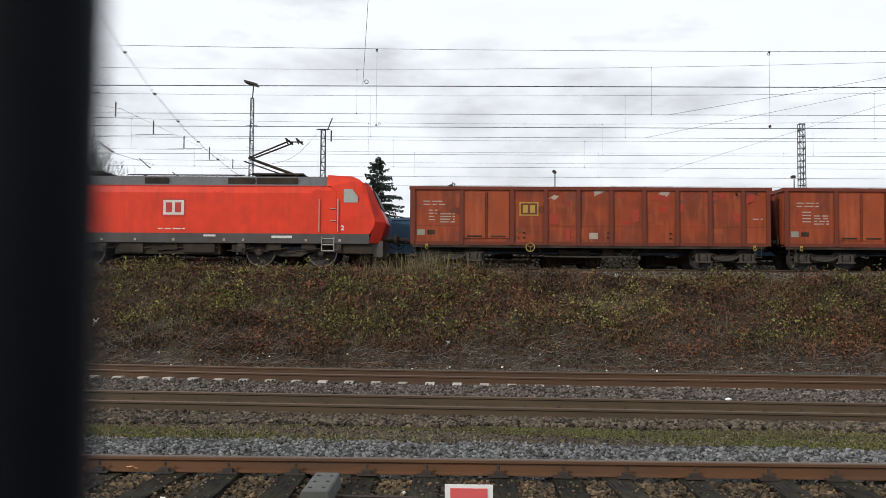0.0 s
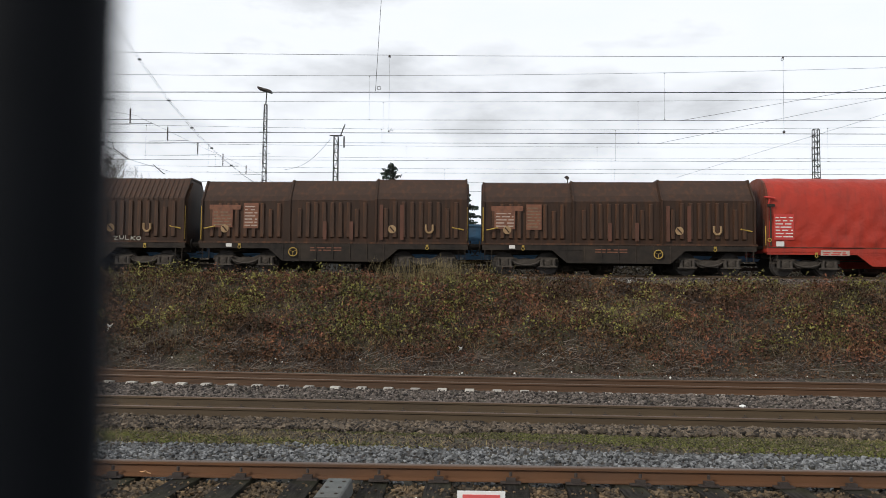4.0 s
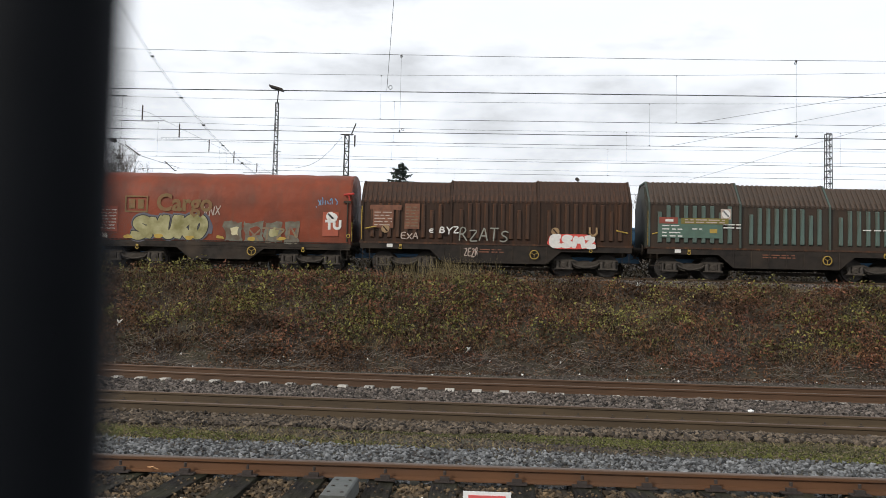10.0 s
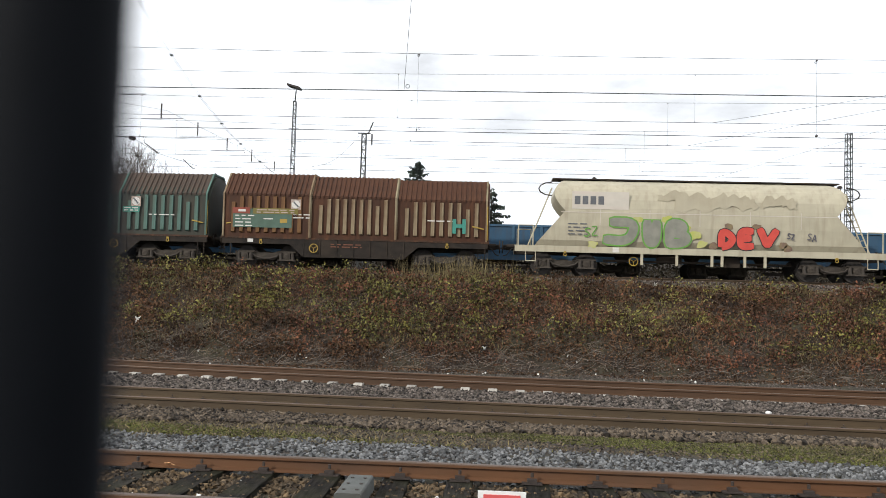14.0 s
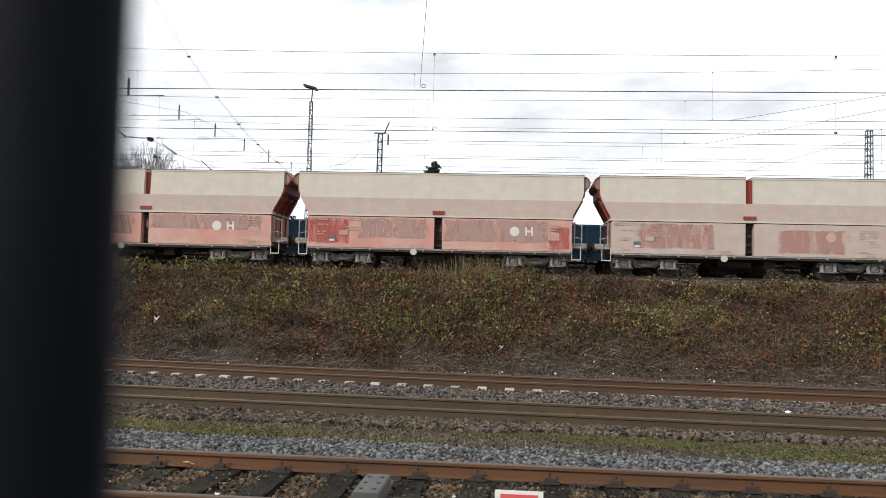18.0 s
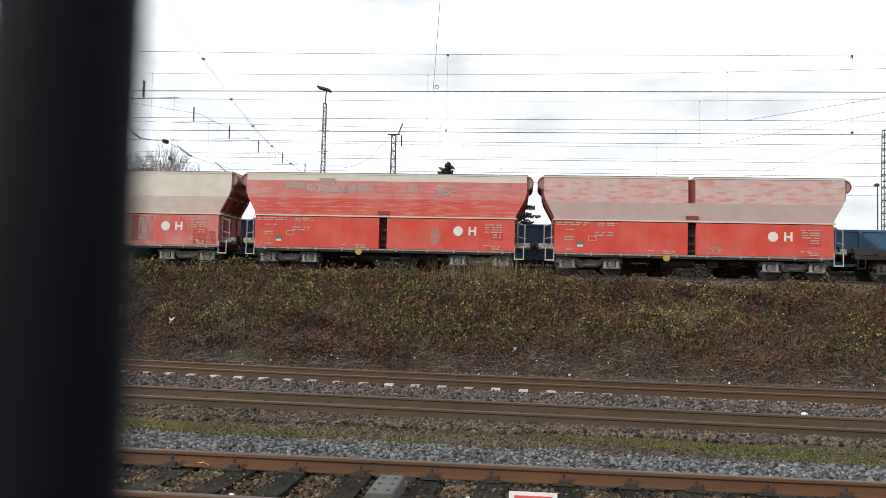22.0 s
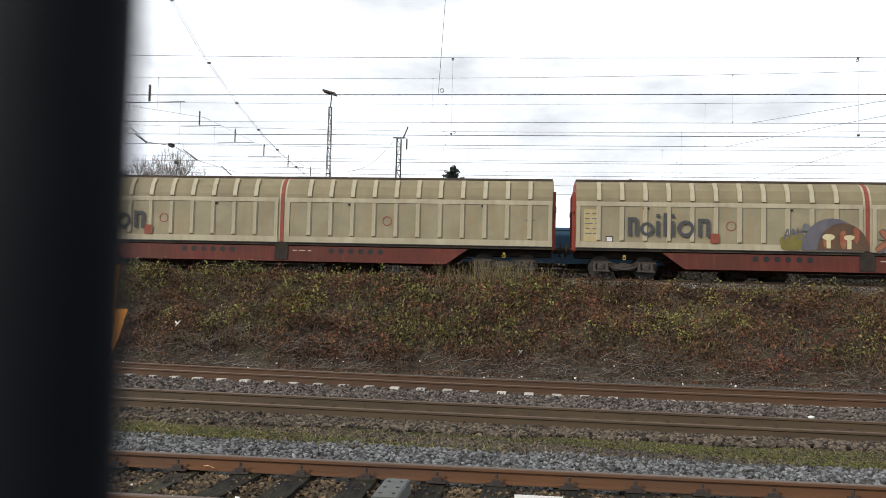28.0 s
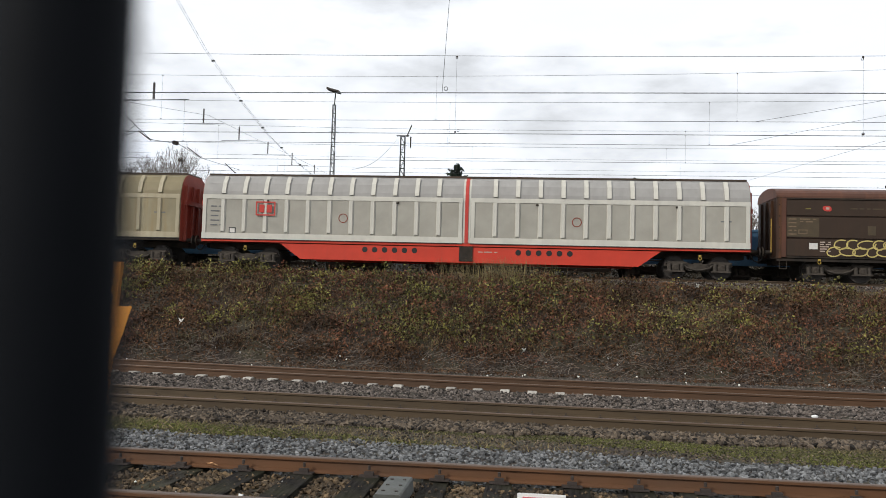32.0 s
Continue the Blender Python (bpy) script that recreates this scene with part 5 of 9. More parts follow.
def word_shapes(parent, x, z, h, material, y=SIDE, tail=None):
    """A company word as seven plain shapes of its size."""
    bm = B()
    u = h
    y0, y1 = y - 0.012, y - 0.004

    def bar(a, b, c, d):
        box(bm, x + a * u, x + b * u, y0, y1, z + c * u, z + d * u)

    def arch(a, b, d, w=0.15):
        plate(bm, [(x + p * u, z + q * u) for p, q in ((a, 0), (a + w, 0), (a + w, d - w), (b - w, d - w), (b - w, 0), (b, 0), (b, d - w * 0.6), (b - w * 0.6, d), (a, d))], y0, y1)

    arch(0.02, 0.46, 0.80)
    ring(bm, (x + 0.83 * u, z + 0.30 * u), 0.30 * u, 0.14 * u, 14, y0, y1)
    bar(1.22, 1.36, 0, 0.66)
    bar(1.22, 1.36, 0.80, 0.96)
    bar(1.52, 1.66, 0, 1.0)
    bar(1.84, 1.98, 0, 0.66)
    bar(1.84, 1.98, 0.80, 0.96)
    ring(bm, (x + 2.45 * u, z + 0.34 * u), 0.36 * u, 0.15 * u, 16, y0, y1)
    arch(2.97, 3.46, 0.78)
    ob = part("company_mark", bm, material, parent, "large company mark")
    if tail:
        patch(parent, "mark_square", x + 3.66 * u, z - 0.06 * u, 0.36 * u, 0.42 * u, tail, y - 0.004)
    return ob


def softened(pts, times=2):
    """An outline with its corners cut."""
    for _ in range(times):
        out = []
        for (a, b), (c, d) in zip(pts, pts[1:] + pts[:1]):
            out += [(a * 0.75 + c * 0.25, b * 0.75 + d * 0.25), (a * 0.25 + c * 0.75, b * 0.25 + d * 0.75)]
        pts = out
    return pts


def ragged(parent, name, x, z, w, h, material, seed, y, wear=0.07):
    """A worn place of the paint: a rectangle with a torn edge."""
    r = random.Random(seed)
    out = []
    for (a, b), (c, d) in (((-1, -1), (1, -1)), ((1, -1), (1, 1)), ((1, 1), (-1, 1)), ((-1, 1), (-1, -1))):
        n = max(3, int((w if b == d else h) / 0.09))
        drift = 0.0
        for k in range(n):
            drift = drift * 0.7 + r.uniform(-wear, wear)
            u = k / n
            px, pz = a + (c - a) * u, b + (d - b) * u
            out.append((x + px * w / 2 + (drift * 0.5 if b == d else drift), z + pz * h / 2 + (drift if b == d else drift * 0.5)))
    return part(name, plate(B(), out, y - 0.003, y), material, parent)


def scribble(parent, x, z, w, h, count, material, seed, y, thick=0.024):
    """Unreadable thin sprayed strokes."""
    r = random.Random(seed)
    bm = B()
    cw = w / count
    for k in range(count):
        cx, pts = x + cw * (k + 0.5), []
        a, turn = r.uniform(0, 6.28), r.choice((-1, 1)) * r.uniform(0.7, 1.5)
        for j in range(r.randint(4, 7)):
            a += turn * r.uniform(0.5, 1.4)
            pts.append((cx + math.cos(a) * cw * r.uniform(0.2, 0.55), z + h * (0.5 + math.sin(a) * r.uniform(0.25, 0.52))))
        ribbon(bm, pts, thick * 1.7, y - 0.0004 * k)
    part("scribble_strokes", bm, material, parent, "thin sprayed strokes")


def blob(parent, name, x, z, w, h, material, seed, y=SIDE, points=11, rough=0.3, deep=0.004, label=""):
    """A sprayed patch with an uneven outline."""
    r = random.Random(seed)
    out = []
    for k in range(points):
        a = 2 * math.pi * k / points
        s = 1 - rough * r.random()
        c, d = math.cos(a), math.sin(a)
        m = max(abs(c), abs(d)) ** 0.55
        out.append((x + c / m * w / 2 * s, z + d / m * h / 2 * s))
    return part(name, plate(B(), softened(out), y - deep, y), material, parent, label)


# brush strokes of the sprayed letters, in a unit square
STROKES = {
    "S": (((0.95, 0.88), (0.55, 1.0), (0.12, 0.84), (0.25, 0.58), (0.78, 0.44), (0.92, 0.18), (0.5, 0.0), (0.02, 0.10)),),
    "A": (((0.0, 0.0), (0.28, 0.55), (0.52, 1.0), (0.76, 0.52), (1.0, 0.0)), ((0.24, 0.34), (0.78, 0.34))),
    "M": (((0.0, 0.0), (0.12, 0.55), (0.2, 1.0), (0.5, 0.42), (0.8, 1.0), (0.9, 0.5), (1.0, 0.0)),),
    "E": (((0.95, 0.98), (0.3, 1.0), (0.05, 0.8), (0.03, 0.25), (0.25, 0.0), (1.0, 0.05)), ((0.1, 0.5), (0.8, 0.54))),
    "K": (((0.1, 0.0), (0.08, 1.0)), ((0.95, 1.0), (0.5, 0.7), (0.14, 0.5), (0.55, 0.3), (1.0, 0.0))),
    "B": (((0.08, 0.0), (0.06, 1.0), (0.6, 0.98), (0.78, 0.76), (0.55, 0.55), (0.12, 0.52)), ((0.12, 0.52), (0.7, 0.5), (0.95, 0.25), (0.7, 0.03), (0.08, 0.0))),
    "N": (((0.02, 0.0), (0.08, 0.55), (0.12, 1.0), (0.5, 0.5), (0.88, 0.0), (0.92, 0.5), (0.98, 1.0)),),
    "O": (((0.5, 1.0), (0.1, 0.8), (0.03, 0.4), (0.3, 0.02), (0.7, 0.02), (0.97, 0.4), (0.9, 0.8), (0.5, 1.0)),),
    "F": (((0.1, 0.0), (0.08, 0.6), (0.12, 1.0), (0.95, 0.96)), ((0.1, 0.5), (0.75, 0.5))),
    "U": (((0.05, 1.0), (0.05, 0.35), (0.3, 0.0), (0.7, 0.0), (0.95, 0.35), (0.95, 1.0)),),
    "J": (((0.2, 1.0), (0.9, 1.0), (0.86, 0.4), (0.6, 0.05), (0.0, 0.12)),),
    "D": (((0.08, 0.0), (0.05, 1.0), (0.6, 0.85), (0.95, 0.5), (0.6, 0.1), (0.08, 0.0)),),
    "V": (((0.0, 1.0), (0.25, 0.5), (0.45, 0.0), (0.7, 0.5), (1.0, 0.95)),),
    "I": (((0.5, 0.0), (0.5, 1.0)),),
    "G": (((0.95, 0.9), (0.4, 1.0), (0.06, 0.7), (0.1, 0.2), (0.5, 0.0), (0.92, 0.12), (0.9, 0.48), (0.5, 0.46)),),
    "Y": (((0.0, 1.0), (0.5, 0.5), (0.45, 0.0)), ((1.0, 1.0), (0.5, 0.5))),
    "Z": (((0.0, 0.95), (0.95, 1.0), (0.5, 0.5), (0.0, 0.0), (1.0, 0.05)),),
    "T": (((0.0, 1.0), (1.0, 1.0)), ((0.5, 1.0), (0.5, 0.0))),
    "X": (((0.0, 1.0), (1.0, 0.0)), ((0.0, 0.0), (1.0, 1.0))),
    "L": (((0.1, 1.0), (0.06, 0.4), (0.12, 0.0), (0.95, 0.04)),),
    "R": (((0.08, 0.0), (0.06, 1.0), (0.65, 0.98), (0.8, 0.74), (0.5, 0.5), (0.12, 0.48)), ((0.4, 0.48), (1.0, 0.0))),
}


def ribbon(bm, pts, wide, y, deep=0.003, blunt=0.7):
    """A flat painted stroke of a given width through the points."""
    p = [Vector((a, b)) for a, b in pts]
    for _ in range(2):
        q = [p[0]]
        for a, b in zip(p, p[1:]):
            q += [a * 0.75 + b * 0.25, a * 0.25 + b * 0.75]
        p = q + [p[-1]]
    if (p[0] - p[-1]).length > 0.01:
        p[0] += (p[0] - p[1]).normalized() * wide * 0.3
        p[-1] += (p[-1] - p[-2]).normalized() * wide * 0.3
    rows, n = [], len(p)
    for k, c in enumerate(p):
        d = (p[min(k + 1, n - 1)] - p[max(k - 1, 0)]).normalized()
        e = Vector((-d.y, d.x)) * wide * 0.5 * (blunt if k in (0, n - 1) else 1.0)
        rows.append([bm.verts.new(v) for v in ((c.x + e.x, y - deep - 0.00006 * k, c.y + e.y), (c.x - e.x, y - deep - 0.00006 * k, c.y - e.y), (c.x - e.x, y, c.y - e.y), (c.x + e.x, y, c.y + e.y))])
    for a, b in zip(rows, rows[1:]):
        for j in range(4):
            bm.faces.new((a[j], a[(j + 1) % 4], b[(j + 1) % 4], b[j]))
    bm.faces.new(rows[0])
    bm.faces.new(rows[-1][::-1])


def sprayed(parent, text, cells, z, h, wide, layers, y, lean=0.1, label="large sprayed letters", wobble=0.0):
    """Sprayed letters, one for each cell (x0, x1); layers from the back: (material, extra width, dx, dz)."""
    r = random.Random(len(text) + int(z * 100))
    shapes = []
    for ch, (x0, x1) in zip(text, cells):
        up, hh = r.uniform(-1, 1) * wobble, h * (1 + r.uniform(-1, 1) * wobble)
        for st in STROKES[ch]:
            shapes.append([(x0 + (x1 - x0) * a + lean * h * b, z + up * h + hh * b) for a, b in st])
    for n, (material, extra, dx, dz) in enumerate(layers):
        bm = B()
        for k, pts in enumerate(shapes):
            ribbon(bm, [(a + dx, b + dz) for a, b in pts], wide + extra, y - 0.005 * n - 0.0002 * k)
        part("graffiti_fill" if n == len(layers) - 1 else "graffiti_outline", bm, material, parent, label if n == len(layers) - 1 else "outline of the letters")


def row_of(x0, *widths, gap=0.05):
    """Cells of the given widths side by side."""
    out = []
    for w in widths:
        out.append((x0, x0 + w))
        x0 += w + gap
    return out


def tag(parent, text, x, z, w, h, material, y, thick=0.05):
    """Handwriting in thin strokes."""
    n = len(text)
    sprayed(parent, text, [(x + w * k / n, x + w * (k + 0.78) / n) for k in range(n)], z, h, thick, ((material, 0.0, 0, 0),), y, 0.08, "thin sprayed handwriting", 0.15)


def foam(parent, spots, material, edge, y, seed):
    """A sprayed cloud of round puffs with a dark edge."""
    for n, (m, grow) in enumerate(((edge, 1.0), (material, 0.86))):
        bm = B()
        for k, (x, z, r) in enumerate(spots):
            disc(bm, (x, z), r * grow if n else r, 18, y - 0.005 * n - 0.003 - 0.00015 * k, y - 0.005 * n)
        part("graffiti_cloud", bm, m, parent, "sprayed cloud behind the letters")


def hand_wheel(parent, x, z, y=SIDE - 0.05):
    bm = ring(B(), (x, z), 0.19, 0.03, 16, y - 0.02, y + 0.02)
    for a in (0.5, 2.6, 4.7):
        rod(bm, (x, y, z), (x + math.cos(a) * 0.17, y, z + math.sin(a) * 0.17), 0.012, 4)
    return part("hand_wheel", bm, K_yellow, parent, "yellow hand brake wheel")


def tie_ring(parent, x, z=0.83):
    bm = B()
    box(bm, x - 0.05, x + 0.05, SIDE - 0.03, SIDE + 0.01, z, z + 0.10)
    ring(bm, (x, z - 0.04), 0.07, 0.026, 10, SIDE - 0.03, SIDE - 0.01)
    return part("tie_ring", bm, K_yellow, parent, "yellow towing eye")


def placard(parent, x, z, seed, field=K_panel, w=0.78, h=0.95, y=SIDE):
    p = patch(parent, "placard", x, z, w, h, field, y, "red panel with small lettering")
    bars(parent, x, z + h * 0.38, w * 0.86, int(h / 0.14), K_dullbar if field is K_brownpanel and seed % 2 else K_pale if field is K_brownpanel else K_white, y - 0.007, 0.13, seed)
    return p


def underframe(t, half, z0, z1, material=None, belly=None):
    """Sole bars, cross members and brake gear."""
    material = material or P_under
    for y0, y1 in ((SIDE + 0.02, SIDE + 0.12), (-SIDE - 0.12, -SIDE - 0.02)):
        part("sole_bar", joined((-half, half, y0, y1, z0, z1)), material, t)
    if belly:
        x0, x1, drop = belly
        for y0, y1 in ((SIDE + 0.03, SIDE + 0.10), (-SIDE - 0.10, -SIDE - 0.03)):
            part("belly_girder", plate(B(), [(x0, z0), (x0 + 0.6, z0 - drop), (x1 - 0.6, z0 - drop), (x1, z0)], y0, y1), material, t)
    bm = joined((-half + 0.1, half - 0.1, -0.35, 0.35, z0 - 0.12, z1 - 0.02))
    for k in range(-2, 3):
        box(bm, k * half * 0.36 - 0.1, k * half * 0.36 + 0.1, SIDE + 0.12, -SIDE - 0.12, z0, z1 - 0.03)
    part("cross_frame", bm, P_under, t)
    bm = B()
    rod(bm, (-1.1, -0.7, z0 - 0.18), (0.2, -0.7, z0 - 0.18), 0.17, 10)
    rod(bm, (-half * 0.5, -0.55, z0 - 0.22), (half * 0.5, -0.55, z0 - 0.25), 0.025, 5)
    box(bm, 0.7, 1.15, -0.95, -0.5, z0 - 0.32, z0)
    rod(bm, (1.5, -0.8, z0 - 0.1), (2.2, -0.8, z0 - 0.1), 0.11, 8)
    part("brake_gear", bm, P_under, t)
    bm = B()
    for sx in (-half + 0.25, half - 0.25):
        for xx in (sx - 0.14, sx + 0.14):
            rod(bm, (xx, SIDE + 0.03, z0), (xx, SIDE + 0.03, 0.34), 0.018, 4)
        rod(bm, (sx - 0.14, SIDE + 0.03, 0.36), (sx + 0.14, SIDE + 0.03, 0.36), 0.02, 4)
    part("step", bm, P_under, t)


TRAIN_Z = 3.2
TRAIN_Y = 36.25
RIDERS = []


def vehicle(name, s, length, label, category, group=""):
    """An empty at rail level in the middle of a vehicle; s is where its front end stands in the train."""
    t = empty(name, pose(s + length / 2, TRAIN_Y, TRAIN_Z), label, category, group)
    RIDERS.append((t, s + length / 2))
    return t


# ---------------------------------------------------------------- open wagon
def open_wagon(s, body, seed, label):
    half, z0, z1 = 7.2, 0.86, 3.10
    front, rear = -7.27, 7.47
    t = vehicle("open_wagon", s, half * 2, label, "freight wagon", "open wagons in the train")
    for y0, y1 in ((SIDE + 0.05, SIDE + 0.10), (-SIDE - 0.10, -SIDE - 0.05)):
        part("side_wall", joined((front, rear, y0, y1, z0, z1)), body, t)
        part("top_rim", joined((front - 0.06, rear + 0.06, y0 - 0.07, y1 + 0.05, z1 - 0.02, z1 + 0.12)), P_open_rib, t)
        part("bottom_rail", joined((front, rear, y0 - 0.05, y1, z0 - 0.06, z0 + 0.08)), P_open_rib, t)
    for sx, xe in ((-1, front), (1, rear)):
        part("end_wall", joined(tuple(sorted((xe, xe - sx * 0.06))) + (SIDE + 0.1, -SIDE - 0.1, z0, z1)), body, t)
        part("end_rim", joined(tuple(sorted((xe + sx * 0.05, xe - sx * 0.1))) + (SIDE + 0.1, -SIDE - 0.1, z1 - 0.02, z1 + 0.12)), P_open_rib, t)
        for yy in (-0.7, 0.0, 0.7):
            part("end_rib", joined(tuple(sorted((xe, xe + sx * 0.07))) + (yy - 0.06, yy + 0.06, z0, z1)), P_open_rib, t)
    part("floor", joined((front, rear, SIDE + 0.1, -SIDE - 0.1, z0 - 0.05, z0 + 0.05)), P_under, t)
    part("wall_seam", joined((front, rear, SIDE + 0.044, SIDE + 0.05, 1.585, 1.60)), P_open_rib, t)
    truss = tube(B(), [(-2.0, SIDE + 0.3, 0.72), (-1.75, SIDE + 0.3, 0.36), (0.0, SIDE + 0.3, 0.34), (1.75, SIDE + 0.3, 0.36), (2.0, SIDE + 0.3, 0.72)], 0.03, 5)
    part("truss_rod", truss, P_spring, t)
    rib = B()
    plate(rib, [(-0.07, z0 - 0.03), (0.07, z0 - 0.03), (0.085, z0 + 0.3), (0.075, z1), (-0.075, z1), (-0.085, z0 + 0.3)], SIDE - 0.03, SIDE + 0.05)
    me = mesh_of("rib", rib, P_open_rib)
    xs = [-7.18, -5.17, -3.1] + [-1.72 + 1.345 * k for k in range(7)] + [7.37]
    for x in xs:
        shared("rib", me, t, pose(x, 0, 0))
        shared("rib", me, t, pose(x, 0, 0, 0, 0, 180))
    for x in (-4.64, -3.66):
        d = part("door", joined((x - 0.44, x + 0.44, SIDE + 0.02, SIDE + 0.05, z0 + 0.22, z1 - 0.1)), P_open_bright if body is P_open else body, t, "side door leaf")
        part("door_latch", joined((x - 0.30, x + 0.30, SIDE - 0.01, SIDE + 0.02, z0 + 0.28, z0 + 0.33)), P_under, d)
    part("door_bar", rod(B(), (-4.15, SIDE - 0.01, z0 + 0.2), (-4.15, SIDE - 0.01, z1 - 0.1), 0.03, 6), P_open_rib, t)
    frame_logo(t, -2.40, 2.30, 0.78, 0.56, K_yellow, P_open_rib, SIDE + 0.045)
    bars(t, -6.3, 2.62, 0.9, 2, K_pale, SIDE + 0.045, 0.13, seed)
    bars(t, -6.35, 2.25, 0.35, 4, K_pale, SIDE + 0.045, 0.13, seed + 3)
    bars(t, -5.75, 2.1, 0.6, 4, K_pale, SIDE + 0.045, 0.11, seed + 4)
    bars(t, 6.95, 1.95, 0.4, 1, K_pale, SIDE + 0.045, 0.1, seed + 5)
    patch(t, "label_plate", 0.25, 1.20, 0.36, 0.26, K_pale, SIDE + 0.045)
    patch(t, "label_plate", -6.42, 1.32, 0.32, 0.18, P_under, SIDE + 0.045)
    patch(t, "label_plate", -6.84, 1.32, 0.32, 0.24, K_ashspray, SIDE + 0.043, "whitish label plate")
    r = random.Random(seed)
    for k in range(16):
        ragged(t, "stain", r.choice(xs[1:-1]) + r.uniform(-0.35, 0.35), r.uniform(2.55, 3.0) if k % 2 else r.uniform(0.95, 1.5), r.uniform(0.2, 0.75), r.uniform(0.12, 0.35), P_stain if k % 3 else P_open_bright, seed * 50 + k, SIDE + 0.0455 - 0.0002 * k, 0.07)
    for k in range(14 if body is P_open else 0):
        x = r.choice(xs[2:]) + r.uniform(0.15, 0.9)
        ragged(t, "peeling_paint", min(x, 6.6), r.uniform(2.72, 2.98), r.uniform(0.25, 0.8), r.uniform(0.10, 0.26), (P_open_red, P_open_red, K_pale, P_stain)[k % 4], seed * 70 + k, SIDE + 0.0415 - 0.0002 * k, 0.10)
    for k, (x, w) in enumerate(((-3.8, 0.5), (0.2, 0.5), (4.42, 1.0), (4.5, 0.6), (6.75, 0.45)) if body is not P_open else ()):
        ragged(t, "red_touch_up", x, 0.99, w, 0.2, P_tarp_red, seed * 60 + k, SIDE + 0.0350 - 0.0002 * k, 0.05)
    for k in range(5):
        ragged(t, "red_touch_up", r.uniform(-2, 6.3), r.uniform(1.2, 2.4), r.uniform(0.15, 0.45), r.uniform(0.15, 0.5), P_open_red, seed * 90 + k, SIDE + 0.0375 - 0.0002 * k, 0.05)
    for x in (-2.6, 0.85, 3.4):
        for z in (1.32, 1.12):
            part("tie_hook", joined((x - 0.05, x + 0.05, SIDE + 0.02, SIDE + 0.05, z - 0.03, z + 0.03)), P_under, t)
    for k in range(9):
        blob(t, "paint_patch", r.uniform(-6.5, 6.5), r.uniform(1.1, 2.8), r.uniform(0.15, 0.5), r.uniform(0.1, 0.4), (P_tarp_red, P_open_rib, P_open_bright)[k % 3], seed * 20 + k, SIDE + 0.048, 9, 0.4, 0.003)
    for x in (-6.6, 6.8):
        tie_ring(t, x, 0.74)
    hand_wheel(t, -2.35, 0.72)
    underframe(t, half, 0.70, 0.80)
    bogie(t, -5.55)
    bogie(t, 5.70)
    ends(t, half + 0.2)
    return t


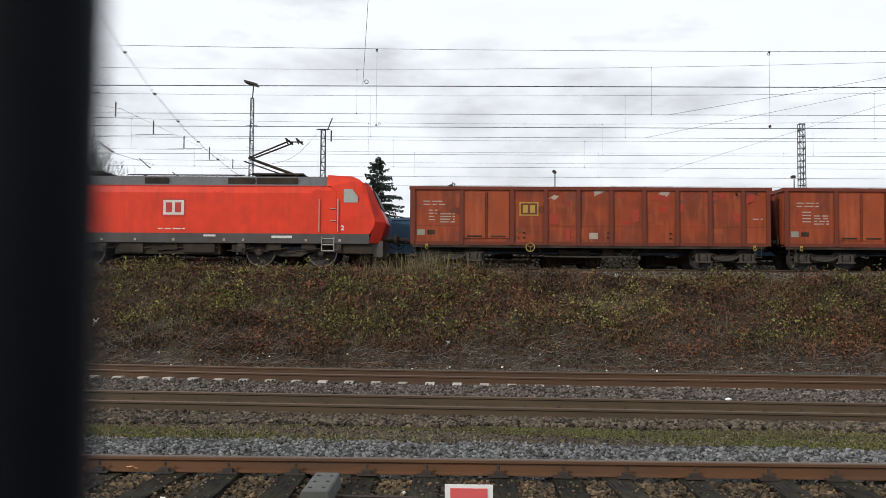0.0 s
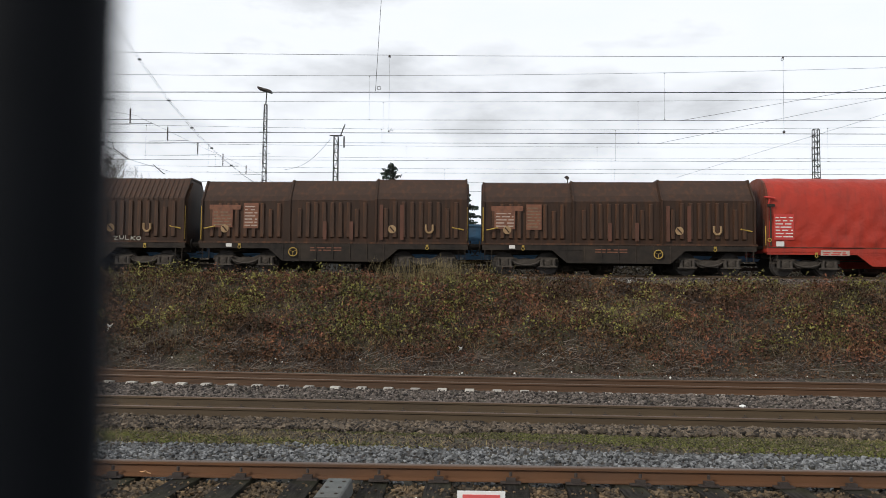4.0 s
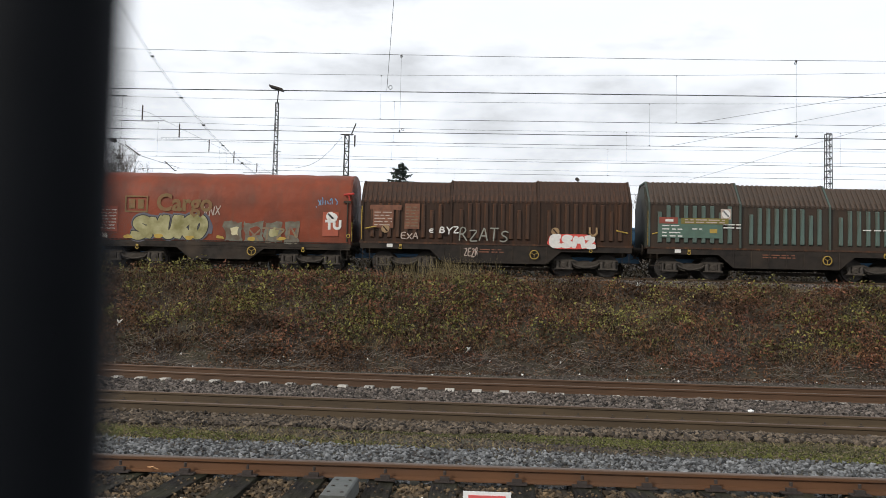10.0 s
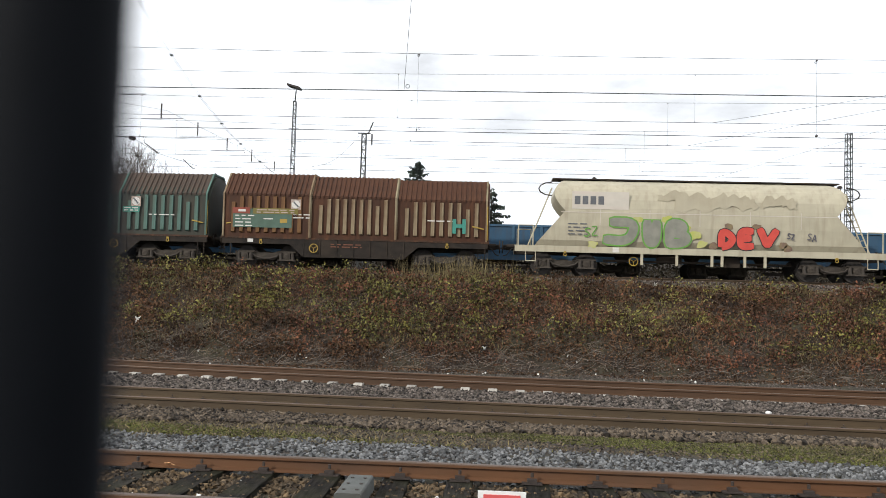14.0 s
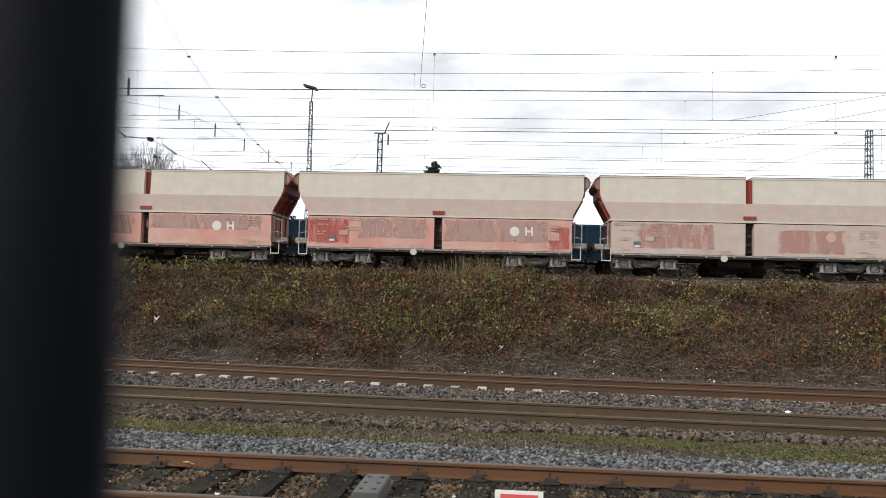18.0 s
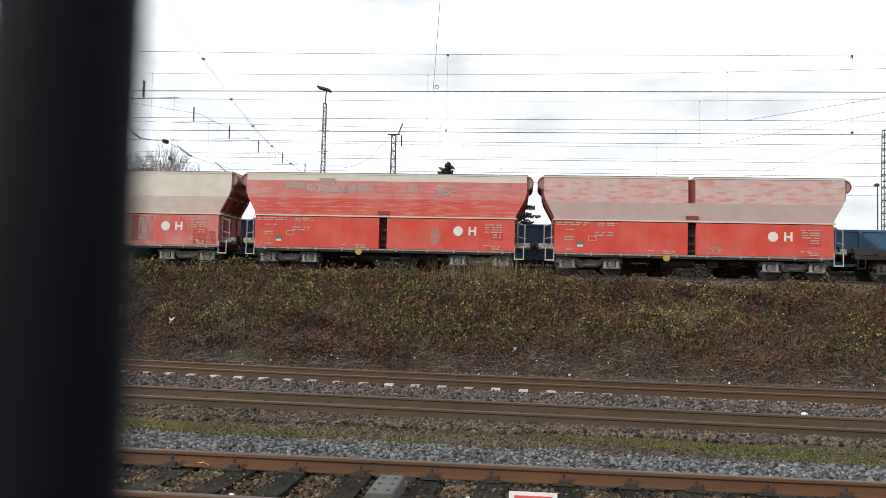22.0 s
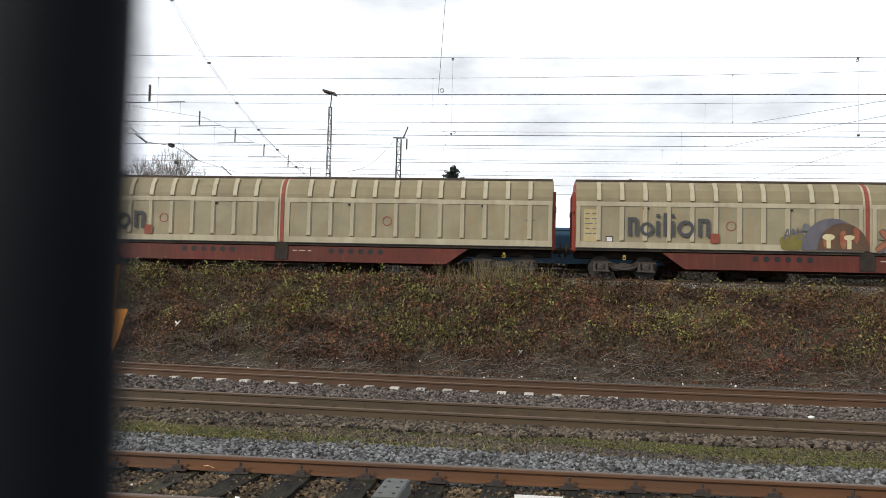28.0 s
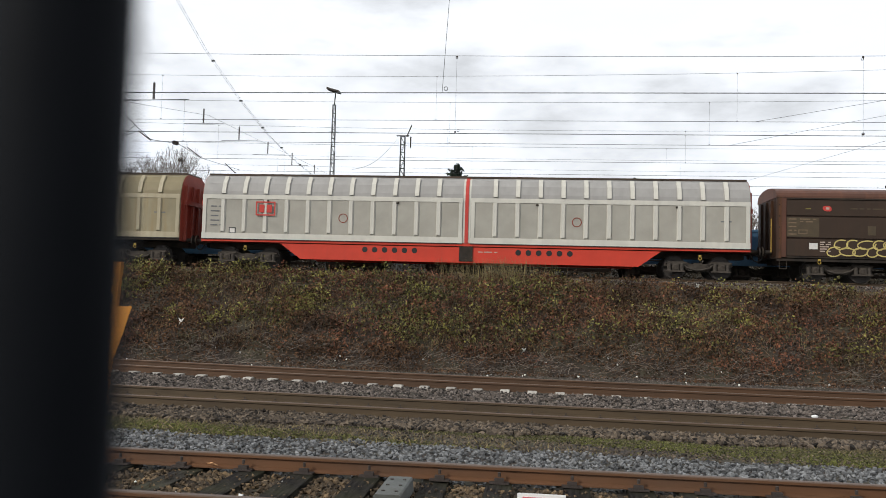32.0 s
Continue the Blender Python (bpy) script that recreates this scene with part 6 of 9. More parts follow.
# ---------------------------------------------------------------- telescopic hood coil wagon
def hood_wagon(s, wall, rib_paint, roof, seed, label, steps=(0.0, 0.10, 0.10), end_paint=None, bright_ribs=True, roof_ribs=True, first_ribs=None, edge_paint=None):
    half, z0 = 5.52, 1.13
    t = vehicle("coil_wagon", s, half * 2, label, "freight wagon", "hooded coil wagons in the train")
    xs = (-half, -1.85, 1.75, half)
    lo = min(steps)
    for k in range(3):
        x0, x1 = xs[k] + (0.02 if k else 0), xs[k + 1] - 0.02
        d = steps[k] - lo
        yw, zb, zt = 1.30 + d * 0.9, 2.84 + d * 0.6, 3.70 + d
        out = [(-yw, z0), (-yw - 0.02, z0 + 0.5), (-yw - 0.02, zb), (-0.62, zt), (0.62, zt), (yw + 0.02, zb), (yw, z0)]
        h = part("hood", prism(B(), out, x0, x1), wall, t)
        nr = 9
        rm = B()
        prism(rm, [(-yw - 0.005, z0 + 0.16), (-yw - 0.085, z0 + 0.20), (-yw - 0.085, zb - 0.14), (-yw - 0.005, zb - 0.10)], -0.075, 0.075)
        me = mesh_of("hood_rib", rm, rib_paint if k or not first_ribs else first_ribs)
        rm = B()
        prism(rm, [(-yw - 0.005, z0 + 0.16), (-yw - 0.085, z0 + 0.20), (-yw - 0.085, zb - 0.40), (-yw - 0.005, zb - 0.36)], -0.075, 0.075)
        me_short = mesh_of("hood_rib", rm, rib_paint if k or not first_ribs else first_ribs)
        for j in range(nr):
            x = x0 + 0.42 + (x1 - x0 - 0.84) * j / (nr - 1)
            shared("hood_rib", me_short if j in (0, nr - 2) else me, h, pose(x, 0, 0))
        if roof_ribs:
            rm = B()
            prism(rm, [(-yw - (0.060 if bright_ribs else 0.044), zb - 0.08), (-yw - (0.060 if bright_ribs else 0.044), zb + 0.01), (-0.64, zt + (0.035 if bright_ribs else 0.020)), (-0.60, zt - 0.01)], -0.05, 0.05)
            rme = mesh_of("roof_rib", rm, roof)
            nn = 18
            for j in range(nn):
                shared("roof_rib", rme, h, pose(x0 + 0.1 + (x1 - x0 - 0.2) * j / (nn - 1), 0, 0))
        rs = B()
        prism(rs, [(-yw - 0.03, zb - 0.02), (-0.63, zt + 0.008), (0.63, zt + 0.008), (yw + 0.03, zb - 0.02), (0.6, zt - 0.05), (-0.6, zt - 0.05)], x0, x1)
        part("roof_sheet", rs, roof, h)
        for xx in (x0, x1):
            em = B()
            prism(em, [(-yw - 0.07, z0), (-yw - 0.08, zb), (-0.66, zt + 0.045), (0.66, zt + 0.045), (yw + 0.08, zb), (yw + 0.07, z0), (yw, z0), (yw, zb - 0.03), (0.62, zt - 0.02), (-0.62, zt - 0.02), (-yw, zb - 0.03), (-yw, z0)], xx - 0.035, xx + 0.035)
            part("hood_edge", em, edge_paint or (rib_paint if bright_ribs else wall), h)
    for sx in (-1, 1):
        em = B()
        prism(em, [(-1.28, z0 - 0.05), (-1.28, 2.80), (-0.6, 3.66), (0.6, 3.66), (1.28, 2.80), (1.28, z0 - 0.05)], *sorted((sx * half, sx * (half + 0.08))))
        part("end_wall", em, end_paint or wall, t)
        part("end_lever", rod(B(), (sx * (half - 0.12), SIDE - 0.02, 1.65), (sx * (half - 0.6), SIDE - 0.04, 1.75), 0.028, 5), K_yellow, t, "yellow lever")
        part("grab_rail", rod(B(), (sx * (half + 0.02), SIDE + 0.06, 1.2), (sx * (half + 0.02), SIDE + 0.06, 2.6), 0.02, 5), K_yellow, t)
    part("deck_edge", joined((-half - 0.1, half + 0.1, SIDE, -SIDE, z0 - 0.07, z0)), P_brown_rib, t)
    for k in range(7):
        part("sill_stiffener", joined((-2.1 + 0.7 * k - 0.02, -2.1 + 0.7 * k + 0.02, SIDE + 0.0, SIDE + 0.03, 0.36, 1.04)), P_under, t)
    for x in (-3.9, 3.9):
        tie_ring(t, x, 0.93)
    hand_wheel(t, -1.65 if seed % 2 else 1.6, 0.70)
    bars(t, -0.3, 0.90, 1.3, 2, K_brownpanel, SIDE + 0.015, 0.1, seed)
    patch(t, "label_plate", -4.35, 0.97, 0.24, 0.14, K_white, SIDE + 0.015)
    underframe(t, half + 0.05, 0.84, 1.06, belly=(-2.7, 2.7, 0.52), material=P_belly)
    bogie(t, -3.75)
    bogie(t, 3.75)
    ends(t, half + 0.05)
    return t


def hood_face(step):
    """Where the ribs of a hood end, for a step of its height."""
    return -1.30 - step * 0.9 - 0.089


def placards_brown(t, seed, step=0.0, last=0.13):
    y = hood_face(step)
    patch(t, "placard", -4.55, 2.55, 1.3, 0.2, K_brownpanel, y)
    placard(t, -4.65, 2.08, seed, K_brownpanel, 0.85, 0.75, y)
    placard(t, -3.45, 2.2, seed + 1, K_brownpanel, 0.62, 1.05, y)
    yl = hood_face(last)
    for gx, gy in ((-4.55, y), (2.45, yl)):
        g = part("round_mark", disc(B(), (gx, 1.66), 0.17, 14, gy - 0.014, gy - 0.006), K_ochremark, t, "yellowed round mark")
        part("mark_bar", plate(B(), [(gx - 0.11, 1.74), (gx - 0.07, 1.78), (gx + 0.11, 1.58), (gx + 0.07, 1.54)], gy - 0.018, gy - 0.014), P_brown, g)
    if last:
        part("hook_mark", tube(B(), [(3.85, yl - 0.004, 1.86), (3.85, yl - 0.004, 1.62), (3.93, yl - 0.004, 1.52), (4.05, yl - 0.004, 1.52), (4.13, yl - 0.004, 1.62), (4.13, yl - 0.004, 1.86)], 0.05, 6), K_ochremark, t, "pale U shaped mark")


def placards_teal(t, seed, step=0.16, last=0.0, big=False):
    y = hood_face(step)
    patch(t, "placard", -3.85, 1.90, 2.5 if not big else 2.7, 0.78, K_teal if big else K_dullteal, y, "teal panel with small lettering")
    patch(t, "placard_head", -4.75, 2.21, 0.75, 0.26, K_red if big else K_panel, y - 0.007, "red emblem field")
    part("emblem_shape", joined((-4.88, -4.56, y - 0.020, y - 0.014, 2.16, 2.26)), K_white, t)
    patch(t, "placard_strip", -3.3, 2.20, 1.9, 0.24, K_olive if not big else K_dullteal, y - 0.007)
    bars(t, -3.3, 2.27, 1.6, 2, K_pale, y - 0.014, 0.10, seed + 7)
    bars(t, -4.6, 2.02, 0.8, 4, K_white, y - 0.007, 0.14, seed)
    bars(t, -3.6, 1.9, 0.4, 1, K_white, y - 0.007, 0.14, seed + 1)
    patch(t, "yellow_label", -2.95, 1.80, 0.30, 0.16, K_yellow, y - 0.007)
    gx, gy = (2.48, hood_face(last)) if big else (-2.45, y)
    patch(t, "gauge_field", gx, 2.50, 0.42, 0.42, K_pale, gy - 0.002)
    if big:
        patch(t, "label_plate", gx - 0.2, 2.16, 0.72, 0.24, K_teal, gy - 0.002)
        bars(t, gx - 0.2, 2.24, 0.6, 2, K_white, gy - 0.009, 0.1, seed + 9)
    g = part("gauge", disc(B(), (gx, 2.50), 0.17, 16, gy - 0.018, gy - 0.010), K_white, t, "white round load gauge")
    part("gauge_mark", plate(B(), [(gx - 0.13, 2.60), (gx - 0.08, 2.64), (gx + 0.13, 2.42), (gx + 0.08, 2.38)], gy - 0.022, gy - 0.018), K_grey, g)
    bars(t, -2.2, 2.1, 0.7, 2, K_white, y - 0.007, 0.13, seed + 2)
    bars(t, 3.6, 1.98, 1.1, 1, K_white, hood_face(last) - 0.004, 0.1, seed + 3)


# ---------------------------------------------------------------- tarpaulin coil wagon
def tarp_wagon(s, cloth, seed, label, loose=0.0, sill=None, end_paint=None):
    half, z0 = 5.40, 0.98
    t = vehicle("tarpaulin_wagon", s, half * 2, label, "freight wagon", "tarpaulin wagons in the train")
    r = random.Random(seed)
    out = [(y, z * 1.062) for y, z in ((-1.43, 0.0), (-1.435, 0.15), (-1.44, 0.3), (-1.445, 0.45), (-1.45, 0.6), (-1.45, 0.8), (-1.447, 1.0), (-1.443, 1.25), (-1.44, 1.5), (-1.40, 1.95), (-1.28, 2.30), (-1.05, 2.58), (-0.7, 2.76), (-0.3, 2.84), (0.3, 2.84), (0.7, 2.76), (1.05, 2.58), (1.28, 2.30), (1.40, 1.95), (1.44, 1.5), (1.45, 0.6), (1.43, 0.0))]
    bm = B()
    rows = []
    nxs = 92 if loose else 46
    for k in range(nxs + 1):
        u = k / nxs
        x = -half + 2 * half * u
        hoop = math.sin(u * math.pi * 7)
        row = []
        for j, (y, z) in enumerate(out):
            f = 1 - (0.008 + 0.012 * loose) * (1 - abs(hoop)) + loose * (0.010 * math.sin(x * 4.4 + 1.6 * math.sin(z * 1.3 + seed)) * min(1.0, 3.2 - z) + 0.018 * math.sin(z * 7.5 + 1.4 * math.sin(x * 1.7 + seed) + 0.3 * x) * max(0.0, 1.1 - z) + 0.022 * math.sin(x * 3.1 + z * 4 + seed) * math.sin(z * 3 + x) + 0.014 * math.sin(x * 7.3 - z * 5.1 + seed * 2) + 0.010 * math.sin(x * 11.0 + z * 9 + 1))
            dz = loose * (0.05 * math.sin(x * 2.0 + seed) if j in (0, len(out) - 1) else 0.0)
            row.append(bm.verts.new((x, y * f, z0 + z * (1 - 0.010 * (1 - abs(hoop))) + dz)))
        rows.append(row)
    for p, q in zip(rows, rows[1:]):
        for j in range(len(out) - 1):
            bm.faces.new((p[j], p[j + 1], q[j + 1], q[j]))
    part("tarpaulin", bm, cloth, t, smooth=True)
    for sx in (-1, 1):
        em = B()
        prism(em, [(y * 1.0, z0 + z - 0.02) for y, z in out], *sorted((sx * (half - 0.01), sx * (half + 0.07))))
        part("end_wall", em, end_paint or P_tarp_dark, t)
        em = B()
        rod(em, (sx * (half - 0.08), SIDE - 0.02, z0 + 0.1), (sx * (half - 0.08), SIDE - 0.02, z0 + 1.7), 0.035, 6)
        rod(em, (sx * (half + 0.12), SIDE + 0.2, z0 + 0.1), (sx * (half + 0.12), SIDE + 0.2, z0 + 1.2), 0.02, 5)
        box(em, *sorted((sx * (half - 0.25), sx * (half + 0.05))), SIDE - 0.05, SIDE, z0 + 1.7, z0 + 1.8)
        part("locking_bar", em, P_under, t)
        part("grab_rail", rod(B(), (sx * (half + 0.1), SIDE + 0.05, 1.1), (sx * (half + 0.1), SIDE + 0.05, 1.9), 0.02, 5), K_yellow, t)
    for sx in (-1, 1):
        if cloth in (P_tarp_mid, P_tarp_dark):
            em = B()
            a, b = sorted((sx * (half - 1.15), sx * (half + 0.01)))
            skin = [(y * 1.004, z0 + z * 1.002) for y, z in out]
            rows_e = [[em.verts.new((x, y, z)) for y, z in skin] for x in (a, b)]
            for j in range(len(skin) - 1):
                em.faces.new((rows_e[0][j], rows_e[0][j + 1], rows_e[1][j + 1], rows_e[1][j]))
            part("end_band", em, P_grime_red, t, "greyed end strip of the tarpaulin", smooth=True)
        em = B()
        rod(em, (sx * (half - 0.25), SIDE - 0.06, 3.02), (sx * (half + 0.18), SIDE - 0.03, 3.08), 0.045, 6)
        rod(em, (sx * (half - 0.05), SIDE - 0.05, 3.0), (sx * (half + 0.02), SIDE - 0.02, 2.75), 0.03, 5)
        part("roof_lever", em, K_red if cloth in (P_tarp_red, P_tarp_rust) else P_under, t, "locking lever")
        part("hook", ring(B(), (sx * (half - 0.02), 1.32), 0.085, 0.03, 10, SIDE - 0.06, SIDE - 0.035), K_yellow, t, "yellow ring")
    part("hem", joined((-half, half, SIDE - 0.012, SIDE + 0.0, z0 + 0.02, z0 + 0.05)), P_under, t)
    part("deck_edge", joined((-half - 0.08, half + 0.08, SIDE, -SIDE, z0 - 0.16, z0)), sill or P_tarp_dark, t)
    placard(t, -half + 0.62, 1.86, seed, K_brownpanel if cloth is P_tarp_mid else K_orange if cloth is not P_tarp_red else K_red, 0.80, 1.05, SIDE - 0.012)
    patch(t, "label_plate", -half + 0.45, 1.16, 0.32, 0.20, K_white, SIDE - 0.022)
    gz = 1.30 if loose == 1.0 else 2.12
    patch(t, "placard", half - 0.78, gz - (0.0 if loose == 1.0 else 0.32), 0.66, 0.62 if loose == 1.0 else 1.0, K_orange if cloth is P_tarp_rust else K_panel if cloth is not P_tarp_red else K_red, SIDE - 0.012)
    g = part("gauge", disc(B(), (half - 0.78, gz), 0.19, 14, SIDE - 0.03, SIDE - 0.019), K_white, t, "white round load gauge")
    part("gauge_mark", plate(B(), [(half - 0.93, gz + 0.10), (half - 0.86, gz + 0.13), (half - 0.63, gz - 0.08), (half - 0.70, gz - 0.12)], SIDE - 0.034, SIDE - 0.030), K_grey, g)
    for x in (-3.5, 3.5):
        tie_ring(t, x, 0.72)
    hand_wheel(t, 1.35 if seed % 2 else -2.0, 0.62)
    underframe(t, half + 0.05, 0.73, 0.84, belly=(-1.85, 1.85, 0.46), material=P_rust if cloth is P_tarp_mid else sill or P_tarp_dark)
    bogie(t, -3.75)
    bogie(t, 3.75)
    ends(t, half + 0.05)
    return t


# ---------------------------------------------------------------- silo wagon
def silo_wagon(s, shell, seed, label, tidy):
    half = 7.45
    t = vehicle("silo_wagon", s, half * 2, label, "freight wagon", "silo wagons in the train")
    near = [(-1.22, 1.02), (-1.38, 1.30), (-1.44, 1.9), (-1.45, 2.3), (-1.45, 2.5), (-1.44, 2.65), (-1.41, 2.85), (-1.38, 3.0), (-1.28, 3.22), (-1.15, 3.45), (-0.97, 3.64), (-0.75, 3.78), (-0.3, 3.9)]
    out = near + [(-y, z) for y, z in near[::-1]]
    bm = B()
    rows = []

    def end_x(z, side):
        if z < 2.5:
            return side * (5.42 + (2.5 - z) * 0.86)
        if z < 3.25:
            return side * (5.42 + 0.44 * math.sin((z - 2.5) / 0.75 * math.pi / 2))
        return side * (5.86 - 0.42 * ((z - 3.25) / 0.65) ** 2)

    nseg = 14
    for k in range(nseg + 1):
        u = k / nseg * 2 - 1
        rows.append([bm.verts.new((abs(u) * end_x(z, 1 if u >= 0 else -1), y, z)) for y, z in out])
    n = len(out)
    for p, q in zip(rows, rows[1:]):
        for j in range(n):
            bm.faces.new((p[j], p[(j + 1) % n], q[(j + 1) % n], q[j]))
    for row in (rows[0], rows[-1]):
        for j in range(n // 2 - 1):
            bm.faces.new((row[j], row[j + 1], row[n - 2 - j], row[n - 1 - j]))
    part("silo", bm, shell, t)
    seam = B()
    for x in (-4.0, -2.0, 0.0, 2.0, 4.0):
        box(seam, x - 0.012, x + 0.012, -1.456, -1.44, 1.95, 2.6)
    box(seam, -5.6, 5.7, -1.458, -1.44, 2.44, 2.47)
    part("weld_seam", seam, P_hop_white, t)
    walkw = B()
    box(walkw, -5.9, 5.9, -0.42, 0.42, 3.93, 3.98)
    for x in np.linspace(-5.5, 5.5, 7):
        box(walkw, x - 0.03, x + 0.03, -0.3, 0.3, 3.86, 3.95)
    part("roof_walkway", walkw, P_under, t)
    for x in (-3.5, 0.0, 3.5):
        part("hatch", rod(B(), (x, 0, 3.88), (x, 0, 4.0), 0.33, 12), shell, t)
    cream = shell
    for y0, y1 in ((SIDE, SIDE + 0.1), (-SIDE - 0.1, -SIDE)):
        part("sole_bar", joined((-half, half, y0, y1, 0.80, 1.06)), cream, t)
    for sx in (-1, 1):
        em = B()
        for yy in (-0.9, -0.45):
            rod(em, (sx * 6.9, yy, 1.06), (sx * 5.95, yy, 3.5), 0.03, 5)
        for k in range(9):
            a = k / 9
            rod(em, (sx * (6.9 - 0.95 * a), -0.9, 1.06 + 2.44 * a), (sx * (6.9 - 0.95 * a), -0.45, 1.06 + 2.44 * a), 0.018, 4)
        part("ladder", em, cream, t)
        em = B()
        prev = None
        for a in np.linspace(0, math.pi, 7):
            p = (sx * (5.95 + 0.55 * math.sin(a)), -0.95, 3.45 + 0.28 * math.cos(a))
            if prev:
                rod(em, prev, p, 0.025, 5)
            prev = p
        part("hoop_rail", em, P_under, t)
        em = B()
        for yy in (-1.2, 1.2):
            rod(em, (sx * 7.3, yy, 1.06), (sx * 7.3, yy, 1.9), 0.025, 5)
            rod(em, (sx * 6.7, yy, 1.06), (sx * 6.7, yy, 1.9), 0.025, 5)
            rod(em, (sx * 7.3, yy, 1.9), (sx * 6.7, yy, 1.9), 0.025, 5)
        part("platform_rail", em, cream, t)
        em = B()
        rod(em, (sx * 7.0, SIDE, 0.84), (sx * 7.0, SIDE, 0.4), 0.02, 4)
        rod(em, (sx * 6.6, SIDE, 0.84), (sx * 6.6, SIDE, 0.4), 0.02, 4)
        rod(em, (sx * 7.0, SIDE, 0.42), (sx * 6.6, SIDE, 0.42), 0.025, 4)
        part("step", em, cream, t)
        tie_ring(t, sx * 5.4, 0.74)
    for x in (-2.3, -0.9, 0.5, 0.9, 1.8, 2.6):
        part("hanger", joined((x - 0.05, x + 0.05, SIDE - 0.01, SIDE + 0.06, 0.36, 0.82)), cream, t)
    under = B()
    for x in (-2.9, 0.0, 2.9):
        rod(under, (x, 0, 1.0), (x, 0, 0.45), 0.5, 10, 0.18)
    rod(under, (-3.8, -0.9, 0.52), (3.8, -0.9, 0.5), 0.05, 6)
    rod(under, (-1.6, -0.8, 0.62), (-0.6, -0.8, 0.62), 0.16, 10)
    box(under, 1.1, 1.7, -1.1, -0.6, 0.35, 0.75)
    part("discharge_gear", under, P_under, t)
    part("stretcher_frame", joined((-half, half, -0.4, 0.4, 0.74, 0.98)), P_under, t)
    patch(t, "label_plate", -3.35, 0.94, 0.26, 0.2, K_white, SIDE)
    hand_wheel(t, -2.6, 0.5, SIDE + 0.2)
    bogie(t, -5.4)
    bogie(t, 5.4)
    ends(t, half)
    return t


# ---------------------------------------------------------------- swing-roof hopper
# worn places of each hopper: dust, red, white or pink; middle, width and height
SPOTS = ((("d", -2.9, 1.55, 4.6, 0.8), ("r", -4.9, 1.1, 1.0, 0.5), ("d", 2.6, 1.7, 4.9, 0.6)),
         (("r", -4.6, 1.5, 1.5, 1.0), ("d", -1.9, 1.6, 2.8, 0.85), ("d", 2.4, 1.55, 4.4, 0.9), ("r", 5.0, 1.3, 0.7, 0.8)),
         (("p", -2.9, 1.5, 2.6, 0.9), ("p", 2.4, 1.35, 2.2, 0.8)),
         (("r", -4.7, 1.35, 1.3, 1.0), ("d", -2.0, 1.7, 2.6, 0.5), ("d", 2.2, 1.75, 3.4, 0.4), ("r", 4.6, 1.2, 1.2, 0.5)),
         (("d", -1.35, 1.60, 2.1, 0.75), ("r", -4.0, 1.72, 2.3, 0.5), ("r", -2.3, 1.55, 0.26, 0.8), ("r", -4.9, 1.2, 0.8, 0.8), ("d", 2.3, 1.45, 3.6, 1.0), ("r", 5.0, 1.05, 0.8, 0.35), ("r", 4.2, 0.95, 0.5, 0.35)),
         (("r", -4.7, 1.40, 1.3, 1.1), ("d", -1.7, 1.55, 2.7, 0.95), ("r", -2.1, 1.5, 0.3, 0.9), ("w", -3.1, 0.97, 1.7, 0.30), ("w", -1.35, 1.03, 0.62, 0.55), ("d", 1.4, 1.45, 2.4, 1.1), ("r", 1.8, 1.5, 0.26, 1.0), ("r", 4.9, 1.1, 0.9, 0.5)),
         (("p", 2.2, 1.3, 0.35, 0.6),),
         (("p", 0.9, 1.0, 0.5, 0.2),))


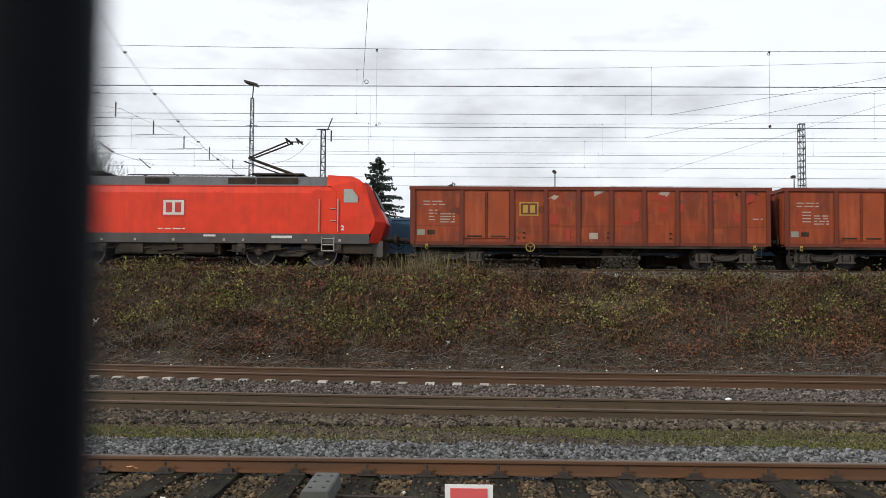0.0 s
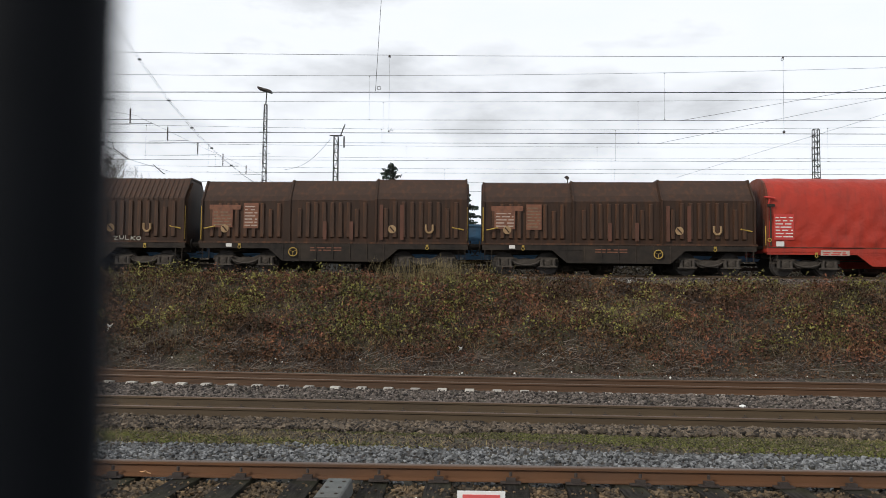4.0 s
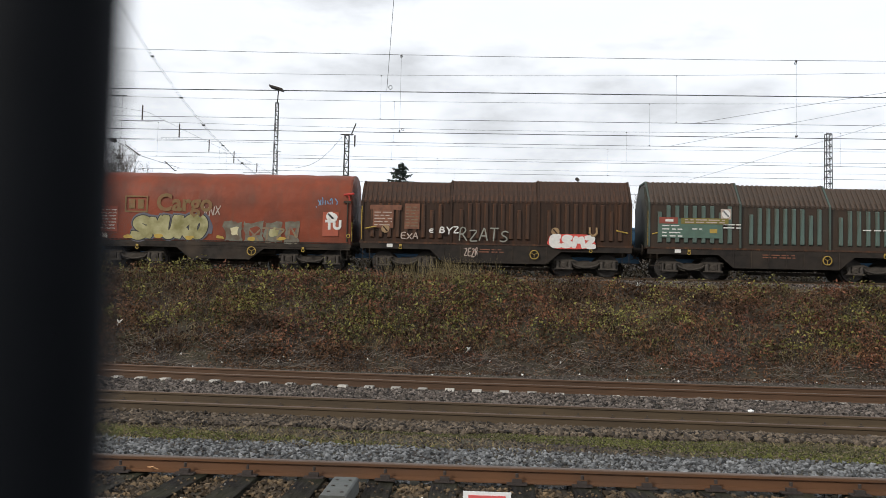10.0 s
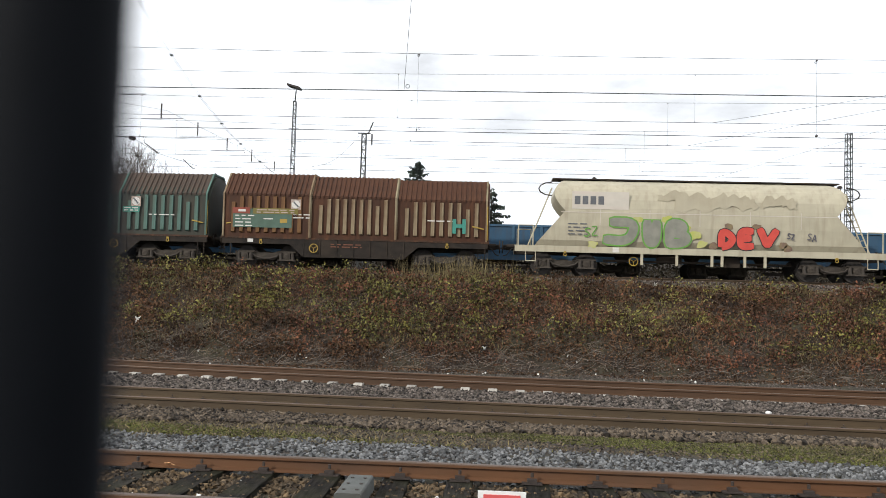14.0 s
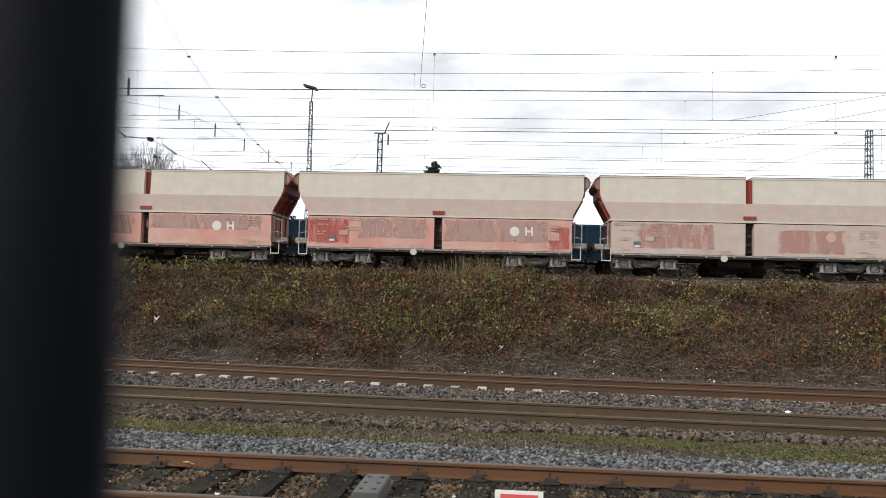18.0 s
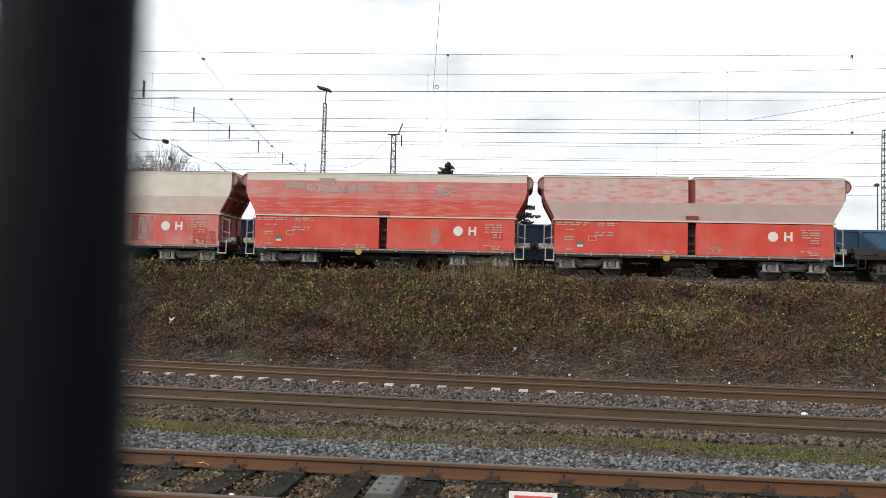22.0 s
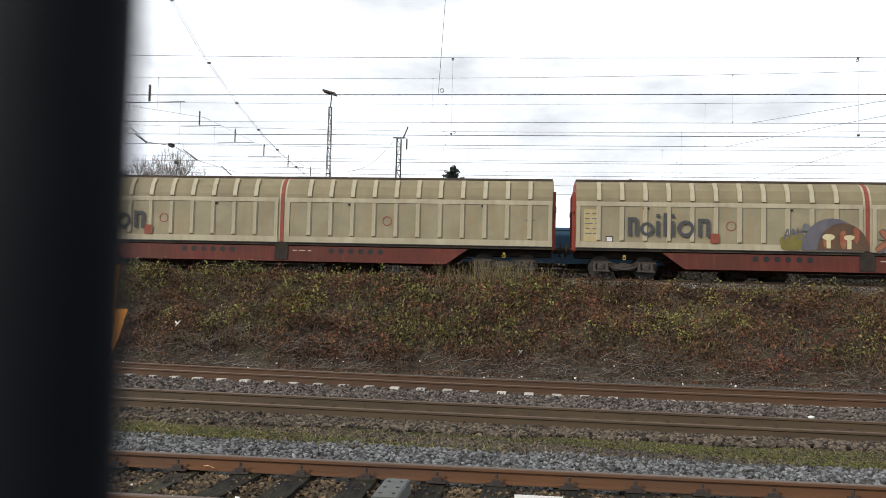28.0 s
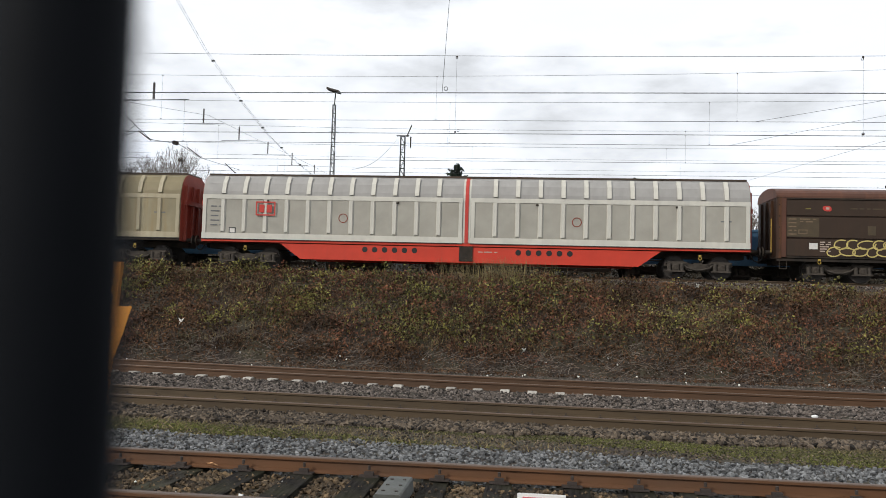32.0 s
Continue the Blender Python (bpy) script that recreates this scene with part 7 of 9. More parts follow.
def hopper_wagon(s, top, mid, low, seed, label, split=True, marks=K_white):
    half = 5.35
    t = vehicle("hopper_wagon", s, half * 2, label, "freight wagon", "hopper wagons in the train")
    bays = ((-1, -5.95, -0.15), (1, 0.15, 5.95)) if split else ((0, -5.95, 5.95),)
    zj, zm, zt = 2.12, 2.85, 3.86
    for side, x0, x1 in bays:
        bm = B()
        a, b = (x0 + 0.10 if side <= 0 else x0), (x1 - 0.10 if side >= 0 else x1)
        plate(bm, [(a, zm), (b, zm), (x1, zm + 0.34), (x1, zt), (x0, zt), (x0, zm + 0.34)], -1.36, 1.36)
        for v in bm.verts:
            if v.co.z > zm + 0.1:
                v.co.y *= 1 - 0.045 * (v.co.z - zm)
        ob = part("upper_hood", bm, top, t)
        if top is P_hop_scuff:
            bm = joined((x0 + 0.02, x1 - 0.02, -1.366, 1.366, zt - 0.27, zt - 0.012))
            for v in bm.verts:
                v.co.y *= 1 - 0.045 * (v.co.z - zm)
            part("dust_band", bm, P_hop_white, ob, "pale dusty strip along the top")
            for k in range(9):
                r = random.Random(seed * 7 + k)
                fx, fz, fw = r.uniform(x0 + 0.6, x1 - 0.6), zt - r.uniform(0.28, 0.75), r.uniform(0.5, 1.3)
                bm = joined((fx - fw / 2, fx + fw / 2, -1.3665 - 0.0006 * k, -1.366 - 0.0006 * k, fz - 0.16, fz + 0.16))
                for v in bm.verts:
                    v.co.y *= 1 - 0.045 * (v.co.z - zm)
                part("dust_patch", bm, F_dust, ob)
        part("hood_rim", joined((x0 - 0.02, x1 + 0.02, -1.32, 1.32, zt - 0.01, zt + 0.05)), P_hop_white, ob)
        part("roof_rail", joined((x0 - 0.02, x1 + 0.02, -1.25, 1.25, zt + 0.05, zt + 0.085)), P_bogie, ob)
    bm = B()
    plate(bm, [(-5.50, zj), (5.50, zj), (5.52, zj + 0.12), (5.85, zm), (-5.85, zm), (-5.52, zj + 0.12)], -1.385, 1.385)
    part("lower_hood", bm, mid, t)
    part("joint_rail", joined((-5.56, 5.56, SIDE + 0.02, -SIDE - 0.02, zj - 0.045, zj + 0.01)), P_hop_white, t, "pale dusty rail")
    part("joint_gap", joined((-5.45, 5.45, -1.39, 1.39, zj - 0.08, zj - 0.045)), P_under, t)
    for x0, x1 in ((-5.48, -0.17), (0.17, 5.48)):
        bm = joined((x0, x1, SIDE + 0.03, -SIDE - 0.03, 0.76, zj - 0.08))
        part("side_flap", bm, low, t)
    part("centre_post", joined((-0.16, 0.16, -1.1, 1.1, 0.7, zj)), P_under, t)
    for k, z in enumerate((1.95, 1.55, 1.2, 0.92)):
        part("centre_bolt", joined((-0.12, 0.12, -1.2, -1.1, z - 0.05, z + 0.05)), P_bogie, t)
    if split:
        part("gap_filler", joined((-0.17, 0.17, -1.15, 1.15, zm, zt - 0.02)), P_hop_in, t)
    part("centre_block", joined((-0.25, 0.25, SIDE + 0.02, SIDE + 0.07, zj + 0.08, zj + 0.22)), P_hop_in, t)
    for sx in (-1, 1):
        bm = B()
        plate(bm, [(sx * 5.30, 0.95), (sx * 5.44, 0.95), (sx * 5.46, 2.1), (sx * 5.90, 2.95), (sx * 5.86, 3.80), (sx * 5.30, 3.5)], -1.25, 1.25)
        part("end_wall", bm, P_hop_in, t, "red brown sloping end")
        bm = B()
        rod(bm, (sx * 5.93, -1.22, 3.60), (sx * 5.93, 1.22, 3.60), 0.27, 18)
        part("end_bonnet", bm, P_hop_bonnet, t, "rounded grey dusty end bonnet")
        part("bonnet_rim", ring(B(), (sx * 5.93, 3.60), 0.29, 0.05, 18, -1.25, -1.20), P_hop_in, t)
        bm = B()
        plate(bm, [(sx * 5.80, 3.40), (sx * 6.02, 3.34), (sx * 6.00, 3.05), (sx * 5.88, 2.90), (sx * 5.78, 2.95)], -1.20, 1.20)
        part("end_apron", bm, P_hop_in, t)
        for yy in (-0.8, 0.0, 0.8):
            bm = B()
            plate(bm, [(sx * 5.44, 1.0), (sx * 5.52, 1.0), (sx * 5.54, 2.1), (sx * 5.98, 2.92), (sx * 5.90, 2.94), (sx * 5.46, 2.12)], yy - 0.04, yy + 0.04)
            part("end_rib", bm, P_hop_in, t)
        bm = B()
        rod(bm, (sx * 5.6, -1.25, 1.05), (sx * 5.6, -1.25, 2.0), 0.03, 5)
        rod(bm, (sx * 5.9, -1.2, 1.0), (sx * 5.9, -1.2, 1.9), 0.025, 5)
        rod(bm, (sx * 5.5, -1.25, 1.95), (sx * 5.9, -1.2, 1.85), 0.025, 5)
        rod(bm, (sx * 5.5, -1.25, 1.4), (sx * 5.95, -1.2, 1.3), 0.02, 5)
        part("end_rail", bm, P_dustspring, t)
        part("end_platform", joined((*sorted((sx * 5.35, sx * 6.0)), -1.2, 1.2, 0.92, 1.0)), P_dustspring, t)
        part("buffer_housing", rod(B(), (sx * 5.5, -0.9, 1.0), (sx * 6.12, -0.9, 1.0), 0.15, 10), P_dustspring, t)
        bm = B()
        rod(bm, (sx * 5.5, SIDE + 0.05, 0.95), (sx * 5.5, SIDE + 0.05, 0.42), 0.02, 4)
        rod(bm, (sx * 5.85, SIDE + 0.05, 0.95), (sx * 5.85, SIDE + 0.05, 0.42), 0.02, 4)
        rod(bm, (sx * 5.5, SIDE + 0.05, 0.44), (sx * 5.85, SIDE + 0.05, 0.44), 0.03, 4)
        part("step", bm, P_hop_white, t)
    part("lower_rail", joined((-5.50, 5.50, SIDE + 0.0, SIDE + 0.1, 0.69, 0.745)), P_dustspring, t)
    me = mesh_of("flap_hinge", joined((-0.035, 0.035, SIDE - 0.03, SIDE + 0.02, 0.64, 0.78)), P_dustspring)
    for x in (-5.0, -4.0, -2.8, -1.7, -0.6, 0.6, 1.9, 3.0, 4.0, 5.0):
        shared("flap_hinge", me, t, pose(x, 0, 0))
    part("lifting_plate", disc(B(), (-1.0, 0.62), 0.14, 10, SIDE - 0.01, SIDE + 0.03), K_yellow if low is P_hop_red else P_hop_white, t)
    part("circle_mark", disc(B(), (3.15, 1.55), 0.20, 18, SIDE + 0.018, SIDE + 0.03), marks, t, "round white mark")
    part("letter_mark", joined((3.58, 3.66, SIDE + 0.018, SIDE + 0.03, 1.38, 1.74), (3.82, 3.90, SIDE + 0.018, SIDE + 0.03, 1.38, 1.74), (3.66, 3.82, SIDE + 0.018, SIDE + 0.03, 1.52, 1.60)), marks, t, "white letter mark")
    bars(t, -4.8, 1.72, 0.5, 1, K_pale, SIDE + 0.018, 0.12, seed)
    bars(t, -4.9, 1.42, 0.4, 2, K_pale, SIDE + 0.018, 0.10, seed + 1)
    bars(t, -4.75, 2.00, 1.3, 2, K_pale, SIDE + 0.018, 0.075, seed + 3)
    bars(t, -3.35, 2.00, 0.8, 2, K_pale, SIDE + 0.018, 0.08, seed + 4)
    bars(t, -3.5, 1.62, 0.75, 2, K_pale, SIDE + 0.018, 0.11, seed + 8)
    patch(t, "lettered_frame", -3.95, 1.36, 0.36, 0.20, K_pale, SIDE + 0.02)
    patch(t, "lettered_frame", -3.95, 1.36, 0.30, 0.14, low, SIDE + 0.015)
    patch(t, "lettered_frame", 4.75, 1.36, 0.46, 0.30, K_red if low in (P_hop_red, P_hop_redw) else low, SIDE + 0.02)
    bars(t, 4.75, 1.44, 0.34, 2, K_pale, SIDE + 0.012, 0.1, seed + 9)
    bars(t, 4.6, 1.85, 0.7, 4, K_pale, SIDE + 0.018, 0.10, seed + 2)
    bars(t, 4.4, 1.0, 0.4, 1, K_pale, SIDE + 0.018, 0.1, seed + 5)
    patch(t, "label_plate", -4.45, 1.12, 0.28, 0.24, K_grey, SIDE + 0.03)
    patch(t, "label_plate", -4.45, 1.05, 0.22, 0.08, K_white, SIDE + 0.022)
    r = random.Random(seed)
    spots = SPOTS[seed % 10]
    for k, (kind, x, z, w, h) in enumerate(spots):
        if kind == "w":
            ragged(t, "bare_patch", x, z, w, h, P_hop_white, seed * 31 + k, SIDE + 0.026, 0.085)
        else:
            grow = 1.12 if kind == "d" else 1.3
            z1, z2 = max(0.77, z - h * grow / 2), min(2.03, z + h * grow / 2)
            sheet = part("dust_patch" if kind == "d" else "bare_patch", joined((x - w * grow / 2, x + w * grow / 2, SIDE + 0.0285 - 0.0012 * k, SIDE + 0.0288 - 0.0012 * k, z1, z2)), {"d": F_dust, "r": F_red, "p": F_pink}[kind], t)
    for x, z, w in ((-4.9, 0.92, 0.3), (-0.9, 0.92, 0.5), (-1.6, 0.92, 0.25), (4.7, 0.95, 0.35)):
        bars(t, x, z, w, 2 if w > 0.3 else 1, K_pale, SIDE + 0.018, 0.09, seed + int(x * 3))
    underframe(t, half, 0.60, 0.68)
    bogie(t, -4.05, pale=True)
    bogie(t, 4.05, pale=True)
    ends(t, half + 0.55, 1.0)
    return t


# ---------------------------------------------------------------- closed brown wagon
def closed_wagon(s, label):
    half, z0, eave, top = 5.52, 0.82, 3.23, 3.68
    t = vehicle("closed_wagon", s, half * 2, label, "freight wagon")
    part("body", joined((-half + 0.05, half - 0.05, -1.38, 1.38, z0 + 0.04, eave)), P_brown, t)
    arc = [(1.46 * math.sin(a), eave + (top - eave) * (math.cos(a * 0.97) ** 0.8)) for a in (-1.5708 + math.pi * k / 14 for k in range(15))]
    roof = part("roof", prism(B(), [(-1.46, eave - 0.04)] + arc + [(1.46, eave - 0.04)], -half - 0.02, half + 0.02), P_box_roof, t, "low arched red brown roof")
    part("gutter", joined((-half + 0.38, half - 0.38, SIDE - 0.03, SIDE + 0.03, eave - 0.10, eave - 0.05)), P_under, roof)
    for sx in (-1, 1):
        part("end_wall", joined((*sorted((sx * (half - 0.05), sx * half)), -1.38, 1.38, z0, eave)), P_brown, t)
        part("corner_post", joined((*sorted((sx * (half - 0.36), sx * (half - 0.18))), SIDE - 0.02, SIDE + 0.10, z0, eave - 0.05)), P_post, t, "red brown corner post")
        part("corner_post", joined((*sorted((sx * (half - 0.18), sx * (half + 0.01))), SIDE - 0.01, SIDE + 0.12, z0 - 0.06, eave - 0.02)), P_brown_rib, t)
        for k in range(5):
            part("post_bolt", disc(B(), (sx * (half - 0.10), 1.10 + 0.45 * k), 0.03, 8, SIDE - 0.022, SIDE - 0.01), P_under, t)
        for yy in (-0.75, 0.0, 0.75):
            part("end_rib", joined((*sorted((sx * half, sx * (half + 0.08))), yy - 0.06, yy + 0.06, z0, eave - 0.1)), P_brown, t)
        rail = tube(B(), [(sx * (half + 0.16), SIDE + 0.2, 1.0), (sx * (half + 0.16), SIDE + 0.2, 2.35)], 0.022, 6)
        part("grab_rail", rail, K_yellow, t)
    lines = (z0 + 0.03, 1.58, 2.46, eave - 0.09)
    for a, b in zip(lines, lines[1:]):
        for x0, x1 in ((-half + 0.37, -0.02), (0.02, half - 0.37)):
            part("side_panel", joined((x0, x1, SIDE + 0.01, SIDE + 0.07, a + 0.03, b - 0.03)), P_box_side, t)
    part("deck_edge", joined((-half, half, SIDE + 0.02, -SIDE - 0.02, z0 - 0.06, z0 + 0.03)), P_under, t)
    x = -half + 0.4
    face = SIDE + 0.01
    patch(t, "cleaned_field", x + 0.60, 2.02, 1.24, 0.76, K_brownolive, face)
    bars(t, x + 0.20, 2.36, 0.30, 5, K_dullbar, face - 0.007, 0.15, 5)
    bars(t, x + 0.80, 2.36, 0.62, 2, K_dullbar, face - 0.007, 0.10, 6)
    patch(t, "lettered_frame", x + 0.60, 1.83, 0.34, 0.18, K_dullbar, face - 0.007)
    patch(t, "lettered_frame", x + 0.60, 1.83, 0.28, 0.12, K_brownolive, face - 0.012)
    patch(t, "label_plate", x + 1.0, 1.27, 0.32, 0.24, K_white, face)
    bars(t, x + 1.45, 1.46, 0.40, 5, K_pale, face, 0.09, 8)
    part("emblem", plate(B(), softened([(x + 1.33, 2.78), (x + 1.40, 2.88), (x + 1.66, 2.88), (x + 1.70, 2.66), (x + 1.44, 2.66)], 1), face - 0.008, face), K_red, t, "small red emblem")
    part("emblem_shape", joined((x + 1.47, x + 1.60, face - 0.013, face - 0.008, 2.73, 2.82)), K_pale, t)
    bars(t, x + 3.3, 2.80, 1.8, 1, K_brownolive, face, 0.14, 9)
    patch(t, "cleaned_field", x + 3.2, 1.92, 0.3, 0.36, K_brownolive, face)
    bars(t, x + 0.85, 2.78, 0.3, 1, K_olive, face, 0.1, 3)
    bm = B()
    r = random.Random(17)
    for k in range(34):
        cx, cz = x + 1.80 + 0.24 * k, 1.20 + (0.15 if k % 2 else -0.13)
        w, h, lean = r.uniform(0.22, 0.36), r.uniform(0.15, 0.21), r.uniform(-0.3, 0.3)
        ribbon(bm, [(cx + w * math.cos(a) + lean * h * math.sin(a), cz + h * math.sin(a)) for a in (2 * math.pi * q / 9 + 1.0 for q in range(9 if k % 3 else 8))], 0.05, face - 0.004 - 0.0008 * (k % 8))
    part("sprayed_loops", bm, K_yellowspray, t, "yellow sprayed loops")
    for gx in (-3.9, 3.9):
        tie_ring(t, gx, 0.66)
    underframe(t, half, 0.66, 0.80, material=P_belly)
    bogie(t, -2.75 - 0.3)
    bogie(t, 2.75 + 0.3)
    ends(t, half + 0.05)
    return t


# ---------------------------------------------------------------- sliding-wall wagon
def slide_wagon(s, sheet, roof, rib, sill, seed, label, mark=None, tail=None):
    half, z0 = 11.35, 1.12
    t = vehicle("sliding_wall_wagon", s, half * 2, label, "freight wagon", "sliding wall wagons in the train")
    out = [(-1.45, z0), (-1.45, 2.88), (-1.42, 3.15), (-1.30, 3.50), (-1.08, 3.76), (-0.75, 3.90), (0.75, 3.90), (1.08, 3.76), (1.30, 3.50), (1.42, 3.15), (1.45, 2.88), (1.45, z0)]
    for x0, x1 in ((-half, -0.16), (0.16, half)):
        w = part("sliding_wall", prism(B(), [(-1.45, z0), (-1.45, 2.88), (1.45, 2.88), (1.45, z0)], x0, x1), sheet, t)
        part("roof_wing", prism(B(), [(y * 0.995, z - 0.005) for y, z in out[1:-1]], x0, x1), roof, t, smooth=False)
        part("wall_top_rail", joined((x0, x1, -1.475, -1.45, 2.80, 2.98)), rib, w)
        part("wall_foot_rail", joined((x0, x1, -1.48, -1.45, z0 - 0.02, z0 + 0.22)), rib, w)
        part("wall_end_post", joined((*sorted((x0 + 0.02, x0 + 0.17)), -1.484, -1.45, z0 + 0.22, 2.80)), rib, w)
        part("wall_end_post", joined((*sorted((x1 - 0.17, x1 - 0.02)), -1.484, -1.45, z0 + 0.22, 2.80)), rib, w)
        part("wall_seal", joined((x0, x1, -1.482, -1.45, z0 - 0.05, z0 - 0.02)), K_cable, w)
        rm = B()
        for za, zb in ((z0 + 0.24, 2.78),):
            ring_pts = ((-0.10, -1.45), (-0.065, -1.515), (0.065, -1.515), (0.10, -1.45))
            lo_v = [rm.verts.new((a, b, za + (0.05 if b < -1.5 else 0))) for a, b in ring_pts]
            hi_v = [rm.verts.new((a, b, zb)) for a, b in ring_pts]
            for k in range(3):
                rm.faces.new((lo_v[k], lo_v[k + 1], hi_v[k + 1], hi_v[k]))
            rm.faces.new(lo_v)
            rm.faces.new(hi_v[::-1])
        me = mesh_of("wall_rib", rm, rib)
        rm = B()
        prism(rm, [(-1.490, 3.04), (-1.465, 3.17), (-1.345, 3.535), (-1.12, 3.82), (-1.06, 3.74), (-1.29, 3.48), (-1.40, 3.14), (-1.43, 3.02)], -0.085, 0.085)
        rme = mesh_of("roof_rib", rm, rib)
        n = 11
        for k in range(n):
            x = (-1 if x0 < 0 else 1) * (1.17 + 9.26 * k / (n - 1))
            shared("wall_rib", me, w, pose(x, 0, 0))
            shared("roof_rib", rme, w, pose(x, 0, 0))
        for x in (x0 + 2.8, x1 - 2.8):
            part("wall_latch", joined((x - 0.12, x + 0.12, -1.50, -1.475, 2.68, 2.76)), P_under, w)
        part("round_mark", ring(B(), ((x0 + x1) / 2 - 0.35 + (0.9 if x0 < 0 else -0.9), 2.05), 0.2, 0.035, 16, -1.462, -1.452), K_panel, w)
    part("centre_pillar", prism(B(), [(y * 1.012, z) for y, z in out], -0.07, 0.07), K_red if sheet is P_silver else K_panel, t, "red centre pillar")
    part("centre_frame", prism(B(), [(y * 0.99, z - 0.01) for y, z in out], -0.16, 0.16), rib, t)
    part("roof_ridge", joined((-half, half, -0.8, 0.8, 3.895, 3.97)), P_roofdark, t)
    for sx in (-1, 1):
        # light is put into the paint: some left ends lit red, the rest shaded
        part("end_wall", prism(B(), [(y * 0.96, z) for y, z in out[1:-1]] + [(1.39, 0.95), (-1.39, 0.95)], *sorted((sx * half, sx * (half + 0.03)))), P_end_lit if (sx < 0 and (sheet is P_silver or seed == 80)) else P_hop_in, t, "red end wall")
        em = B()
        for yy in (-1.0, -0.3, 0.3, 1.0):
            box(em, *sorted((sx * (half + 0.03), sx * (half + 0.14))), yy - 0.06, yy + 0.06, 1.0, 3.4)
        box(em, *sorted((sx * (half + 0.03), sx * (half + 0.16))), -1.18, 1.18, 2.55, 2.75)
        part("end_rib", em, P_hop_in if sx > 0 or not (sheet is P_silver or seed == 80) else P_end_lit, t)
        tie_ring(t, sx * 9.4, 0.72)
    bm = joined((-half, half, SIDE + 0.01, -SIDE - 0.01, 0.98, z0 - 0.02))
    part("deck_edge", bm, sill if sheet is P_silver else P_under, t)
    for y0, y1 in ((SIDE + 0.06, SIDE + 0.12), (-SIDE - 0.12, -SIDE - 0.06)):
        part("belly_girder", plate(B(), [(-7.9, 0.94), (-7.0, 0.30), (7.0, 0.30), (7.9, 0.94)], y0, y1), sill, t)
    # no holes are cut: black discs stand for the shade inside them
    hole = mesh_of("girder_hole", disc(B(), (0, 0), 0.12, 10, SIDE + 0.052, SIDE + 0.062), K_cable)
    for c in (-3.2, 3.2):
        for k in range(6):
            shared("girder_hole", hole, t, pose(c - 1.05 + k * 0.42, 0, 0.76))
    part("centre_jack", joined((-0.28, 0.28, SIDE + 0.02, SIDE + 0.07, 0.36, 0.98)), P_under, t)
    bars(t, 0.9, 0.78, 0.8, 1, K_pale, SIDE + 0.06, 0.1, seed)
    part("label_frame", joined((-half + 1.2, -half + 1.5, SIDE - 0.012, SIDE - 0.004, 1.32, 1.58)), K_black, t)
    patch(t, "label_plate", -half + 1.35, 1.45, 0.22, 0.18, K_white, SIDE - 0.012)
    if sheet is not P_silver:
        patch(t, "label_field", -half + 0.62, 2.0, 0.62, 1.3, K_tanfield, SIDE - 0.001)
    bars(t, -half + 0.62, 2.5, 0.5, 5, K_grey, SIDE - 0.008, 0.2, seed + 2)
    bars(t, half - 0.9, 2.2, 0.5, 1, K_grey, SIDE - 0.004, 0.1, seed + 3)
    if mark:
        word_shapes(t, -half + 2.05, 1.60, 0.94, mark, SIDE - 0.066, tail)
    part("stretcher_frame", joined((-half, half, -0.4, 0.4, 0.72, 0.98)), P_under, t)
    bm = B()
    rod(bm, (-8.0, -0.6, 0.6), (8.0, -0.6, 0.6), 0.03, 5)
    rod(bm, (-1.6, -0.7, 0.6), (-0.4, -0.7, 0.6), 0.17, 10)
    part("brake_gear", bm, P_under, t)
    bogie(t, -9.4)
    bogie(t, 9.4)
    ends(t, half + 0.1)
    return t


# ---------------------------------------------------------------- flat wagon and its load
def flat_wagon(s, label):
    half = 6.75
    t = vehicle("flat_wagon", s, half * 2, label, "freight wagon")
    part("deck", joined((-half, half, -1.38, 1.38, 0.98, 1.08)), P_under, t)
    bm = B()
    for y0, y1 in ((SIDE, SIDE + 0.1), (-SIDE - 0.1, -SIDE)):
        plate(bm, [(-half, 0.90), (-half, 1.12), (half, 1.12), (half, 0.90), (4.2, 0.86), (1.9, 0.50), (-1.9, 0.50), (-4.2, 0.86)], y0, y1)
    part("side_girder", bm, P_flat, t)
    for x in (-6.0, -4.5, 4.5, 6.0):
        part("stanchion_pocket", joined((x - 0.07, x + 0.07, SIDE - 0.06, SIDE, 0.95, 1.2)), P_flat, t)
    for x, m in ((-1.5, K_white), (-1.15, K_pale), (-1.5, K_pale), (0.5, K_pale)):
        patch(t, "label_plate", x, 0.92 if m is K_white else 0.72, 0.26, 0.2, m, SIDE)
    part("hand_wheel", ring(B(), (0.6, 0.75), 0.22, 0.05, 14, SIDE - 0.05, SIDE - 0.02), P_under, t)
    bars(t, 1.5, 0.98, 2.0, 1, K_pale, SIDE, 0.1, 4)
    part("end_stop", joined((half - 0.50, half - 0.15, SIDE + 0.02, -SIDE - 0.02, 1.08, 1.36)), P_under, t, "dark end stop on the deck")
    underframe(t, half, 0.72, 0.94)
    for x in (-5.5, 5.5):
        tie_ring(t, x, 0.9)
    bogie(t, -4.6)
    bogie(t, 4.6)
    ends(t, half)
    return t


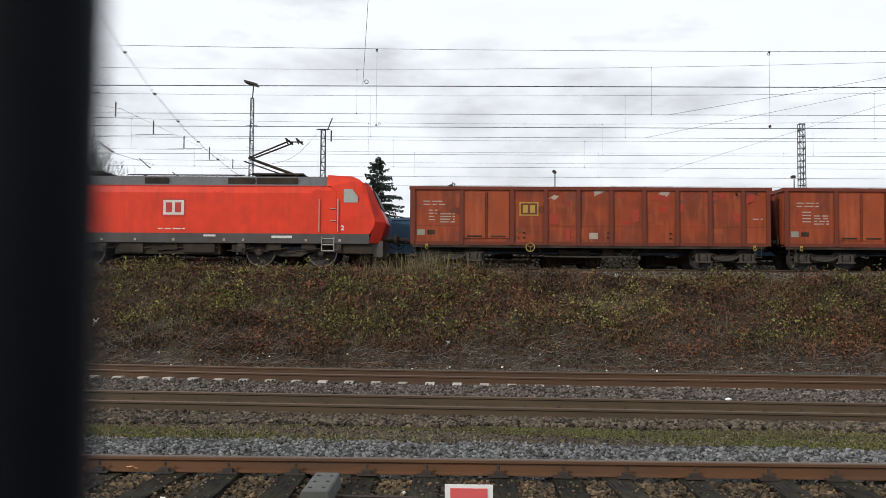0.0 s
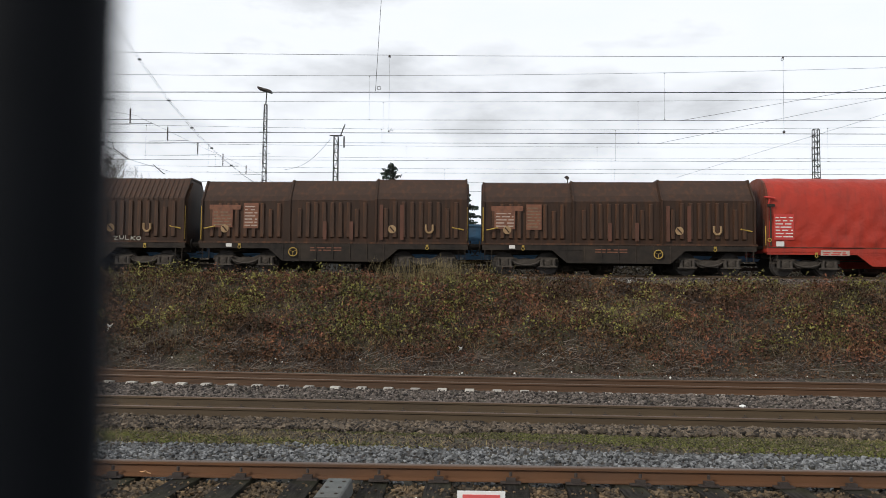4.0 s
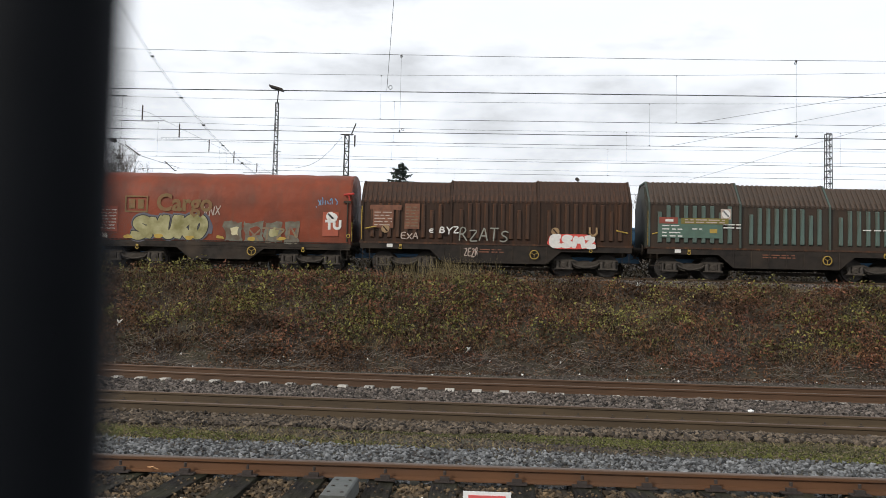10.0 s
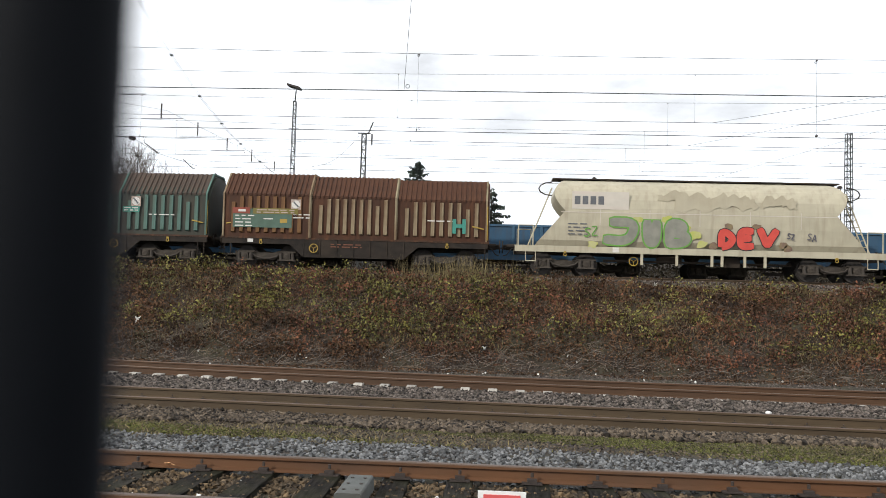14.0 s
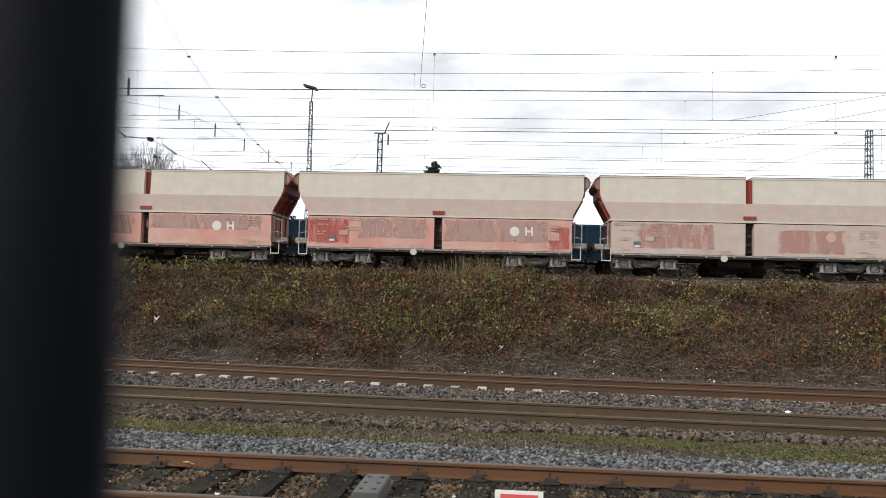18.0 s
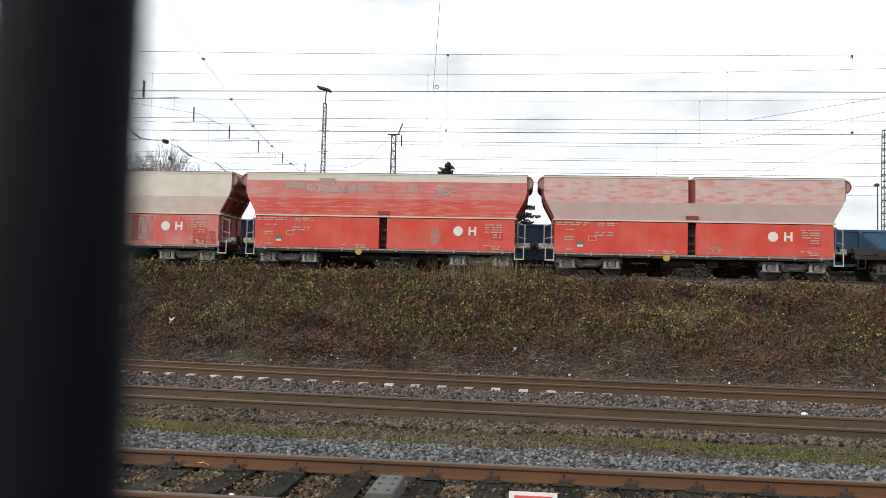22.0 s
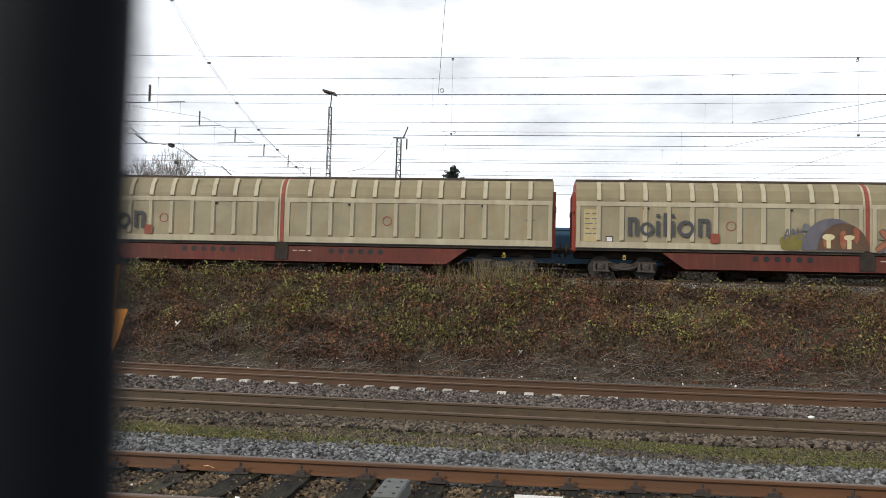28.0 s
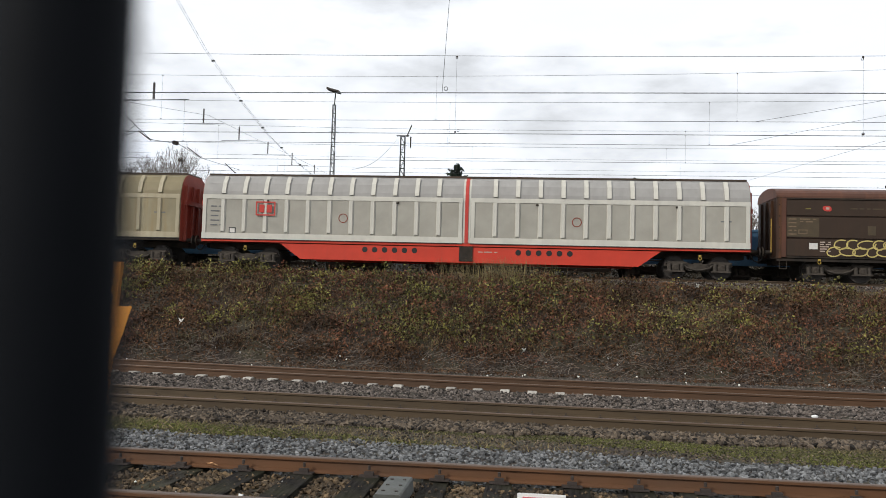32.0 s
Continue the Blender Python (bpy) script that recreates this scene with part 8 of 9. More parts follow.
def cylinder_load(s, half):
    """A lagged ochre cylinder on cradles that rides on the flat wagon."""
    t = empty("metal_cylinder", pose(s + half, TRAIN_Y, TRAIN_Z + 1.08), "ochre painted steel cylinder lashed on a flat wagon", "machine part")
    RIDERS.append((t, s + half))
    part("drum", rod(B(), (-1.70, 0, 0.66), (0.72, 0, 0.66), 0.60, 28), P_tan_drum, t, "tan painted main drum")
    part("shoulder", rod(B(), (-1.80, 0, 0.64), (-1.70, 0, 0.66), 0.52, 24, 0.60), P_ochre_dark, t)
    part("shoulder", rod(B(), (0.72, 0, 0.66), (0.95, 0, 0.60), 0.60, 24, 0.50), P_under, t)
    part("end_drum", rod(B(), (-2.88, 0, 0.56), (-1.80, 0, 0.58), 0.44, 24), P_ochre, t)
    part("cap", rod(B(), (-2.98, 0, 0.56), (-2.88, 0, 0.56), 0.34, 20, 0.43), P_ochre_dark, t)
    part("tail_drum", rod(B(), (0.95, 0, 0.56), (2.22, 0, 0.56), 0.44, 24), P_ochre, t)
    part("tail_cap", rod(B(), (2.22, 0, 0.56), (2.50, 0, 0.55), 0.38, 20, 0.26), P_under, t)
    for x, rr, zz, m in ((-2.75, 0.452, 0.56, P_ochre_dark), (-2.45, 0.448, 0.57, P_ochre), (-1.98, 0.452, 0.58, P_ochre_dark), (-1.62, 0.612, 0.66, P_ochre_dark), (0.62, 0.612, 0.66, P_ochre_dark), (1.15, 0.452, 0.56, P_ochre_dark), (1.75, 0.448, 0.56, P_ochre), (2.1, 0.456, 0.56, P_under)):
        part("hoop", rod(B(), (x - 0.035, 0, zz), (x + 0.035, 0, zz), rr, 24), m, t)
    for x, w in ((-2.22, 0.22), (1.45, 0.26)):
        part("red_band", rod(B(), (x - w / 2, 0, 0.565), (x + w / 2, 0, 0.565), 0.446, 24), P_rust_band, t, "rust red band")
    for x in (-1.5, -0.5, 0.45):
        for a in (-20, 32):
            y, z = -0.6 * math.cos(radians(a)), 0.66 + 0.6 * math.sin(radians(a))
            part("bolt", rod(B(), (x, y - 0.02, z), (x, y + 0.03, z), 0.035, 8), P_rust_band, t)
    part("cradle_beam", joined((-2.2, 1.4, -0.62, -0.46, 0.0, 0.13)), P_rust_band, t, "rusty red cradle beam")
    for x in (-2.4, -0.9, 0.9, 2.1):
        part("cradle", joined((x - 0.12, x + 0.12, -0.6, 0.6, 0.0, 0.14)), P_flat, t)
    part("lashing", rod(B(), (-0.6, -0.55, 1.05), (-1.4, -1.2, 0.0), 0.02, 4), K_cable, t)
    part("lashing", rod(B(), (0.6, -0.55, 1.05), (1.6, -1.2, 0.0), 0.02, 4), K_cable, t)
    return t


# ---------------------------------------------------------------- electric locomotive
ME_wheel_large = ME_wheel.copy()
ME_wheel_large.transform(Matrix.Diagonal((1.34, 1, 1.34, 1)))


def locomotive(s_right):
    half = 9.1
    t = vehicle("electric_locomotive", s_right - half * 2, half * 2, "bright red electric locomotive with a grey roof and skirt", "locomotive")
    wall = [(-1.46, 1.22), (-1.46, 2.9), (-1.38, 3.2), (1.38, 3.2), (1.46, 2.9), (1.46, 1.22)]
    part("body", prism(B(), wall, -6.6, 6.6), P_loco, t)
    part("skirt", prism(B(), [(-1.45, 0.82), (-1.462, 1.22), (1.462, 1.22), (1.45, 0.82)], -8.22, 8.22), P_skirt, t)
    part("roof", prism(B(), [(-1.36, 3.2), (-1.15, 3.62), (1.15, 3.62), (1.36, 3.2)], -6.45, 6.45), P_roof, t)
    for sx in (-1, 1):
        bm = B()
        plate(bm, [(sx * 6.6, 1.22), (sx * 8.24, 1.22), (sx * 8.42, 1.55), (sx * 8.44, 1.80), (sx * 8.32, 2.25), (sx * 8.14, 2.85), (sx * 7.96, 3.28), (sx * 7.80, 3.48), (sx * 7.5, 3.62), (sx * 6.45, 3.68), (sx * 6.45, 3.2), (sx * 6.6, 3.2)], -1.46, 1.46)
        for v in bm.verts:
            if v.co.z > 3.3:
                v.co.y *= 0.88
        part("cab", bm, P_loco, t)
        bm = B()
        edge = [[bm.verts.new((sx * x, y, z)) for x, y, z in row] for row in (
            ((8.20, -1.455, 0.85), (8.44, -1.455, 1.75), (7.80, -1.285, 3.44)), ((8.62, -1.12, 0.85), (8.90, -1.12, 1.72), (8.20, -1.0, 3.25)),
            ((8.62, 1.12, 0.85), (8.90, 1.12, 1.72), (8.20, 1.0, 3.25)), ((8.20, 1.455, 0.85), (8.44, 1.455, 1.75), (7.80, 1.285, 3.44)))]
        for p, q in zip(edge, edge[1:] + edge[:1]):
            for k in (0, 1):
                bm.faces.new((p[k], p[k + 1], q[k + 1], q[k]))
        bm.faces.new([r[0] for r in edge])
        bm.faces.new([r[2] for r in edge])
        n = part("cab_nose", bm, P_loco_dark, t, "darker red angled nose")
        bm = B()
        plate(bm, [(sx * 8.28, 3.10), (sx * 8.64, 2.32), (sx * 8.68, 2.34), (sx * 8.32, 3.12)], -0.92, 0.92)
        part("windscreen", bm, K_cable, n)
        bm = B()
        plate(bm, [(sx * 7.15, 2.52), (sx * 7.72, 2.52), (sx * 7.74, 2.75), (sx * 7.5, 3.08), (sx * 7.15, 3.08)], -1.475, -1.46)
        part("side_window", bm, K_glass, t, "pale cab side window")
        for x in (6.15, 6.92):
            part("grab_rail", rod(B(), (sx * x, -1.52, 1.3), (sx * x, -1.52, 2.65), 0.025, 5), P_silver, t)
        d = part("cab_door", joined((*sorted((sx * 6.22, sx * 6.85)), -1.472, -1.46, 1.3, 3.0)), P_loco, t)
        for z in (1.75, 2.25):
            part("door_handle", rod(B(), (sx * 6.6, -1.5, z), (sx * 6.85, -1.5, z + 0.02), 0.02, 5), P_silver, d)
        bm = B()
        for z in (0.5, 0.75, 1.0):
            box(bm, *sorted((sx * 6.25, sx * 6.75)), -1.5, -1.4, z, z + 0.04)
        for x in (6.25, 6.75):
            box(bm, *sorted((sx * x, sx * (x + 0.03))), -1.5, -1.46, 0.5, 1.1)
        part("cab_steps", bm, P_silver, t)
        part("snow_plough", joined((*sorted((sx * 8.35, sx * 8.75)), -1.15, 1.15, 0.3, 0.95)), P_skirt, t)
        part("cab_underframe", joined((*sorted((sx * 6.9, sx * 8.35)), -1.3, 1.3, 0.42, 0.84)), P_under, t)
    for x0, x1 in ((-4.9, -3.5), (-1.2, -0.2), (2.3, 3.4), (3.5, 5.2)):
        g = part("roof_grille", joined((x0, x1, -1.33, -1.26, 3.28, 3.54)), P_under, t)
    part("roof_seam", joined((-6.4, 6.4, -1.405, -1.36, 3.17, 3.215)), P_loco_dark, t)
    frame_logo(t, 0.08, 2.28, 1.0, 0.74, K_red, K_white, -1.462)
    bars(t, 0.05, 1.42, 1.2, 1, K_white, -1.462, 0.1, 3)
    patch(t, "label_plate", 4.6, 1.08, 0.85, 0.1, K_white, -1.464)
    patch(t, "label_plate", 1.6, 1.12, 0.5, 0.08, K_white, -1.464)
    for x in (-4.3, -2.9, -1.5, 0.1, 2.2, 3.0, 5.6, 7.0):
        patch(t, "label_plate", x, 0.95, 0.1, 0.1, K_pale, -1.464)

    def pantograph(x, raised):
        bm = joined((x - 1.1, x + 1.1, -0.6, 0.6, 3.78, 3.84))
        for xx in (-0.8, 0.8):
            for yy in (-0.5, 0.5):
                for k in range(3):
                    rod(bm, (x + xx, yy, 3.6 + k * 0.06), (x + xx, yy, 3.64 + k * 0.06), 0.09, 8, 0.06)
        ob = part("pantograph_base", bm, P_under, t, "dark pantograph base with insulators")
        bm = B()
        if raised:
            knee, top = Vector((x - 1.35, 0, 4.55)), Vector((x + 0.45, 0, 5.28))
            for yy in (-0.35, 0.35):
                part("lower_arm", rod(B(), (x + 0.6, yy, 3.85), (knee.x, yy * 0.6, knee.z), 0.045, 6), P_under, ob)
                part("upper_arm", rod(B(), (knee.x, yy * 0.6, knee.z), (top.x, yy * 0.9, top.z), 0.035, 6), P_under, ob)
            rod(bm, (x + 0.1, 0, 3.85), (knee.x - 0.25, 0, knee.z - 0.12), 0.03, 5)
            part("guide_rod", bm, P_under, ob)
            bm = B()
            for dx in (-0.1, 0.35):
                rod(bm, (top.x + dx, -0.75, top.z + 0.02), (top.x + dx, 0.75, top.z + 0.02), 0.035, 6)
                rod(bm, (top.x + dx, -0.75, top.z + 0.02), (top.x + dx + 0.15, -1.0, top.z - 0.25), 0.03, 5)
            rod(bm, (top.x - 0.1, 0, top.z), (top.x + 0.5, 0, top.z), 0.03, 5)
        else:
            for yy in (-0.35, 0.35):
                part("lower_arm", rod(B(), (x + 0.9, yy, 3.9), (x - 1.0, yy * 0.7, 3.98), 0.045, 6), P_under, ob)
            for dx in (-1.0, -0.6):
                rod(bm, (x + dx, -0.8, 4.02), (x + dx, 0.8, 4.02), 0.035, 6)
        part("contact_shoe", bm, P_under, ob)

    pantograph(4.2, True)
    pantograph(-4.2, False)
    bm = B()
    rod(bm, (-2.5, 0.2, 3.85), (2.6, 0.2, 3.85), 0.03, 6)
    for x in (-2.2, -0.9, 0.6, 1.4, 2.2):
        for k in range(3):
            rod(bm, (x, 0.2, 3.62 + k * 0.07), (x, 0.2, 3.66 + k * 0.07), 0.08, 8, 0.05)
    part("roof_busbar", bm, P_under, t)
    for c in (-4.9, 4.9):
        f = shared("bogie", ME_frame, t, pose(c, 0, 0.08 - DROP))
        for sy in (-1, 1):
            shared("side_frame", ME_side, f, Matrix.LocRotScale((0, sy * 1.03, 0.02), None, (1.3, 1, 1)))
        for sx in (-1.3, 1.3):
            w = shared("wheelset", ME_wheel_large, f, pose(sx, 0, 0.545))
            WHEELSETS.append((w, 0.62))
            for sy in (-1, 1):
                shared("axle_box", ME_axlebox, f, pose(sx, sy * 1.10, 0.5, 0, 0, 0 if sy < 0 else 180))
            shared("wheel_rim", ME_rim, f, Matrix.LocRotScale((sx, 0, 0.545), None, (1.34, 1, 1.34)))
    bm = joined((-2.4, 2.0, -1.25, 1.25, 0.35, 0.85), (-2.2, -1.2, -1.38, -1.2, 0.4, 0.8), (0.5, 1.8, -1.38, -1.2, 0.42, 0.78))
    part("transformer_tank", bm, P_under, t)
    bm = B()
    for x in (-6.9, -2.9, 2.9, 6.9):
        box(bm, x - 0.15, x + 0.15, -1.4, -1.2, 0.45, 0.85)
        rod(bm, (x, -1.4, 0.6), (x, -1.46, 0.6), 0.09, 8)
    part("damper_bracket", bm, P_bogie, t)
    words(t, "2", 7.05, 1.38, 0.26, K_white, -1.464)
    for k, (x, z, w, h) in enumerate(((2.0, 2.75, 0.35, 0.5), (-1.7, 2.4, 0.5, 0.9), (6.05, 2.75, 0.3, 0.5), (3.0, 2.0, 0.25, 0.8), (-3.4, 2.3, 0.4, 1.0))):
        ragged(t, "soot_stain", x, z, w, h, P_soot, 300 + k, -1.461, 0.10)
    bm = B()
    for k in range(9):
        box(bm, -6.2 + k * 1.45, -5.6 + k * 1.45, -1.33, -1.1, 0.46 + 0.07 * (k % 3), 0.80)
        rod(bm, (-6.4 + k * 1.45, -1.3, 0.5), (-5.3 + k * 1.45, -1.32, 0.62), 0.03, 5)
    part("underfloor_gear", bm, P_under, t)
    ends(t, half - 0.35, 1.05)
    return t


# ---------------------------------------------------------------- parked blue wagons
def blue_wagon(x, label):
    half = 6.62
    t = empty("blue_open_wagon", pose(x, 41.0, 3.2), label, "freight wagon", "parked blue wagons")
    for y0, y1 in ((-1.42, -1.36), (1.36, 1.42)):
        part("side_wall", joined((-half, half, y0, y1, 1.02, 2.18)), P_blue, t)
        part("top_rim", joined((-half, half, y0 - 0.05, y1 + 0.05, 2.18, 2.28)), P_blue_rib, t)
    me = mesh_of("rib", joined((-0.06, 0.06, -1.48, -1.42, 1.0, 2.2)), P_blue_rib)
    for k in range(11):
        shared("rib", me, t, pose(-half + 0.06 + (2 * half - 0.12) * k / 10, 0, 0))
    for sx in (-1, 1):
        part("end_wall", joined((*sorted((sx * half, sx * (half - 0.06))), -1.36, 1.36, 1.02, 2.18)), P_blue, t)
    part("floor", joined((-half, half, -1.36, 1.36, 0.98, 1.05)), P_under, t)
    part("sole_bar", joined((-half, half, -1.4, -1.3, 0.62, 1.02)), P_blue, t)
    for x in (-2.6, -1.3, 0.0, 1.3, 2.6):
        part("stay", joined((x - 0.05, x + 0.05, -1.36, -1.3, 0.2, 0.62)), P_under, t)
    part("truss_bar", joined((-2.7, 2.7, -1.36, -1.3, 0.2, 0.34)), P_under, t)
    part("stretcher_frame", joined((-half, half, -0.4, 0.4, 0.7, 0.98)), P_under, t)
    bars(t, -2.6, 1.75, 0.6, 2, K_white, -1.42, 0.14, 2)
    bm = B()
    rod(bm, (-1.4, -0.7, 0.62), (0.2, -0.7, 0.62), 0.18, 10)
    box(bm, 0.9, 1.8, -1.1, -0.6, 0.4, 0.8)
    rod(bm, (-4, -0.9, 0.5), (4, -0.9, 0.5), 0.05, 6)
    part("brake_gear", bm, P_under, t)
    bogie(t, -4.6)
    bogie(t, 4.6)
    ends(t, half)
    return t


first_blue = blue_wagon(-13.4, "blue open freight wagon parked on a yard track")
for k in (-2, -1, 1, 2, 3):
    copy_thing(first_blue, pose(-13.4 + 14.1 * k, 41.0, 3.2))

# ---------------------------------------------------------------- the train, front to rear; where each body begins
WHEELSETS.clear()  # the parked wagons stand still
locomotive(-2.85)
open_wagon(-1.96, P_open, 11, "rusty red open freight wagon with a ribbed side")
w = open_wagon(13.33, P_open, 12, "rusty red open wagon with white sprayed letters")
for k in range(12):
    blob(w, "graffiti_splash", 1.0 + 0.44 * k + 0.1 * (k % 2), 1.68 + 0.10 * math.sin(k * 2.0), 0.36, 0.18, K_greenspray, 80 + k, SIDE + 0.041, 11, 0.6, 0.002)
sprayed(w, "SAME", [(1.28, 1.95), (2.55, 3.25), (3.82, 4.58), (5.16, 5.76)], 1.20, 0.88, 0.26, ((K_black, 0.17, 0.02, -0.02), (K_whitish, 0.0, 0, 0)), SIDE + 0.040, 0.12, "large white sprayed letter")
for k, (dx, dz) in enumerate(((1.15, 2.0), (1.4, 1.6), (1.6, 1.3), (2.35, 1.4), (2.66, 1.9), (2.95, 1.3), (3.55, 1.6), (3.85, 1.7), (4.3, 1.5), (4.95, 1.8), (5.3, 1.22))):
    blob(w, "graffiti_dot", dx + 0.34, dz, 0.16, 0.14, K_pinkspray, 40 + k, SIDE + 0.022, 9, 0.3, 0.003)
scribble(w, -2.75, 1.55, 0.9, 0.3, 3, K_white, 71, SIDE + 0.04)
scribble(w, -2.7, 1.2, 0.8, 0.3, 3, K_white, 72, SIDE + 0.04)
open_wagon(28.64, P_open_bright, 13, "faded orange red open wagon with doors")
BROWN = "dark brown coil wagon with sliding steel hoods"
for n, s in enumerate((43.79, 55.56, 67.30)):
    w = hood_wagon(s, P_brown, P_brown_rib, P_brown_roof, 20 + n, BROWN + (" and white scribbles" if n == 0 else ""), steps=(0.0, 0.06, 0.13), bright_ribs=False, roof_ribs=n == 0)
    placards_brown(w, 20 + n)
    if n == 0:
        tag(w, "OEXUFB", -1.55, 1.32, 2.5, 0.58, K_palegrey, -1.49, 0.03)
        tag(w, "LYTUR", -0.9, 1.62, 1.8, 0.30, K_palegrey, -1.495, 0.028)
        scribble(w, 0.75, 1.38, 0.55, 0.42, 3, K_palegrey, 5, -1.50, 0.016)
        scribble(w, -1.75, 1.45, 0.6, 0.30, 3, K_palegrey, 6, -1.50, 0.016)
        tag(w, "ZULKO", 2.6, 1.16, 1.2, 0.15, K_palegrey, -1.53, 0.03)
    for mx in ((-0.35, 0.75, 2.0, 2.85) if n else ()):
        patch(w, "rust_stain", mx, 1.95 if mx > 1 else 1.6, 0.15, 1.45 if mx > 1 else 0.75, P_post, hood_face(0.06 if mx < 1.7 else 0.13))
w = tarp_wagon(78.88, P_tarp_red, 31, "bright red loosely draped tarpaulin wagon", 1.0, P_tarp_red, P_tarp_dark)
patch(w, "sill_plate", -2.75, 0.80, 1.15, 0.22, K_pale, SIDE - 0.004, "pinkish lettered plate")
bars(w, -2.75, 0.84, 0.95, 2, K_red, SIDE - 0.011, 0.08, 12)
w = tarp_wagon(90.70, P_tarp_mid, 32, "grimy red tarpaulin wagon with a large pale mark")
word_shapes(w, -3.2, 2.48, 0.84, K_white, SIDE + 0.01)
words(w, "TTU", 4.32, 1.66, 0.42, K_white, SIDE - 0.02)
w = tarp_wagon(102.52, P_tarp_red, 34, "bright red tarpaulin wagon with white graffiti", 0.45, P_tarp_red, P_tarp_red)
frame_logo(w, -2.65, 2.47, 0.72, 0.52, K_pale, None, SIDE)
bars(w, -1.0, 2.55, 2.2, 1, K_pale, SIDE, 0.1, 3)
for k in range(8):
    part("name_shape", joined((-2.05 + 0.27 * k, -1.86 + 0.27 * k, SIDE - 0.008, SIDE, 2.30, 2.60)), K_pale, w, "pale company mark")
foam(w, [(-4.45 + 0.27 * k, 1.06 + 0.05 * k, 0.13 + 0.035 * k) for k in range(7)], K_bluespray, K_black, SIDE - 0.003, 1)
foam(w, [(2.3 + 0.26 * k, 1.38 - 0.06 * k, 0.33 - 0.035 * k) for k in range(7)], K_bluespray, K_black, SIDE - 0.003, 2)
foam(w, [(2.35 + 0.29 * k, 1.56 - 0.085 * k, 0.12) for k in range(5)], K_whitish, K_bluespray, SIDE - 0.012, 3)
sprayed(w, "KABBS", row_of(-3.0, 0.85, 0.85, 0.8, 0.85, 1.05, gap=0.15), 1.12, 0.82, 0.24, ((K_black, 0.19, 0.07, -0.03), (K_black, 0.13, 0, 0), (K_whitish, 0.0, 0, 0), (K_ashspray, -0.17, 0.03, -0.03)), SIDE - 0.022, 0.32, "large white sprayed letters", 0.10)
tag(w, "SZNEY", 2.75, 1.72, 1.0, 0.26, P_tarp_dark, SIDE - 0.004, 0.05)
words(w, "TTU", 4.32, 1.66, 0.42, K_pale, SIDE - 0.02)
w = tarp_wagon(114.36, P_tarp_mid, 35, "grimy red tarpaulin wagon with a sprayed picture", 0.1)
word_shapes(w, -3.2, 2.46, 0.90, K_white, SIDE + 0.01)
for cx, cz, cw, ch, sd in ((-1.05, 1.62, 0.75, 0.24, 3), (-1.3, 1.33, 0.8, 0.24, 13), (-1.2, 1.12, 0.9, 0.22, 14), (1.85, 1.62, 0.7, 0.24, 4), (2.15, 1.34, 0.85, 0.26, 15), (2.0, 1.13, 0.8, 0.2, 16), (1.75, 1.78, 0.5, 0.16, 6)):
    blob(w, "graffiti_cloud", cx, cz, cw + 0.06, ch + 0.06, K_orange, sd, SIDE - 0.003, 12, 0.35)
    blob(w, "graffiti_cloud", cx, cz, cw * 0.94, ch * 0.86, K_tan, sd, SIDE - 0.008, 12, 0.35)
blob(w, "graffiti_cloud", 0.45, 1.86, 1.15, 0.66, K_olive, 5, SIDE - 0.003, 12, 0.3)
blob(w, "graffiti_cloud", 0.45, 1.88, 0.98, 0.54, P_stain, 5, SIDE - 0.008, 12, 0.35)
sprayed(w, "FUMS", row_of(-0.62, 0.48, 0.48, 0.55, 0.48, gap=0.09), 1.12, 0.52, 0.25, ((K_black, 0.12, 0.03, -0.02), (K_tealspray, 0.0, 0, 0)), SIDE - 0.013, 0.0, "turquoise sprayed letters", 0.06)
for k in range(12):
    blob(w, "graffiti_dot", -0.6 + 0.2 * k, 1.15 + 0.17 * (k * 5 % 4), 0.10, 0.08, K_dullteal, 200 + k, SIDE - 0.027, 8, 0.3, 0.002)
for ex in (0.35, 0.58):
    part("graffiti_dot", disc(B(), (ex, 1.80), 0.11, 12, SIDE - 0.018, SIDE - 0.012), K_white, w)
scribble(w, 3.6, 1.15, 0.5, 0.38, 3, K_white, 62, SIDE - 0.01)
words(w, "TTU", 4.32, 1.66, 0.42, K_white, SIDE - 0.02)
w = hood_wagon(125.92, P_brown, P_brown_rib, P_brown_roof, 41, BROWN, steps=(0.16, 0.06, 0.0), bright_ribs=False)
placards_brown(w, 41, 0.16, 0.0)
w = tarp_wagon(137.81, P_tarp_rust, 42, "rust orange tarpaulin wagon with olive and turquoise graffiti", 0.0, P_tarp_dark)
foam(w, [(-3.95 + 0.2 * k, 1.10 + 0.075 * k - 0.003 * k * k, 0.16) for k in range(5)] + [(-3.1 + 0.38 * k, 1.42 + 0.44 * math.sin((k + 1.2) / 17.5 * math.pi), 0.33) for k in range(17)] + [(3.0 + 0.22 * k, 1.32 - 0.055 * k, 0.24 - 0.012 * k) for k in range(6)], K_tealspray, K_black, SIDE - 0.003, 1)
foam(w, [(x, z, 0.075) for x, z in ((-3.75, 1.48), (-3.62, 1.42), (-2.25, 2.0), (-2.1, 2.05), (-1.7, 1.98), (-1.55, 2.02), (-0.75, 2.12), (0.75, 1.98), (0.95, 2.05), (1.9, 1.95), (2.05, 2.0), (3.35, 1.42), (3.65, 1.42))], K_tealspray, K_black, SIDE - 0.003, 2)
